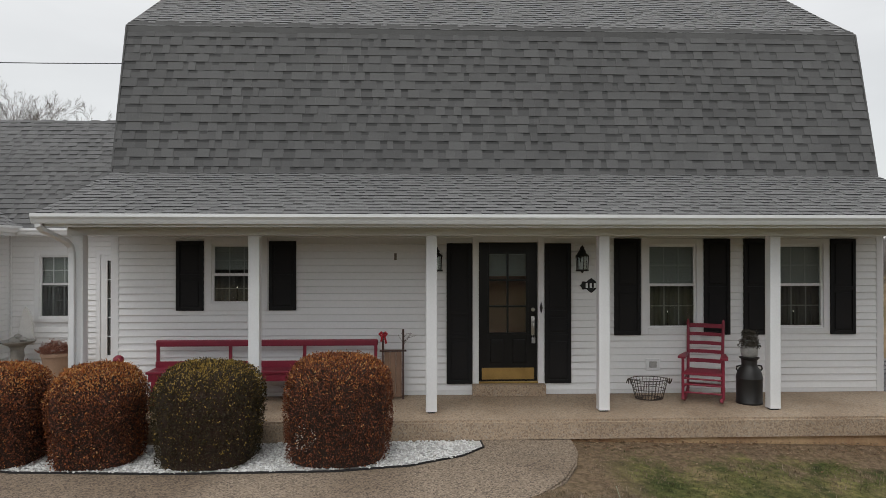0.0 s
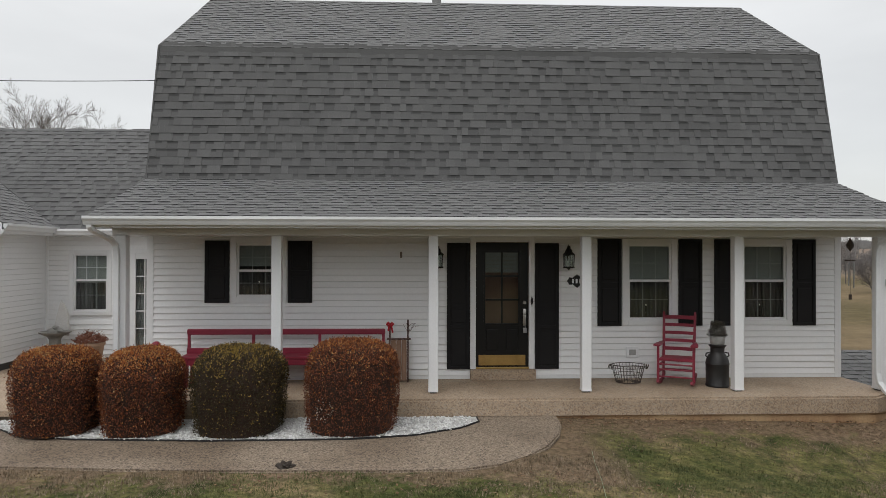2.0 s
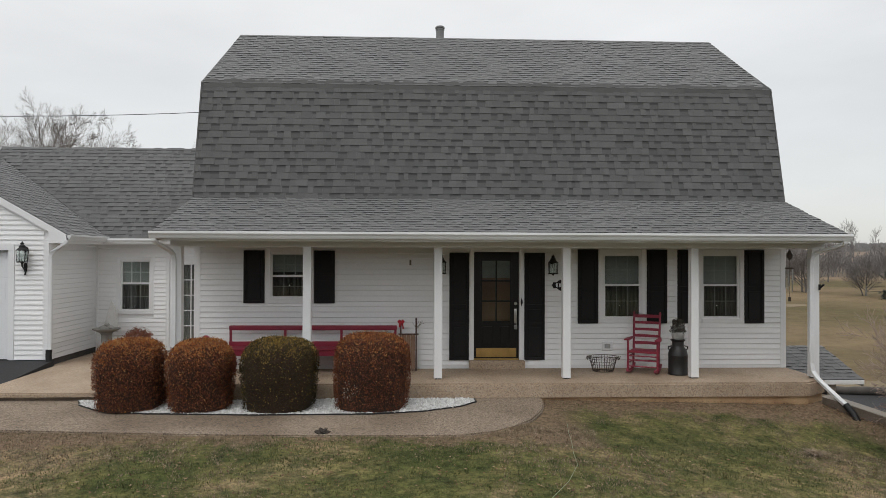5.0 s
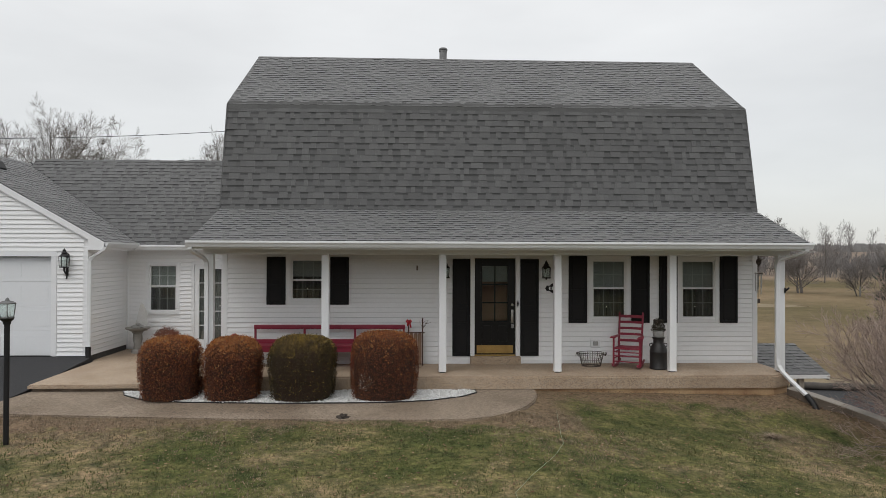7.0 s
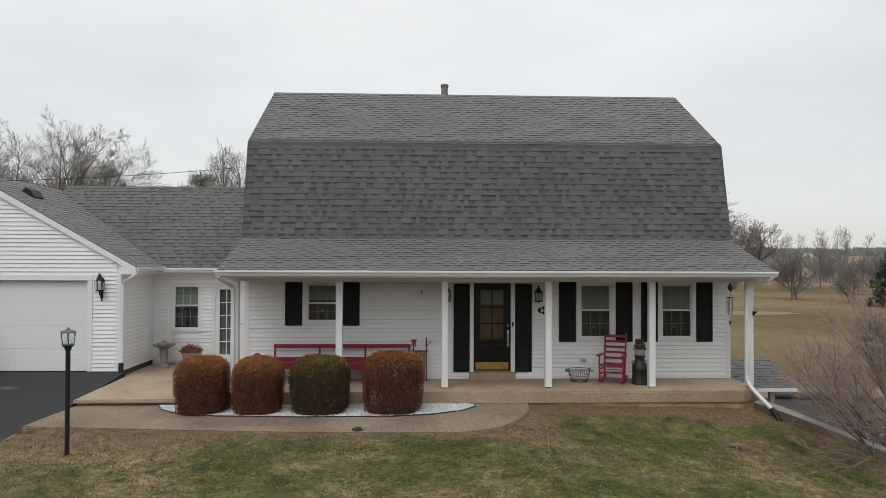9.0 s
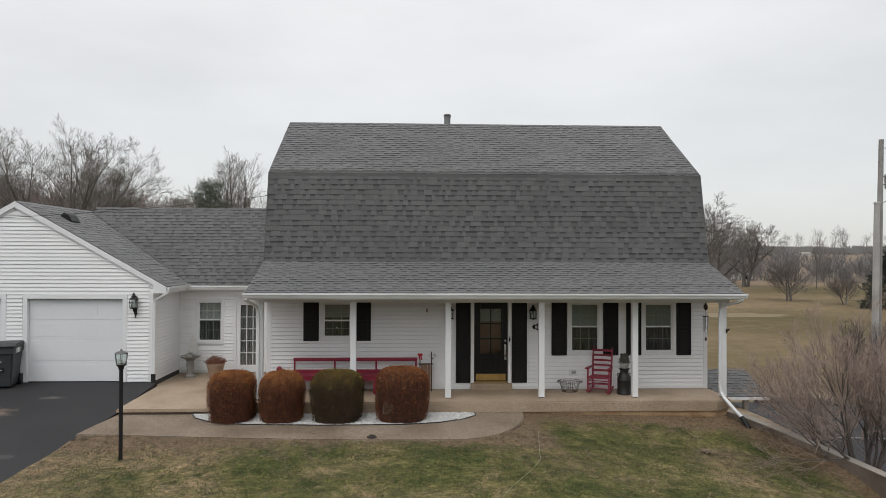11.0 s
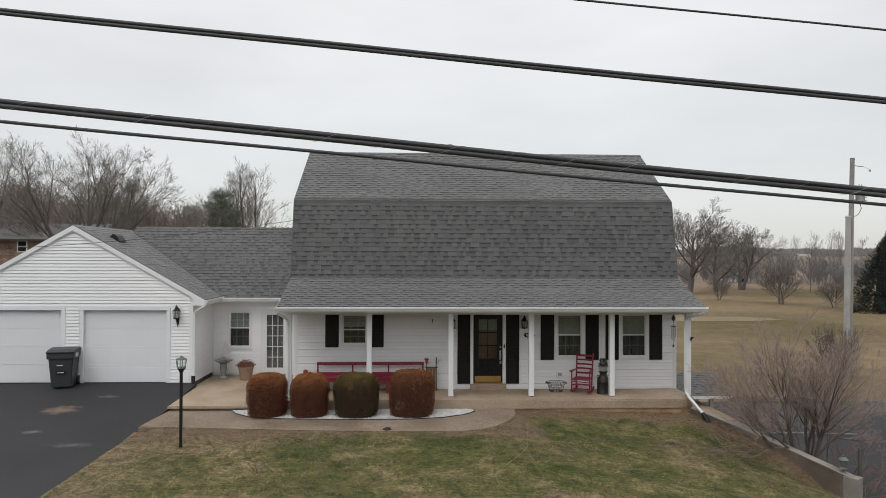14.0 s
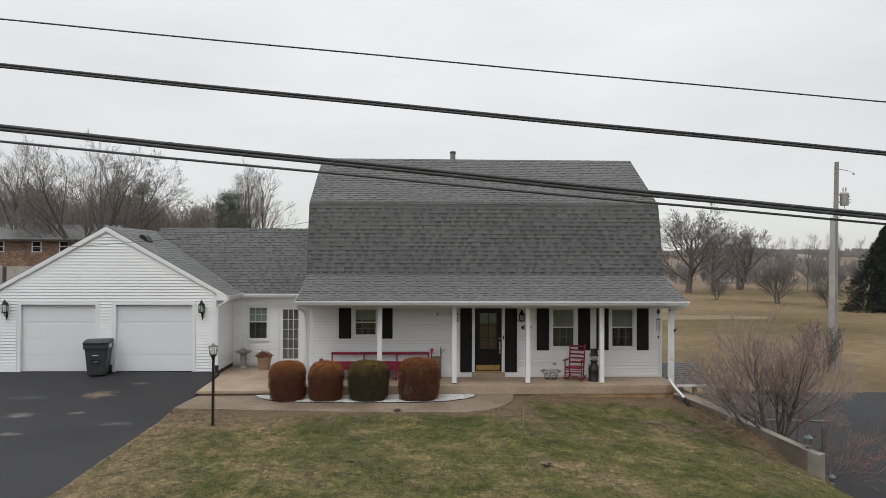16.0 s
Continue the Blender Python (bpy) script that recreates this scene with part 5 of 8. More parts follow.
for s in (-1, 1):
    rod("back_post", [(0.255 * s, 0.17, 0.07), (0.255 * s, 0.20, 0.40), (0.26 * s, 0.27, 0.75), (0.265 * s, 0.33, 1.07), (0.266 * s, 0.335, 1.11)], [0.022, 0.024, 0.024, 0.023, 0.012])
    rod("front_leg", [(0.29 * s, -0.24, 0.07), (0.29 * s, -0.24, 0.62)], 0.022)
    bm = bmesh.new()
    prism(bm, [(-0.44, 0.075), (-0.30, 0.035), (-0.05, 0.012), (0.20, 0.03), (0.42, 0.085), (0.43, 0.12), (0.2, 0.075), (-0.05, 0.06), (-0.3, 0.085), (-0.43, 0.12)], "x", 0.272 * s - 0.02, 0.272 * s + 0.02)
    part("rocker", bm, M_RED, rock)
    bm = bmesh.new()
    prism(bm, [(0.245 * s, -0.33), (0.36 * s, -0.31), (0.355 * s, -0.12), (0.30 * s, 0.24), (0.25 * s, 0.24)], "z", 0.615, 0.64)
    part("armrest", bm, M_RED, rock)
    for z in (0.2, 0.32):
        rod("side_stretcher", [(0.285 * s, -0.24, z), (0.257 * s, 0.19, z)], 0.012)
for z, w in ((1.02, 0.06), (0.90, 0.05), (0.775, 0.05), (0.655, 0.05), (0.525, 0.055)):
    bm = bmesh.new()
    yb_ = 0.205 + (z - 0.4) * 0.19
    prism(bm, [(-0.25, yb_ - 0.008), (-0.12, yb_ + 0.022), (0, yb_ + 0.03), (0.12, yb_ + 0.022), (0.25, yb_ - 0.008), (0.25, yb_ + 0.008), (0, yb_ + 0.046), (-0.25, yb_ + 0.008)], "z", z - w / 2, z + w / 2)
    part("slat", bm, M_RED, rock)
bm = bmesh.new()
prism(bm, [(-0.29, -0.27), (0.29, -0.27), (0.25, 0.22), (-0.25, 0.22)], "z", 0.385, 0.42)
bmesh.ops.bevel(bm, geom=bm.edges[:], offset=0.01, segments=2, affect="EDGES")
part("seat", bm, M_RED, rock)
for z in (0.14, 0.25, 0.33):
    rod("stretcher", [(-0.285, -0.24, z), (0.285, -0.24, z)], 0.013)
rod("stretcher", [(-0.255, 0.18, 0.2), (0.255, 0.18, 0.2)], 0.013)

M_CAN = mat("black enamelled steel can", (0.010, 0.010, 0.010), 0.5, (0.018, 0.016, 0.015), 5, 60, 0.4, 0.1, 0.15)
can = thing("milk_can", "black painted antique milk can", "milk can", (3.68, -0.72, 0))
can.scale = (1.02, 1.02, 1.0)
bm = bmesh.new()
lathe(bm, [(0.165, 0), (0.172, 0.012), (0.172, 0.03), (0.165, 0.04), (0.168, 0.34), (0.173, 0.35), (0.168, 0.37), (0.155, 0.43), (0.125, 0.485), (0.105, 0.51), (0.1, 0.54), (0.102, 0.60), (0.125, 0.625), (0.13, 0.635), (0.11, 0.64)], 32)
part("body", bm, M_CAN, can, smooth=True)
for s in (-1, 1):
    bm = bmesh.new()
    tube(bm, [(0.150 * s, 0, 0.445), (0.178 * s, 0, 0.47), (0.172 * s, 0, 0.51), (0.115 * s, 0, 0.52)], 0.011, 8)
    part("handle", bm, M_CAN, can, smooth=True)
crock = thing("crock", "small grey-white crock with dry foliage on the milk can", "crock", (3.68, -0.72, 0.641))
crock.scale = (1.0, 1.0, 1.0)
bm = bmesh.new()
lathe(bm, [(0.085, 0), (0.105, 0.02), (0.115, 0.08), (0.11, 0.13), (0.095, 0.14)], 20)
part("pot", bm, mat("mottled grey ceramic", (0.42, 0.42, 0.40), 0.5, (0.25, 0.25, 0.24), 12, 60), crock, smooth=True)
rnd = random.Random(3)
vs, fs = [], []
for i in range(900):
    a, t, r = rnd.random() * 6.283, rnd.random(), 0.155 * rnd.random() ** 0.5
    p = Vector((math.cos(a) * r * (1 - 0.4 * t), math.sin(a) * r * (1 - 0.4 * t), 0.12 + 0.24 * t))
    d = Vector((rnd.uniform(-1, 1), rnd.uniform(-1, 1), rnd.uniform(-0.3, 1))).normalized() * 0.03
    e = d.orthogonal().normalized() * 0.011
    k = len(vs)
    vs += [tuple(p - e), tuple(p + e), tuple(p + d)]
    fs.append((k, k + 1, k + 2))
raw("foliage", vs, fs, mat("dry dark foliage", (0.035, 0.03, 0.022), 0.9, (0.08, 0.07, 0.05), 20, 60), crock, label="dry dark foliage")
bm = bmesh.new()
tube(bm, [(0.11 * math.cos(a), 0.0, 0.14 + 0.20 * math.sin(a)) for a in (math.pi * i / 12 for i in range(13))], 0.005, 6)
part("bail_handle", bm, M_CAN, crock)

M_WIRE = mat("dark rusted wire", (0.03, 0.028, 0.027), 0.6, (0.07, 0.045, 0.03), 10, 60)
basket = thing("wire_basket", "dark wire egg basket with curled handles", "basket", (2.38, -0.42, 0))
for z, r in ((0.02, 0.19), (0.15, 0.225), (0.25, 0.255), (0.29, 0.262)):
    bm = bmesh.new()
    tube(bm, [(r * math.cos(a), r * 0.8 * math.sin(a), z) for a in (2 * math.pi * i / 32 for i in range(33))], 0.006 if z in (0.02, 0.29) else 0.004, 6)
    part("hoop", bm, M_WIRE, basket)
for i in range(30):
    a = 2 * math.pi * i / 30
    bm = bmesh.new()
    tube(bm, [(0.10 * math.cos(a), 0.08 * math.sin(a), 0.012), (0.19 * math.cos(a), 0.152 * math.sin(a), 0.02), (0.225 * math.cos(a), 0.18 * math.sin(a), 0.15), (0.262 * math.cos(a), 0.21 * math.sin(a), 0.29)], 0.0035, 5)
    part("rib", bm, M_WIRE, basket)
for s in (-1, 1):
    bm = bmesh.new()
    tube(bm, [(s * (0.27 + 0.045 * (1 - math.cos(a)) / 2), 0.05 * math.sin(2 * a), 0.26 + 0.035 * math.sin(a * 3)) for a in (2 * math.pi * i / 24 for i in range(25))], 0.006, 6)
    part("curl_handle", bm, M_WIRE, basket)


def wall_lantern(at, scale=1.0, group="wall lanterns", tail=False):
    """A carriage lantern: back plate, scrolled arm, roof, cage bars, glass and candles, hung on a wall that faces -y."""
    t = thing("wall_lantern", "black metal carriage lantern with clear glass", "lantern", at, group)
    s = scale
    bm = bmesh.new()
    lathe(bm, [(0.05 * s, 0), (0.05 * s, 0.012 * s), (0.03 * s, 0.02 * s)], 16)
    turn(bm, pose(0, 0, 0.06 * s, 90))
    part("back_plate", bm, M_BLACK, t, smooth=True)
    bm = bmesh.new()
    tube(bm, [(0, -0.01 * s, 0.06 * s), (0, -0.07 * s, 0.10 * s), (0, -0.12 * s, 0.14 * s), (0, -0.13 * s, 0.11 * s)], 0.011 * s, 8)
    if tail:
        part("bracket", bm, M_BLACK, t, smooth=True)
        bm = bmesh.new()
        box(bm, -0.03 * s, 0.03 * s, -0.012, 0.0, -0.36 * s, -0.2 * s, 0.003)
        part("tail_plate", bm, M_BLACK, t)
        bm = bmesh.new()
        tube(bm, [(0, -0.125 * s, -0.2 * s), (0, -0.12 * s, -0.26 * s), (0, -0.05 * s, -0.32 * s), (0, -0.012, -0.30 * s), (0, -0.012, -0.38 * s), (0, -0.03 * s, -0.42 * s)], [0.02 * s, 0.013 * s, 0.012 * s, 0.016 * s, 0.012 * s, 0.018 * s], 8)
    part("tail" if tail else "bracket", bm, M_BLACK, t, smooth=True)
    bm = bmesh.new()
    lathe(bm, [(0.108 * s, 0.035 * s), (0.10 * s, 0.05 * s), (0.06 * s, 0.085 * s), (0.05 * s, 0.10 * s), (0.062 * s, 0.112 * s), (0.045 * s, 0.13 * s), (0.028 * s, 0.155 * s), (0.036 * s, 0.17 * s), (0.008 * s, 0.195 * s), (0.003, 0.215 * s)], 8, (0, -0.125 * s, 0))
    part("roof", bm, M_BLACK, t)
    for k in range(6):
        a = math.pi / 6 + math.pi / 3 * k
        bm = bmesh.new()
        tube(bm, [(0.099 * s * math.cos(a), -0.125 * s + 0.099 * s * math.sin(a), 0.04 * s), (0.088 * s * math.cos(a), -0.125 * s + 0.088 * s * math.sin(a), -0.17 * s)], 0.007 * s, 5)
        part("cage_bar", bm, M_BLACK, t)
    bm = bmesh.new()
    lathe(bm, [(0.102 * s, -0.19 * s), (0.102 * s, -0.17 * s), (0.08 * s, -0.165 * s)], 6, (0, -0.125 * s, 0))
    lathe(bm, [(0.004, -0.225 * s), (0.014 * s, -0.21 * s), (0.03 * s, -0.19 * s)], 8, (0, -0.125 * s, 0))
    part("base", bm, M_BLACK, t)
    bm = bmesh.new()
    lathe(bm, [(0.082 * s, -0.165 * s), (0.093 * s, 0.038 * s), (0.090 * s, 0.038 * s), (0.079 * s, -0.165 * s)], 6, (0, -0.125 * s, 0), True)
    g = part("glass", bm, M_GLASS, t)
    g.visible_shadow = False
    bm = bmesh.new()
    for dx in (-0.02, 0.022):
        tube(bm, [(dx * s, -0.125 * s, -0.165 * s), (dx * s, -0.125 * s, -0.06 * s)], 0.009 * s, 8)
    part("candle_sleeve", bm, M_TRIM, t, "white candle sleeves")
    return t


for x in (-0.635, 1.495):
    wall_lantern((x, -0.015, 1.99), 0.95, "lanterns by the front door")
for x in (-15.45, -9.04):
    wall_lantern((x, GY - 0.018, 2.19), 1.08, "lanterns on the garage", True)

plaque = thing("number_plaque", "black cast house plaque with pale bars", "plaque", (1.655, -0.016, 1.595))
plaque.scale = (1.12, 1.0, 1.1)
bm = bmesh.new()
prism(bm, [(-0.155, 0), (-0.13, 0.02), (-0.115, 0.055), (-0.06, 0.05), (-0.035, 0.075), (0, 0.1), (0.035, 0.075), (0.06, 0.05), (0.115, 0.055), (0.13, 0.02), (0.155, 0), (0.13, -0.02), (0.115, -0.055), (0.06, -0.05), (0.035, -0.075), (0, -0.1), (-0.035, -0.075), (-0.06, -0.05), (-0.115, -0.055), (-0.13, -0.02)], "y", -0.014, 0.0)
part("plate", bm, M_BLACK, plaque)
for k in range(3):
    boxes("bar", M_TRIM, plaque, (-0.075 + 0.054 * k, -0.046 + 0.054 * k, -0.018, -0.013, -0.032, 0.032), label="pale bar")

outlet = thing("outlet_cover", "white exterior outlet cover with grey flap", "outlet", (2.57, -0.014, 0.43))
boxes("plate", M_TRIM, outlet, (-0.105, 0.105, -0.022, 0.0, -0.09, 0.09), bev=0.008)
boxes("flap", mat("grey plastic flap", (0.35, 0.35, 0.34), 0.5), outlet, (-0.055, 0.055, -0.034, -0.02, -0.045, 0.045), bev=0.006)
hook = thing("wall_hook", "small weathered metal bracket on the siding", "bracket", (-1.22, -0.014, 2.02))
boxes("plate", mat("rusted bracket", (0.2, 0.17, 0.14), 0.7), hook, (-0.018, 0.018, -0.012, 0, -0.05, 0.05), (-0.008, 0.008, -0.05, -0.01, -0.03, -0.015), bev=0.003)
fb = thing("flag_bracket", "small black flag bracket on the porch post", "bracket", (6.06, -1.17, 1.62))
boxes("plate", M_BLACK, fb, (-0.02, 0.02, -0.012, 0.0, -0.05, 0.05), bev=0.003)
bm = bmesh.new()
tube(bm, [(0, -0.01, -0.02), (0.03, -0.09, 0.05)], 0.018, 8)
part("socket", bm, M_BLACK, fb)

CHZ = 1.95
M_CHIME = mat("dull silver chime tube", (0.45, 0.45, 0.44), 0.4, (0.3, 0.3, 0.3), 5, 50, metal=0.6)
chime = thing("wind_chime", "metal wind chime hanging from the porch ceiling by the corner post", "wind chime", (5.64, -0.95, 0))
bm = bmesh.new()
tube(bm, [(0, 0, 2.404), (0, 0, CHZ + 0.30)], 0.004, 5)
lathe(bm, [(0.006, CHZ + 0.14), (0.05, CHZ + 0.2), (0.055, CHZ + 0.24), (0.02, CHZ + 0.31), (0.006, CHZ + 0.34)], 12)
tube(bm, [(0, 0, CHZ + 0.14), (0, 0, CHZ)], 0.004, 5)
part("hanger", bm, M_WIRE, chime, "dark hanger with a diamond drop")
bm = bmesh.new()
lathe(bm, [(0.075, CHZ - 0.01), (0.08, CHZ), (0.07, CHZ + 0.012)], 16)
part("plate", bm, M_WIRE, chime)
for k in range(5):
    a = 1.257 * k
    bm = bmesh.new()
    tube(bm, [(0.06 * math.cos(a), 0.06 * math.sin(a), CHZ - 0.02), (0.06 * math.cos(a), 0.06 * math.sin(a), CHZ - 0.30 - 0.03 * k)], 0.009, 8)
    part("chime_tube", bm, M_CHIME, chime)
bm = bmesh.new()
tube(bm, [(0, 0, CHZ), (0, 0, CHZ - 0.52)], 0.003, 5)
box(bm, -0.025, 0.025, -0.004, 0.004, CHZ - 0.60, CHZ - 0.52, 0.002)
part("clapper", bm, M_WIRE, chime)

# ---- things by garage and patio ----
M_BIN = mat("charcoal plastic bin", (0.032, 0.035, 0.038), 0.5, (0.042, 0.045, 0.048), 3, 50, 0.5, 0.1, 0.1)
bin_ = thing("trash_bin", "charcoal plastic wheeled trash bin beside the garage door", "trash bin")
bin_.matrix_world = pose(-12.27, 0.78, -0.035, 0, 0, 12) @ Matrix.Diagonal((1.08, 1.06, 1.03, 1))
bm = bmesh.new()
lo, hi = [(-0.25, -0.27), (0.25, -0.27), (0.25, 0.27), (-0.25, 0.27)], [(-0.32, -0.36), (0.32, -0.36), (0.32, 0.36), (-0.32, 0.36)]
a = [bm.verts.new((x, y, 0.03)) for x, y in lo]
b = [bm.verts.new((x, y, 1.02)) for x, y in hi]
for i in range(4):
    bm.faces.new((a[i], a[(i + 1) % 4], b[(i + 1) % 4], b[i]))
bm.faces.new(a[::-1])
bm.faces.new(b)
bmesh.ops.bevel(bm, geom=bm.edges[:], offset=0.03, segments=2, affect="EDGES")
box(bm, -0.345, 0.345, -0.38, 0.38, 0.86, 1.02, 0.02)
part("body", bm, M_BIN, bin_)
bm = bmesh.new()
prism(bm, [(-0.40, 1.02), (-0.42, 1.06), (-0.2, 1.12), (0.2, 1.14), (0.4, 1.10), (0.42, 1.02)], "x", -0.36, 0.36)
bmesh.ops.bevel(bm, geom=bm.edges[:], offset=0.012, segments=2, affect="EDGES")
part("lid", bm, M_BIN, bin_)
for s in (-1, 1):
    bm = bmesh.new()
    lathe(bm, [(0.13, -0.03), (0.14, -0.015), (0.14, 0.015), (0.13, 0.03)], 18)
    turn(bm, Matrix.Translation((0.30 * s, 0.30, 0.14)) @ pose(0, 0, 0, 0, 90))
    part("wheel", bm, M_BLACK, bin_, smooth=True)
bm = bmesh.new()
tube(bm, [(-0.3, 0.42, 1.02), (-0.3, 0.48, 1.03), (0.3, 0.48, 1.03), (0.3, 0.42, 1.02)], 0.016, 8)
part("handle", bm, M_BIN, bin_)
boxes("grab_bar", M_BLACK, bin_, (-0.12, 0.12, -0.345, -0.31, 0.42, 0.52))
boxes("label_strip", M_TRIM, bin_, (-0.08, 0.08, -0.352, -0.34, 0.46, 0.475), (-0.1, 0.06, -0.352, -0.325, 0.66, 0.68), label="pale marking bars")
boxes("side_mark", M_TRIM, bin_, (0.347, 0.352, -0.22, -0.16, 0.88, 1.0), (0.347, 0.352, -0.12, -0.06, 0.88, 1.0), (0.347, 0.352, -0.02, 0.04, 0.88, 1.0), label="pale marking bars")

M_STONE = mat("weathered cast stone", (0.33, 0.32, 0.30), 0.9, (0.20, 0.195, 0.18), 6, 60, 0.5, 0.4, 0.15)
bath = thing("bird_bath", "grey cast-stone bird bath with a shell back", "bird bath", (-8.02, 2.55, -0.115))
bath.scale = (0.86, 0.9, 1.12)
bm = bmesh.new()
lathe(bm, [(0.17, 0), (0.17, 0.05), (0.11, 0.09), (0.10, 0.20), (0.13, 0.30), (0.12, 0.42), (0.16, 0.46)], 20)
part("pedestal", bm, M_STONE, bath, smooth=True)
bm = bmesh.new()
lathe(bm, [(0.12, 0.455), (0.22, 0.49), (0.33, 0.535), (0.34, 0.555), (0.31, 0.55), (0.12, 0.515)], 28)
part("basin", bm, M_STONE, bath, smooth=True)
bm = bmesh.new()
pr = [(-0.24, 0.45), (-0.2, 0.60), (-0.13, 0.84), (-0.07, 1.02), (-0.03, 1.08), (0.02, 1.03), (0.09, 0.92), (0.13, 0.78), (0.12, 0.66), (0.16, 0.54), (0.14, 0.45)]
prism(bm, pr, "y", 0.32, 0.36)
part("shell_back", bm, mat("pale cast stone", (0.66, 0.65, 0.63), 0.85, (0.54, 0.53, 0.51), 5, 50), bath)
for rx_, ry_, rz_, rr_ in ((-0.07, 0.0, 0.56, 0.09), (0.07, 0.05, 0.565, 0.08), (0.0, -0.07, 0.55, 0.07), (0.0, 0.02, 0.62, 0.065)):
    bm = bmesh.new()
    bmesh.ops.create_icosphere(bm, subdivisions=2, radius=rr_)
    for v in bm.verts:
        f = 1 + 0.35 * noise.noise(v.co * 14 + Vector((rx_ * 40, 0, 0)))
        v.co = Vector((v.co.x * f * 1.2 + rx_, v.co.y * f + ry_, v.co.z * f * 0.62 + rz_))
    part("rock", bm, M_STONE, bath, smooth=True)

pot = thing("flower_pot", "tan clay pot with dead reddish mums on the patio", "flower pot", (-7.24, 2.35, -0.115))
bm = bmesh.new()
lathe(bm, [(0.16, 0), (0.175, 0.01), (0.235, 0.37), (0.255, 0.375), (0.255, 0.43), (0.23, 0.43), (0.22, 0.38)], 28)
part("pot", bm, mat("tan terracotta", (0.33, 0.22, 0.15), 0.8, (0.26, 0.17, 0.12), 4, 50), pot, smooth=True)
M_DEAD = mat("dead reddish stems", (0.14, 0.045, 0.03), 0.9, (0.20, 0.09, 0.055), 14, 60)
rnd = random.Random(9)
vs, fs = [], []
for i in range(1100):
    a, u = rnd.random() * 6.283, rnd.random()
    r = 0.25 * rnd.random() ** 0.5
    base = Vector((math.cos(a) * r * 0.6, math.sin(a) * r * 0.6, 0.40))
    p = base.lerp(Vector((math.cos(a) * r * 1.3, math.sin(a) * r * 1.3, 0.42 + 0.26 * (1 - (r / 0.28) ** 2) * (0.6 + 0.5 * rnd.random()))), 0.4 + 0.6 * u)
    d = Vector((rnd.uniform(-1, 1), rnd.uniform(-1, 1), rnd.uniform(0, 1.4))).normalized() * 0.045
    e = d.orthogonal().normalized() * 0.009
    k = len(vs)
    vs += [tuple(p - e), tuple(p + e), tuple(p + d)]
    fs.append((k, k + 1, k + 2))
raw("plant", vs, fs, M_DEAD, pot, label="dead reddish-brown mum plant")

lamp = thing("lamp_post", "black yard lamp post with a glass lantern head", "lamp post", (-6.957, -4.676, -0.37))
bm = bmesh.new()
tube(bm, [(0, 0, -0.1), (0, 0, 1.74)], 0.036, 14)
lathe(bm, [(0.046, 1.67), (0.052, 1.69), (0.052, 1.71), (0.08, 1.735), (0.085, 1.75)], 14)
part("pole", bm, M_BLACK, lamp, smooth=True)
M_LANT = mat("weathered grey lantern metal", (0.16, 0.16, 0.155), 0.5, (0.08, 0.08, 0.08), 8, 60, metal=0.5)
bm = bmesh.new()
lathe(bm, [(0.122, 1.955), (0.127, 1.967), (0.07, 1.995), (0.035, 2.0), (0.03, 2.012), (0.02, 2.03), (0.004, 2.045)], 6)
part("lantern_roof", bm, M_LANT, lamp)
bm = bmesh.new()
lathe(bm, [(0.095, 1.75), (0.105, 1.762), (0.085, 1.775)], 6)
part("lantern_base", bm, M_LANT, lamp)
for k in range(6):
    a = math.pi / 3 * k
    bm = bmesh.new()
    tube(bm, [(0.092 * math.cos(a), 0.092 * math.sin(a), 1.765), (0.118 * math.cos(a), 0.118 * math.sin(a), 1.96)], 0.006, 5)
    part("cage_bar", bm, M_LANT, lamp)
bm = bmesh.new()
lathe(bm, [(0.089, 1.77), (0.114, 1.955), (0.111, 1.955), (0.086, 1.77)], 6, (0, 0, 0), True)
g = part("glass", bm, M_GLASS, lamp)
g.visible_shadow = False
for k in range(3):
    a = 2.1 * k
    bm = bmesh.new()
    tube(bm, [(0.035 * math.cos(a), 0.035 * math.sin(a), 1.765), (0.035 * math.cos(a), 0.035 * math.sin(a), 1.85)], 0.010, 8)
    part("candle_sleeve", bm, M_TRIM, lamp, "pale candle sleeve")

M_SOLAR = mat("dark teal-grey plastic", (0.10, 0.13, 0.13), 0.5, (0.16, 0.18, 0.175), 6, 50)
for at, lab, grow_ in (((8.27, -4.62, -1.09), "on the wall's end", 1.5), ((8.80, -4.78, ground_z(8.80, -4.78)), "beside the drive", 1.2)):
    sl = thing("solar_light", "small grey solar path light " + lab, "path light", at, "solar path lights")
    sl.scale = (grow_ * 0.9, grow_ * 0.9, grow_)
    bm = bmesh.new()
    lathe(bm, [(0.05, 0), (0.055, 0.01), (0.03, 0.02), (0.025, 0.05), (0.06, 0.06), (0.06, 0.07)], 12)
    part("base", bm, M_SOLAR, sl, smooth=True)
    bm = bmesh.new()
    lathe(bm, [(0.045, 0.07), (0.055, 0.19), (0.052, 0.19), (0.042, 0.07)], 10, (0, 0, 0), True)
    g = part("glass", bm, M_GLASS, sl)
    g.visible_shadow = False
    bm = bmesh.new()
    lathe(bm, [(0.08, 0.19), (0.085, 0.20), (0.05, 0.235), (0.02, 0.24), (0.015, 0.265), (0.004, 0.27)], 12)
    part("cap", bm, M_SOLAR, sl, smooth=True)
bm = bmesh.new()
box(bm, 8.77, 8.84, -4.44, -4.37, -2.6, -0.58, 0.01)
tagged(part("stake", bm, mat("grey weathered wood", (0.10, 0.09, 0.08), 0.9)), "weathered wooden stake behind the retaining wall", "stake")


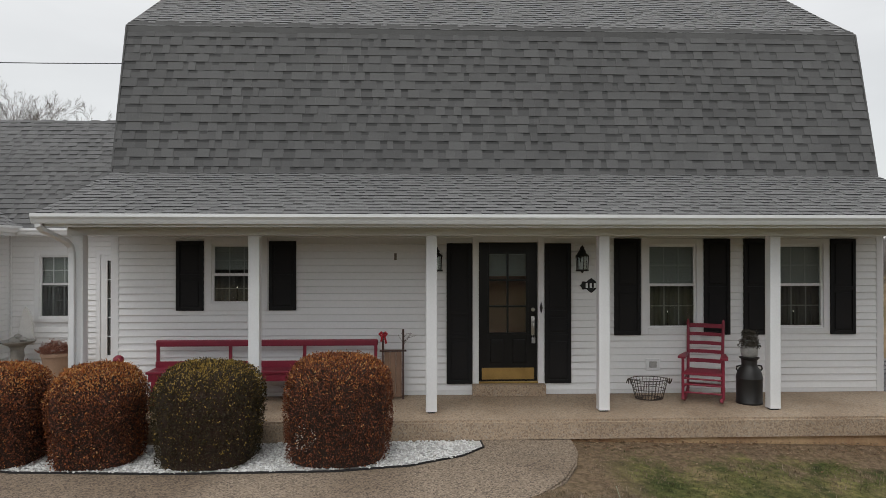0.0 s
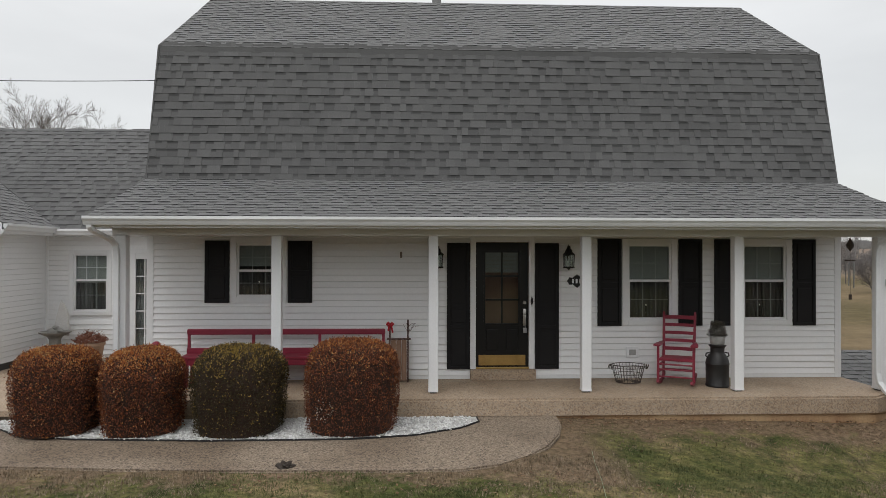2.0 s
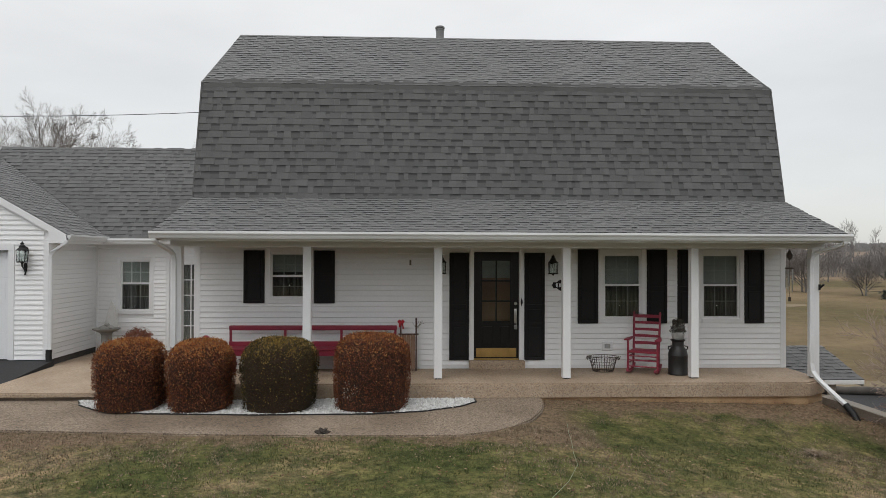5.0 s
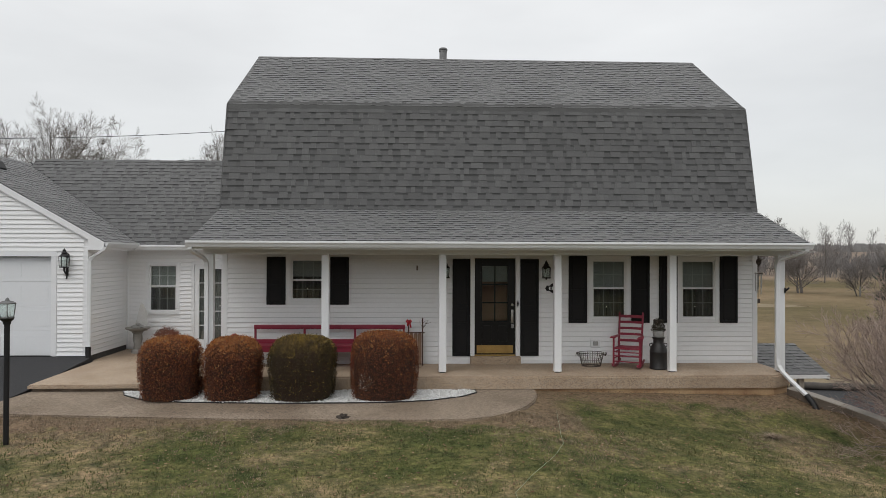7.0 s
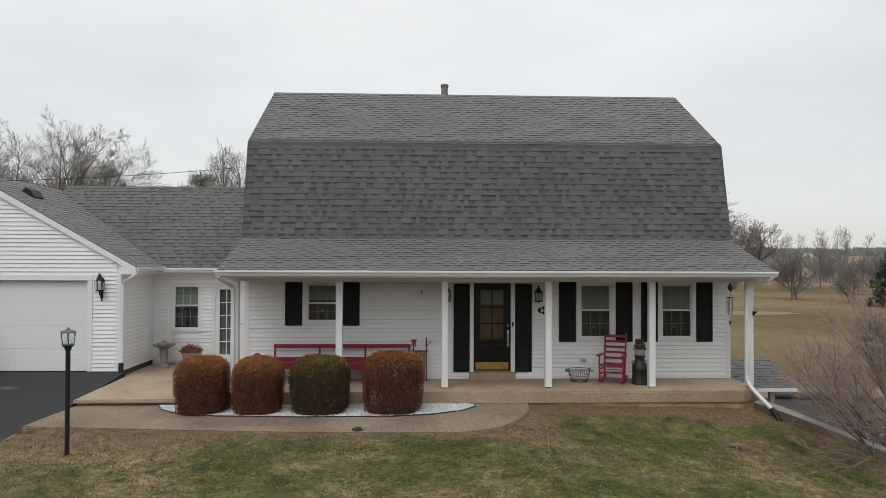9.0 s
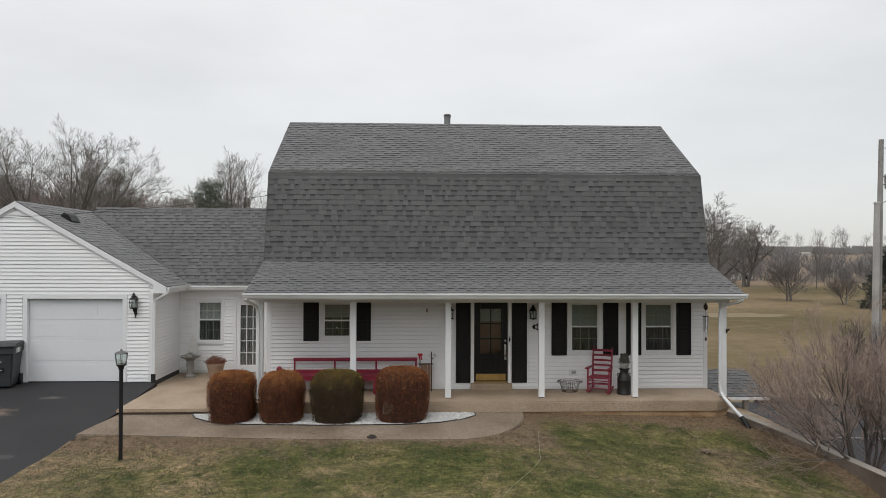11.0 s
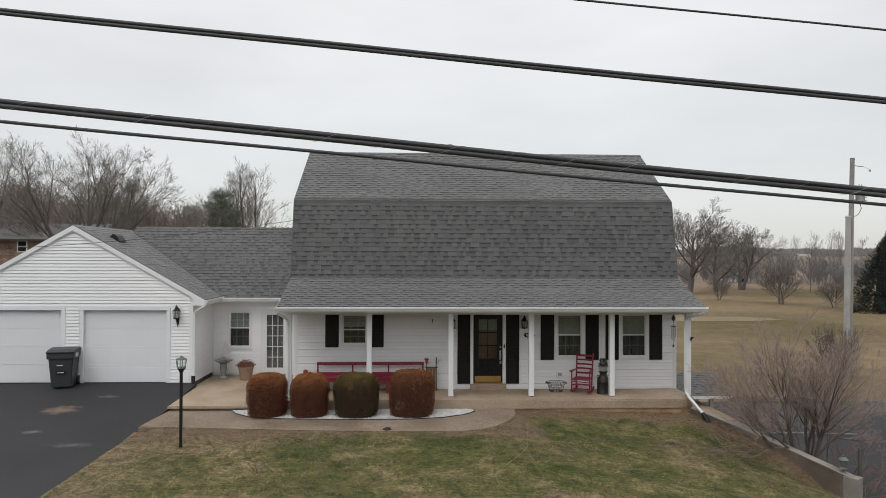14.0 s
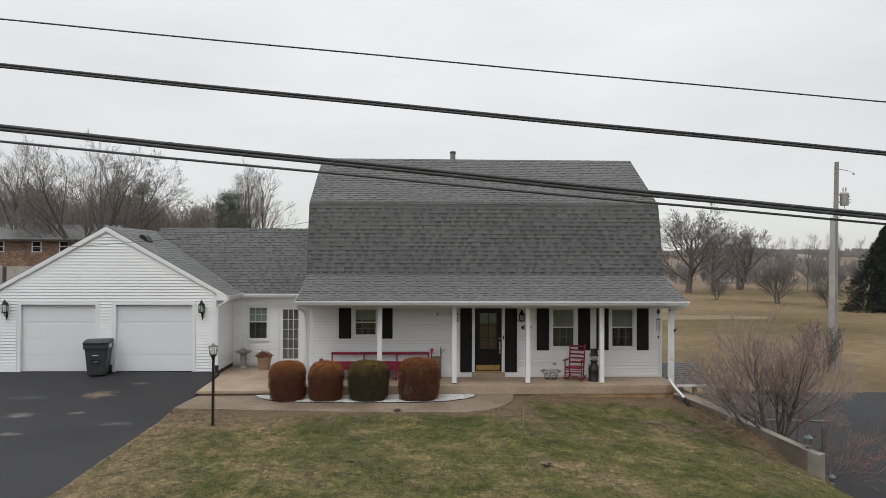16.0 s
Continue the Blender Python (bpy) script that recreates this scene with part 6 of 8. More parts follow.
# ---- clipped shrubs, gravel bed ----
def leaf_mat(name, tones, rough=0.6):
    """Leaves whose tone goes at random from leaf to leaf."""
    m = bpy.data.materials.new(name)
    m.use_nodes = True
    n, l = m.node_tree.nodes, m.node_tree.links
    b = n["Principled BSDF"]
    g = n.new("ShaderNodeNewGeometry")
    l.new(ramp_node(n, l, g.outputs["Random Per Island"], [(i / (len(tones) - 1), t) for i, t in enumerate(tones)]), b.inputs["Base Color"])
    b.inputs["Roughness"].default_value, b.inputs["Specular IOR Level"].default_value = rough, 0.3
    return m


M_RUST = leaf_mat("rust winter leaves", [(0.055, 0.018, 0.010), (0.092, 0.026, 0.012), (0.130, 0.036, 0.015), (0.165, 0.049, 0.018), (0.20, 0.072, 0.027)])
M_ORANGE = leaf_mat("orange leaf tips", [(0.22, 0.062, 0.016), (0.32, 0.10, 0.022), (0.42, 0.17, 0.04), (0.42, 0.27, 0.12)])
M_OLIVE = leaf_mat("olive winter leaves", [(0.022, 0.017, 0.008), (0.034, 0.026, 0.010), (0.046, 0.034, 0.012), (0.07, 0.041, 0.014)])
M_YELLOW = leaf_mat("yellow-green leaf tips", [(0.16, 0.11, 0.018), (0.26, 0.17, 0.028), (0.36, 0.24, 0.07)])
# hull colour carries the shade deep among the twigs
M_CORE = mat("twig core with inner shade painted in", (0.042, 0.020, 0.012), 0.95, (0.024, 0.013, 0.008), 12, 70, 0.5, 0.8, 0.4, dist=0.03)
M_BARK = mat("grey-brown bark", (0.165, 0.147, 0.135), 0.95, (0.12, 0.105, 0.096), 3, 30, 0.5, 0.4, 0.2)


def clipped_shrub(at, rx, ry, top, main, tips, label, seed, tip_part=0.25, pale=None):
    """A clipped round-shouldered shrub: stems, a core coloured dark for inner shade and a close skin of small upright
    leaves.
    """
    t = thing("clipped_shrub", label, "shrub", at, "clipped shrubs along the walk")
    rnd = random.Random(seed)
    bm = bmesh.new()
    for k in range(7):
        a = k * 0.9
        tube(bm, [(0.06 * math.cos(a), 0.06 * math.sin(a), -0.05), (0.12 * math.cos(a), 0.12 * math.sin(a), 0.15), (0.3 * math.cos(a), 0.3 * math.sin(a), 0.6)], [0.02, 0.016, 0.008], 6)
    part("stem", bm, M_BARK, t)

    def skin(u, v):
        """u round, v from the foot (0) over the shoulder to the crown (1)."""
        if v < 0.5:
            z = 0.02 + (top - 0.42) * v / 0.5
            r = 0.91 + 0.09 * math.sin(math.pi / 2 * min(1, v / 0.5 * 0.9 + 0.1))
        else:
            a = (v - 0.5) / 0.5 * math.pi / 2
            z = top - 0.40 + 0.40 * math.sin(a)
            r = math.cos(a) ** 0.58 if a < 1.56 else 0.0
        w = 1 + 0.07 * noise.noise((math.cos(u) * 1.6 + seed, math.sin(u) * 1.6, z * 2.2)) + 0.02 * noise.noise((math.cos(u) * 6 + seed, math.sin(u) * 6, z * 7))
        sq = (abs(math.cos(u)) ** 2.6 + abs(math.sin(u)) ** 2.6) ** (-1 / 2.6)
        return Vector((rx * r * w * sq * math.cos(u) * 0.97, ry * r * w * sq * math.sin(u) * 0.97, z * (0.97 + 0.05 * w - 0.02)))

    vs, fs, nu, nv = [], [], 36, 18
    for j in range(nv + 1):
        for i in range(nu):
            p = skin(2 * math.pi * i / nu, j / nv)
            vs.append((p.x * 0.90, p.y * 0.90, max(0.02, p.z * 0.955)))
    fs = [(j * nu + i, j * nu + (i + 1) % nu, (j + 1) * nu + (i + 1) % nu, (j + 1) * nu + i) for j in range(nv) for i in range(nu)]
    raw("core", vs, fs, M_CORE, t, label="twiggy interior coloured dark for inner shade")
    sets = {"foliage": ([], [], main), "new_growth": ([], [], tips)}
    if pale:
        sets["bare_patch"] = ([], [], pale)
    for i in range(36000):
        u, v = rnd.random() * 2 * math.pi, rnd.random() ** 0.92
        p = skin(u, v)
        q = skin(u, min(1, v + 0.03)) - skin(u, max(0, v - 0.03))
        side = skin(u + 0.05, v) - skin(u - 0.05, v)
        out = side.cross(q)
        out = out.normalized() if out.length > 1e-9 else Vector((0, 0, 1))
        pit = noise.noise((p.x * 9 + seed, p.y * 9, p.z * 9))
        if pit < -0.25 and rnd.random() < 0.4:
            continue
        depth = rnd.random() ** 1.6 * 0.12
        p = p - out * depth + out * (0.025 if rnd.random() < 0.06 else 0)
        d = (out * rnd.uniform(-0.1, 0.7) + Vector((0, 0, rnd.uniform(0.1, 1.2))) + Vector((rnd.uniform(-0.8, 0.8), rnd.uniform(-0.8, 0.8), rnd.uniform(-0.4, 0.4)))).normalized()
        e = d.cross(out * 1.5 + Vector((rnd.uniform(-1, 1), rnd.uniform(-1, 1), rnd.uniform(-1, 1)))).normalized()
        ln, wd = rnd.uniform(0.017, 0.034), rnd.uniform(0.0045, 0.0088)
        upness = max(0.0, out.z)
        clump = noise.noise((p.x * 5 + seed * 3, p.y * 5, p.z * 5))
        tip = depth < 0.05 and rnd.random() < tip_part * (0.35 + 2.4 * upness) * (0.7 + 1.3 * max(0, clump))
        name = "new_growth" if tip else "foliage"
        if pale and (p - Vector((-rx * 0.5, -ry * 0.85, 0.34))).length < 0.15 and rnd.random() < 0.24:
            name = "bare_patch"
        V, F, _ = sets[name]
        k = len(V)
        V += [tuple(p), tuple(p + d * ln * 0.5 + e * wd), tuple(p + d * ln), tuple(p + d * ln * 0.5 - e * wd)]
        F.append((k, k + 1, k + 2, k + 3))
    for name, (V, F, m) in sets.items():
        raw(name, V, F, m, t, kind="stuff" if name == "bare_patch" else "")
    return t


M_PALE = leaf_mat("pale dead twigs", [(0.35, 0.32, 0.28), (0.5, 0.47, 0.42)])
SY = -2.17
clipped_shrub((-5.58, SY + 0.04, -0.245), 0.53, 0.56, 1.07, M_RUST, M_ORANGE, "rust-red clipped evergreen shrub with orange crown", 1, 0.30)
clipped_shrub((-4.48, SY, -0.245), 0.505, 0.56, 1.07, M_RUST, M_ORANGE, "rust-red clipped evergreen shrub with orange tips", 2, 0.36)
clipped_shrub((-3.26, SY - 0.02, -0.245), 0.61, 0.60, 1.09, M_OLIVE, M_YELLOW, "dark olive clipped evergreen shrub with yellow tips", 3, 0.22)
clipped_shrub((-1.81, SY, -0.245), 0.615, 0.59, 1.16, M_RUST, M_ORANGE, "large rust-brown clipped shrub with a pale bare patch", 4, 0.20, M_PALE)

bed = [(-6.62, -1.62), (-6.45, -1.98), (-6.0, -2.37), (-5.2, -2.60), (-3.5, -2.72), (-1.8, -2.70), (-1.0, -2.54), (-0.40, -2.20), (-0.12, -1.86), (-0.13, -1.60)]
bm = bmesh.new()
prism(bm, bed, "z", -0.40, -0.238)
tagged(part("gravel_bed", bm, mat("white marble chips", (0.55, 0.55, 0.54), 0.8, (0.42, 0.42, 0.40), 6, 45, 0.5, 0.6, 0.3, dist=0.02)), "white marble chip bed round the shrubs", "gravel bed", kind="structure")
bm = bmesh.new()
tube(bm, [(x, y, -0.238) for x, y in bed], 0.013, 6)
tagged(part("edging", bm, M_BLACK), "black rubber edging round the gravel bed", "edging", kind="structure")


def inside(poly, x, y):
    c, j = False, len(poly) - 1
    for i in range(len(poly)):
        (xi, yi), (xj, yj) = poly[i], poly[j]
        if (yi > y) != (yj > y) and x < (xj - xi) * (y - yi) / (yj - yi) + xi:
            c = not c
        j = i
    return c


rnd = random.Random(21)
vs, fs = [], []
while len(vs) < 6 * 5200:
    x, y = rnd.uniform(-6.6, -0.2), rnd.uniform(-2.82, -1.6)
    if not inside(bed, x, y):
        if rnd.random() > 0.04 or not inside(bed, x * 0.97 - 0.1, y * 0.97 - 0.06):
            continue
    s = rnd.uniform(0.009, 0.022)
    k = len(vs)
    for d in ((1, 0, 0), (0, 1, 0), (-1, 0, 0), (0, -1, 0), (0, 0, 0.8), (0, 0, -0.8)):
        vs.append((x + d[0] * s * rnd.uniform(0.6, 1.3), y + d[1] * s * rnd.uniform(0.6, 1.3), -0.232 + s * d[2] * rnd.uniform(0.7, 1.2) + 0.004))
    fs += [(k + i, k + (i + 1) % 4, k + 4) for i in range(4)] + [(k + (i + 1) % 4, k + i, k + 5) for i in range(4)]
M_CHIP = leaf_mat("white marble chip", [(0.36, 0.36, 0.35), (0.62, 0.62, 0.61), (0.72, 0.72, 0.71), (0.5, 0.49, 0.46)])
tagged(raw("gravel", vs, fs, M_CHIP, kind="stuff"), "loose white marble chips", "gravel")

# ---- grass blades and dead leaves ----
def grass_mat(name, tones):
    """Blades whose tone follows clumps a hand wide, with a little chance from blade to blade."""
    m = leaf_mat(name, tones, 0.7)
    n, l = m.node_tree.nodes, m.node_tree.links
    g = n.new("ShaderNodeNewGeometry")
    mr = n.new("ShaderNodeMapRange")
    mr.inputs["From Min"].default_value, mr.inputs["From Max"].default_value = 0.34, 0.66
    l.new(noise_node(n, l, g.outputs["Position"], 10.0, 4, 0.7), mr.inputs["Value"])
    f = n.new("ShaderNodeMix")
    f.inputs["Factor"].default_value = 0.25
    l.new(mr.outputs[0], f.inputs["A"])
    l.new(g.outputs["Random Per Island"], f.inputs["B"])
    ramp = n["Principled BSDF"].inputs["Base Color"].links[0].from_node
    l.new(f.outputs["Result"], ramp.inputs[0])
    return m


M_GRASS = grass_mat("grass blades", [(0.090, 0.073, 0.044), (0.13, 0.102, 0.063), (0.18, 0.136, 0.091), (0.26, 0.20, 0.143), (0.38, 0.302, 0.228)])
M_GREEN = grass_mat("green grass blades", [(0.050, 0.064, 0.019), (0.072, 0.087, 0.027), (0.112, 0.117, 0.043), (0.22, 0.186, 0.11)])
walkp = walk_outline + [(-5.2, -1.5)]
sets = [([], []), ([], [])]
for i in range(380000):
    y = -3.2 - 13.5 * rnd.random() ** 1.15 if rnd.random() < 0.85 else rnd.uniform(-5.0, -1.6)
    x = rnd.uniform(-8.4, 10)
    if x < drive_right(y) - 0.02 or (x < 1.1 and y > -4.0 and inside(walkp, x, y)) or (y > -3.3 and x < 0.95):
        continue
    if x > wall_line(y) - 0.18 and y > -5.0:
        continue
    if wall_line(y) - x < 1.5 * rnd.random() ** 0.5 and y > -6.5 and rnd.random() < 0.9:
        continue
    patch_ = noise.noise((x * 0.4, y * 0.4, 0.3)) + 0.55 * noise.noise((x * 1.3, y * 1.3, 4.0)) - 0.5 * smooth(-5.5, -8.2, x) - 0.35 * smooth(-5.2, -4.0, y) * smooth(2, -1, x)
    bare = y > -2.1 and rnd.random() < 0.7
    if bare or (noise.noise((x * 2.3, y * 2.3, 7.0)) < -0.22 and rnd.random() < 0.75):
        continue
    z = ground_z(x, y) + 0.02 * noise.noise((x * 1.3, y * 1.3, 0)) - 0.004
    h, w, a, ln = rnd.uniform(0.012, 0.034) * (1.0 + 1.2 * max(0, noise.noise((x * 4, y * 4, 9)))), rnd.uniform(0.003, 0.007), rnd.random() * 6.283, rnd.uniform(0.0, 0.035)
    V, F = sets[1 if patch_ + 0.5 * noise.noise((x * 3.5, y * 3.5, 2.0)) + rnd.uniform(-0.15, 0.15) > -0.14 else 0]
    k = len(V)
    V += [(x - w * math.cos(a), y - w * math.sin(a), z), (x + w * math.cos(a), y + w * math.sin(a), z), (x + ln * math.sin(a), y - ln * math.cos(a), z + h)]
    F.append((k, k + 1, k + 2))
tagged(raw("grass", *sets[0], M_GRASS, kind="stuff"), "short straw-brown winter grass blades", "grass")
tagged(raw("grass", *sets[1], M_GREEN, kind="stuff"), "short dull green grass blades", "grass")
M_LITTER = leaf_mat("dead leaves", [(0.07, 0.035, 0.02), (0.13, 0.07, 0.035), (0.2, 0.125, 0.07), (0.28, 0.2, 0.13)])
vs, fs = [], []
for i in range(2600):
    if i % 3 == 0:
        x, y = rnd.uniform(1.0, 6.1), -1.45 - abs(rnd.gauss(0, 0.3))
    elif i % 3 == 1:
        y = rnd.uniform(-5.0, -1.7)
        x = wall_line(y) - 0.2 - abs(rnd.gauss(0, 0.45))
    else:
        x, y = rnd.uniform(-8, 8), rnd.uniform(-12, -4.1)
        if rnd.random() < 0.7:
            continue
    z, a, s = ground_z(x, y) + 0.022, rnd.random() * 6.283, rnd.uniform(0.012, 0.03)
    k = len(vs)
    vs += [(x + s * math.cos(a), y + s * math.sin(a), z + rnd.uniform(0, 0.015)), (x - 0.5 * s * math.sin(a), y + 0.5 * s * math.cos(a), z + 0.008), (x - s * math.cos(a), y - s * math.sin(a), z + rnd.uniform(0, 0.015)), (x + 0.5 * s * math.sin(a), y - 0.5 * s * math.cos(a), z)]
    fs.append((k, k + 1, k + 2, k + 3))
for i in range(15000):
    x, y = rnd.uniform(-8.6, 9.5), rnd.uniform(-16.5, -4.0)
    if x < drive_right(y) + 0.05 or (x > wall_line(y) - 0.25 and y > -5.0) or noise.noise((x * 1.1, y * 1.1, 12.0)) < rnd.uniform(-0.6, 0.35):
        continue
    z, a, s = ground_z(x, y) + 0.024, rnd.random() * 6.283, rnd.uniform(0.010, 0.032)
    k = len(vs)
    vs += [(x + s * math.cos(a), y + s * math.sin(a), z + rnd.uniform(0, 0.02)), (x - 0.45 * s * math.sin(a), y + 0.45 * s * math.cos(a), z + 0.008), (x - s * math.cos(a), y - s * math.sin(a), z + rnd.uniform(0, 0.02)), (x + 0.45 * s * math.sin(a), y - 0.45 * s * math.cos(a), z)]
    fs.append((k, k + 1, k + 2, k + 3))
tagged(raw("leaf_litter", vs, fs, M_LITTER, kind="stuff"), "scattered dead brown leaves", "leaves")
clump = thing("soil_clump", "small dark clump of soil on the walk's edge", "clump", (-2.38, -3.77, -0.247))
bm = bmesh.new()
bmesh.ops.create_icosphere(bm, subdivisions=3, radius=1.0)
for v in bm.verts:
    f = 1 + 0.5 * noise.noise(v.co * 2.3)
    f *= 1 + 0.35 * noise.noise(v.co * 7)
    v.co = Vector((v.co.x * 0.09 * f, v.co.y * 0.06 * f, max(-0.002, v.co.z * 0.06 * f)))
part("soil", bm, mat("dark soil", (0.06, 0.047, 0.037), 0.95, (0.03, 0.024, 0.02), 14, 60, 0.5, 0.8, 0.4, dist=0.02), clump)


cord = thing("garden_cord", "thin pale green cord lying loose on the lawn", "cord")
bm = bmesh.new()
cpts = [(1.11, -3.1), (1.02, -3.6), (0.95, -4.08), (0.86, -4.6), (0.80, -5.07), (0.55, -5.7), (0.15, -6.4), (-0.15, -7.0), (-0.12, -7.5), (0.12, -7.95), (0.4, -8.03), (0.7, -7.96), (0.82, -8.05)]
tube(bm, [(x, y, ground_z(x, y) + 0.03 + 0.012 * math.sin(x * 9 + y * 5)) for x, y in cpts], 0.0026, 6)
part("line", bm, mat("pale green plastic cord", (0.24, 0.29, 0.19), 0.5, (0.17, 0.21, 0.13), 5, 40), cord, smooth=True)


def grass_tuft(at, r, h, label, seed):
    """A coarse clump of arching blades."""
    rnd = random.Random(seed)
    t = thing("grass_tuft", label, "grass tuft", (at[0], at[1], ground_z(*at)), "coarse tufts in the lawn")
    V, F = [], []
    for i in range(170):
        a, q = rnd.random() * 6.283, rnd.random()
        o = Vector((math.cos(a), math.sin(a), 0))
        b = o * r * 0.3 * rnd.random()
        m_ = b + o * r * 0.5 * q + Vector((0, 0, h * rnd.uniform(0.5, 0.8)))
        e = b + o * r * (0.4 + 0.8 * q) + Vector((0, 0, h * rnd.uniform(0.5, 1.0)))
        s = Vector((-math.sin(a), math.cos(a), 0)) * 0.005
        k = len(V)
        V += [tuple(b - s), tuple(b + s), tuple(m_ + s), tuple(m_ - s), tuple(e)]
        F += [(k, k + 1, k + 2, k + 3), (k + 3, k + 2, k + 4)]
    raw("tuft", V, F, M_GRASS, t)


for k, (x, y, r, h) in enumerate(((0.82, -8.07, 0.15, 0.09), (4.57, -3.5, 0.2, 0.08))):
    grass_tuft((x, y), r, h, "coarse straw-grey grass tuft in the lawn", 2 * k + 1)


# ---- bare trees ----
def add_limb(V, F, pts, rad, sides):
    """A tapering branch along points, as a ring of corners at each."""
    rings = []
    up = None
    for i, p in enumerate(pts):
        d = (pts[min(i + 1, len(pts) - 1)] - pts[max(i - 1, 0)])
        d = d.normalized() if d.length > 1e-9 else Vector((0, 0, 1))
        up = d.orthogonal().normalized() if up is None else (up - d * up.dot(d)).normalized()
        s = d.cross(up)
        k = len(V)
        for j in range(sides):
            a = 2 * math.pi * j / sides
            q = p + (up * math.cos(a) + s * math.sin(a)) * rad[i]
            V.append((q.x, q.y, q.z))
        rings.append(k)
    for r0, r1 in zip(rings, rings[1:]):
        for j in range(sides):
            F.append((r0 + j, r0 + (j + 1) % sides, r1 + (j + 1) % sides, r1 + j))


def bare_tree(seed, length, trunk, kids, angle, ratio, twig, stems=1, lean=0.05, foot=0.0, first=0.2, lift=0.04, wob=0.05, droop=0.0, vase=0.5):
    """Meshes of a leafless tree: the trunk with its limbs, and the fine branches. kids, angle and ratio go level by level: how many branches
    leave a branch, how far they turn off it, and how long they are beside it. vase: how much shorter the upper limbs are."""
    rnd = random.Random(seed)
    tv, tf, bv, bf = [], [], [], []
    levels = len(kids)

    def grow(p, d, size, r, level):
        n = 6 if level == 0 else (4 if level == 1 else (3 if level < levels else 2))
        pts, q, dd = [p.copy()], p.copy(), d.copy()
        for i in range(n):
            up = lift if level else 0.0
            dd = (dd + Vector((rnd.gauss(0, wob), rnd.gauss(0, wob), rnd.gauss(0, wob) + up - droop * (level >= 3)))).normalized()
            q = q + dd * (size / n)
            pts.append(q.copy())
        rad = [max(twig, r * (1 - 0.78 * i / n)) for i in range(n + 1)]
        if level <= 1:
            add_limb(tv, tf, pts, rad, 8 if level == 0 else 5)
        else:
            add_limb(bv, bf, pts, rad, 4 if level == 2 and levels > 3 else 3)
        if level >= levels:
            return
        low = first if level == 0 else 0.18
        turn_ = rnd.random() * 6.283
        for c in range(kids[level]):
            f = min(0.985, low + (1 - low) * (c + rnd.random() * 0.9) / kids[level])
            i = min(int(f * n), n - 1)
            at = pts[i].lerp(pts[i + 1], f * n - i)
            along = (pts[i + 1] - pts[i]).normalized()
            turn_ += 2.4 + rnd.uniform(-0.5, 0.5)
            side = Matrix.Rotation(turn_, 3, along) @ along.orthogonal().normalized()
            a = angle[level] * rnd.uniform(0.7, 1.2) * (1.15 - 0.5 * f if level == 0 else 1.0)
            nd = along * math.cos(a) + side * math.sin(a)
            grow(at, nd, size * ratio[level] * rnd.uniform(0.75, 1.15) * (1 - vase * f if level == 0 else 1.1 - 0.45 * f), rad[i] * rnd.uniform(0.45, 0.65), level + 1)

    for s in range(stems):
        a = 6.283 * s / stems + rnd.uniform(-0.3, 0.3)
        tilt = lean * (rnd.uniform(0.15, 1.0) if stems > 1 else 1.0)
        d = Vector((math.cos(a) * math.sin(tilt), math.sin(a) * math.sin(tilt), math.cos(tilt)))
        b = foot * rnd.random() ** 0.5
        grow(Vector((math.cos(a) * b, math.sin(a) * b * 0.6, -0.25)), d, length * rnd.uniform(0.85, 1.08), trunk * (rnd.uniform(0.6, 1.0) if stems > 1 else 1.0), 0)
    out = []
    for nm, v, f in (("trunk", tv, tf), ("crown", bv, bf)):
        me = bpy.data.meshes.new(nm)
        me.from_pydata(v, [], f)
        out.append(me)
    return out


def plant_tree(meshes, at, scale, turn_z, label, bark, name="tree", category="tree", group="", stem=None):
    t = thing(name, label, category, (at[0], at[1], ground_z(at[0], at[1]) if len(at) < 3 else at[2]), group)
    t.rotation_euler = (0, 0, turn_z)
    t.scale = scale if isinstance(scale, tuple) else (scale, scale, scale)
    for me in meshes:
        if not me.materials:
            me.materials.append(stem or bark if me.name.startswith("trunk") else bark)
        ob = new(me.name.split(".")[0], me)
        ob.parent = t
    return t


M_SHRUB = mat("pinkish grey twigs", (0.34, 0.262, 0.225), 0.9, (0.25, 0.19, 0.162), 2, 20, 0.5, 0.2, 0.15)
M_STEMS = mat("dark grey shrub stems", (0.135, 0.115, 0.105), 0.9, (0.085, 0.072, 0.066), 4, 30, 0.5, 0.3, 0.2)
big = bare_tree(33, 2.55, 0.06, (8, 7, 6, 4), (0.62, 0.55, 0.52, 0.5), (0.60, 0.54, 0.54, 0.6), 0.0027, 13, 0.86, 0.28, 0.30, 0.05, 0.11, vase=0.15)
plant_tree(big, (8.20, -3.10, -1.2), (1.26, 0.72, 1.02), 0.5, "large leafless multi-stem shrub behind the retaining wall", M_SHRUB, "bare_shrub", "shrub", stem=M_STEMS)
low = bare_tree(34, 1.7, 0.02, (6, 5, 4), (0.5, 0.5, 0.5), (0.62, 0.58, 0.6), 0.0026, 8, 1.2, 0.3, 0.15, 0.04, 0.08)
plant_tree(low, (9.0, -2.9, -2.25), (1.7, 1.2, 1.35), 1.4, "low reddish arching bare shrub at the drive's edge", mat("reddish twigs", (0.30, 0.165, 0.145), 0.9, (0.21, 0.115, 0.10), 2, 20, 0.5, 0.2, 0.15), "bare_shrub", "shrub", stem=M_STEMS)

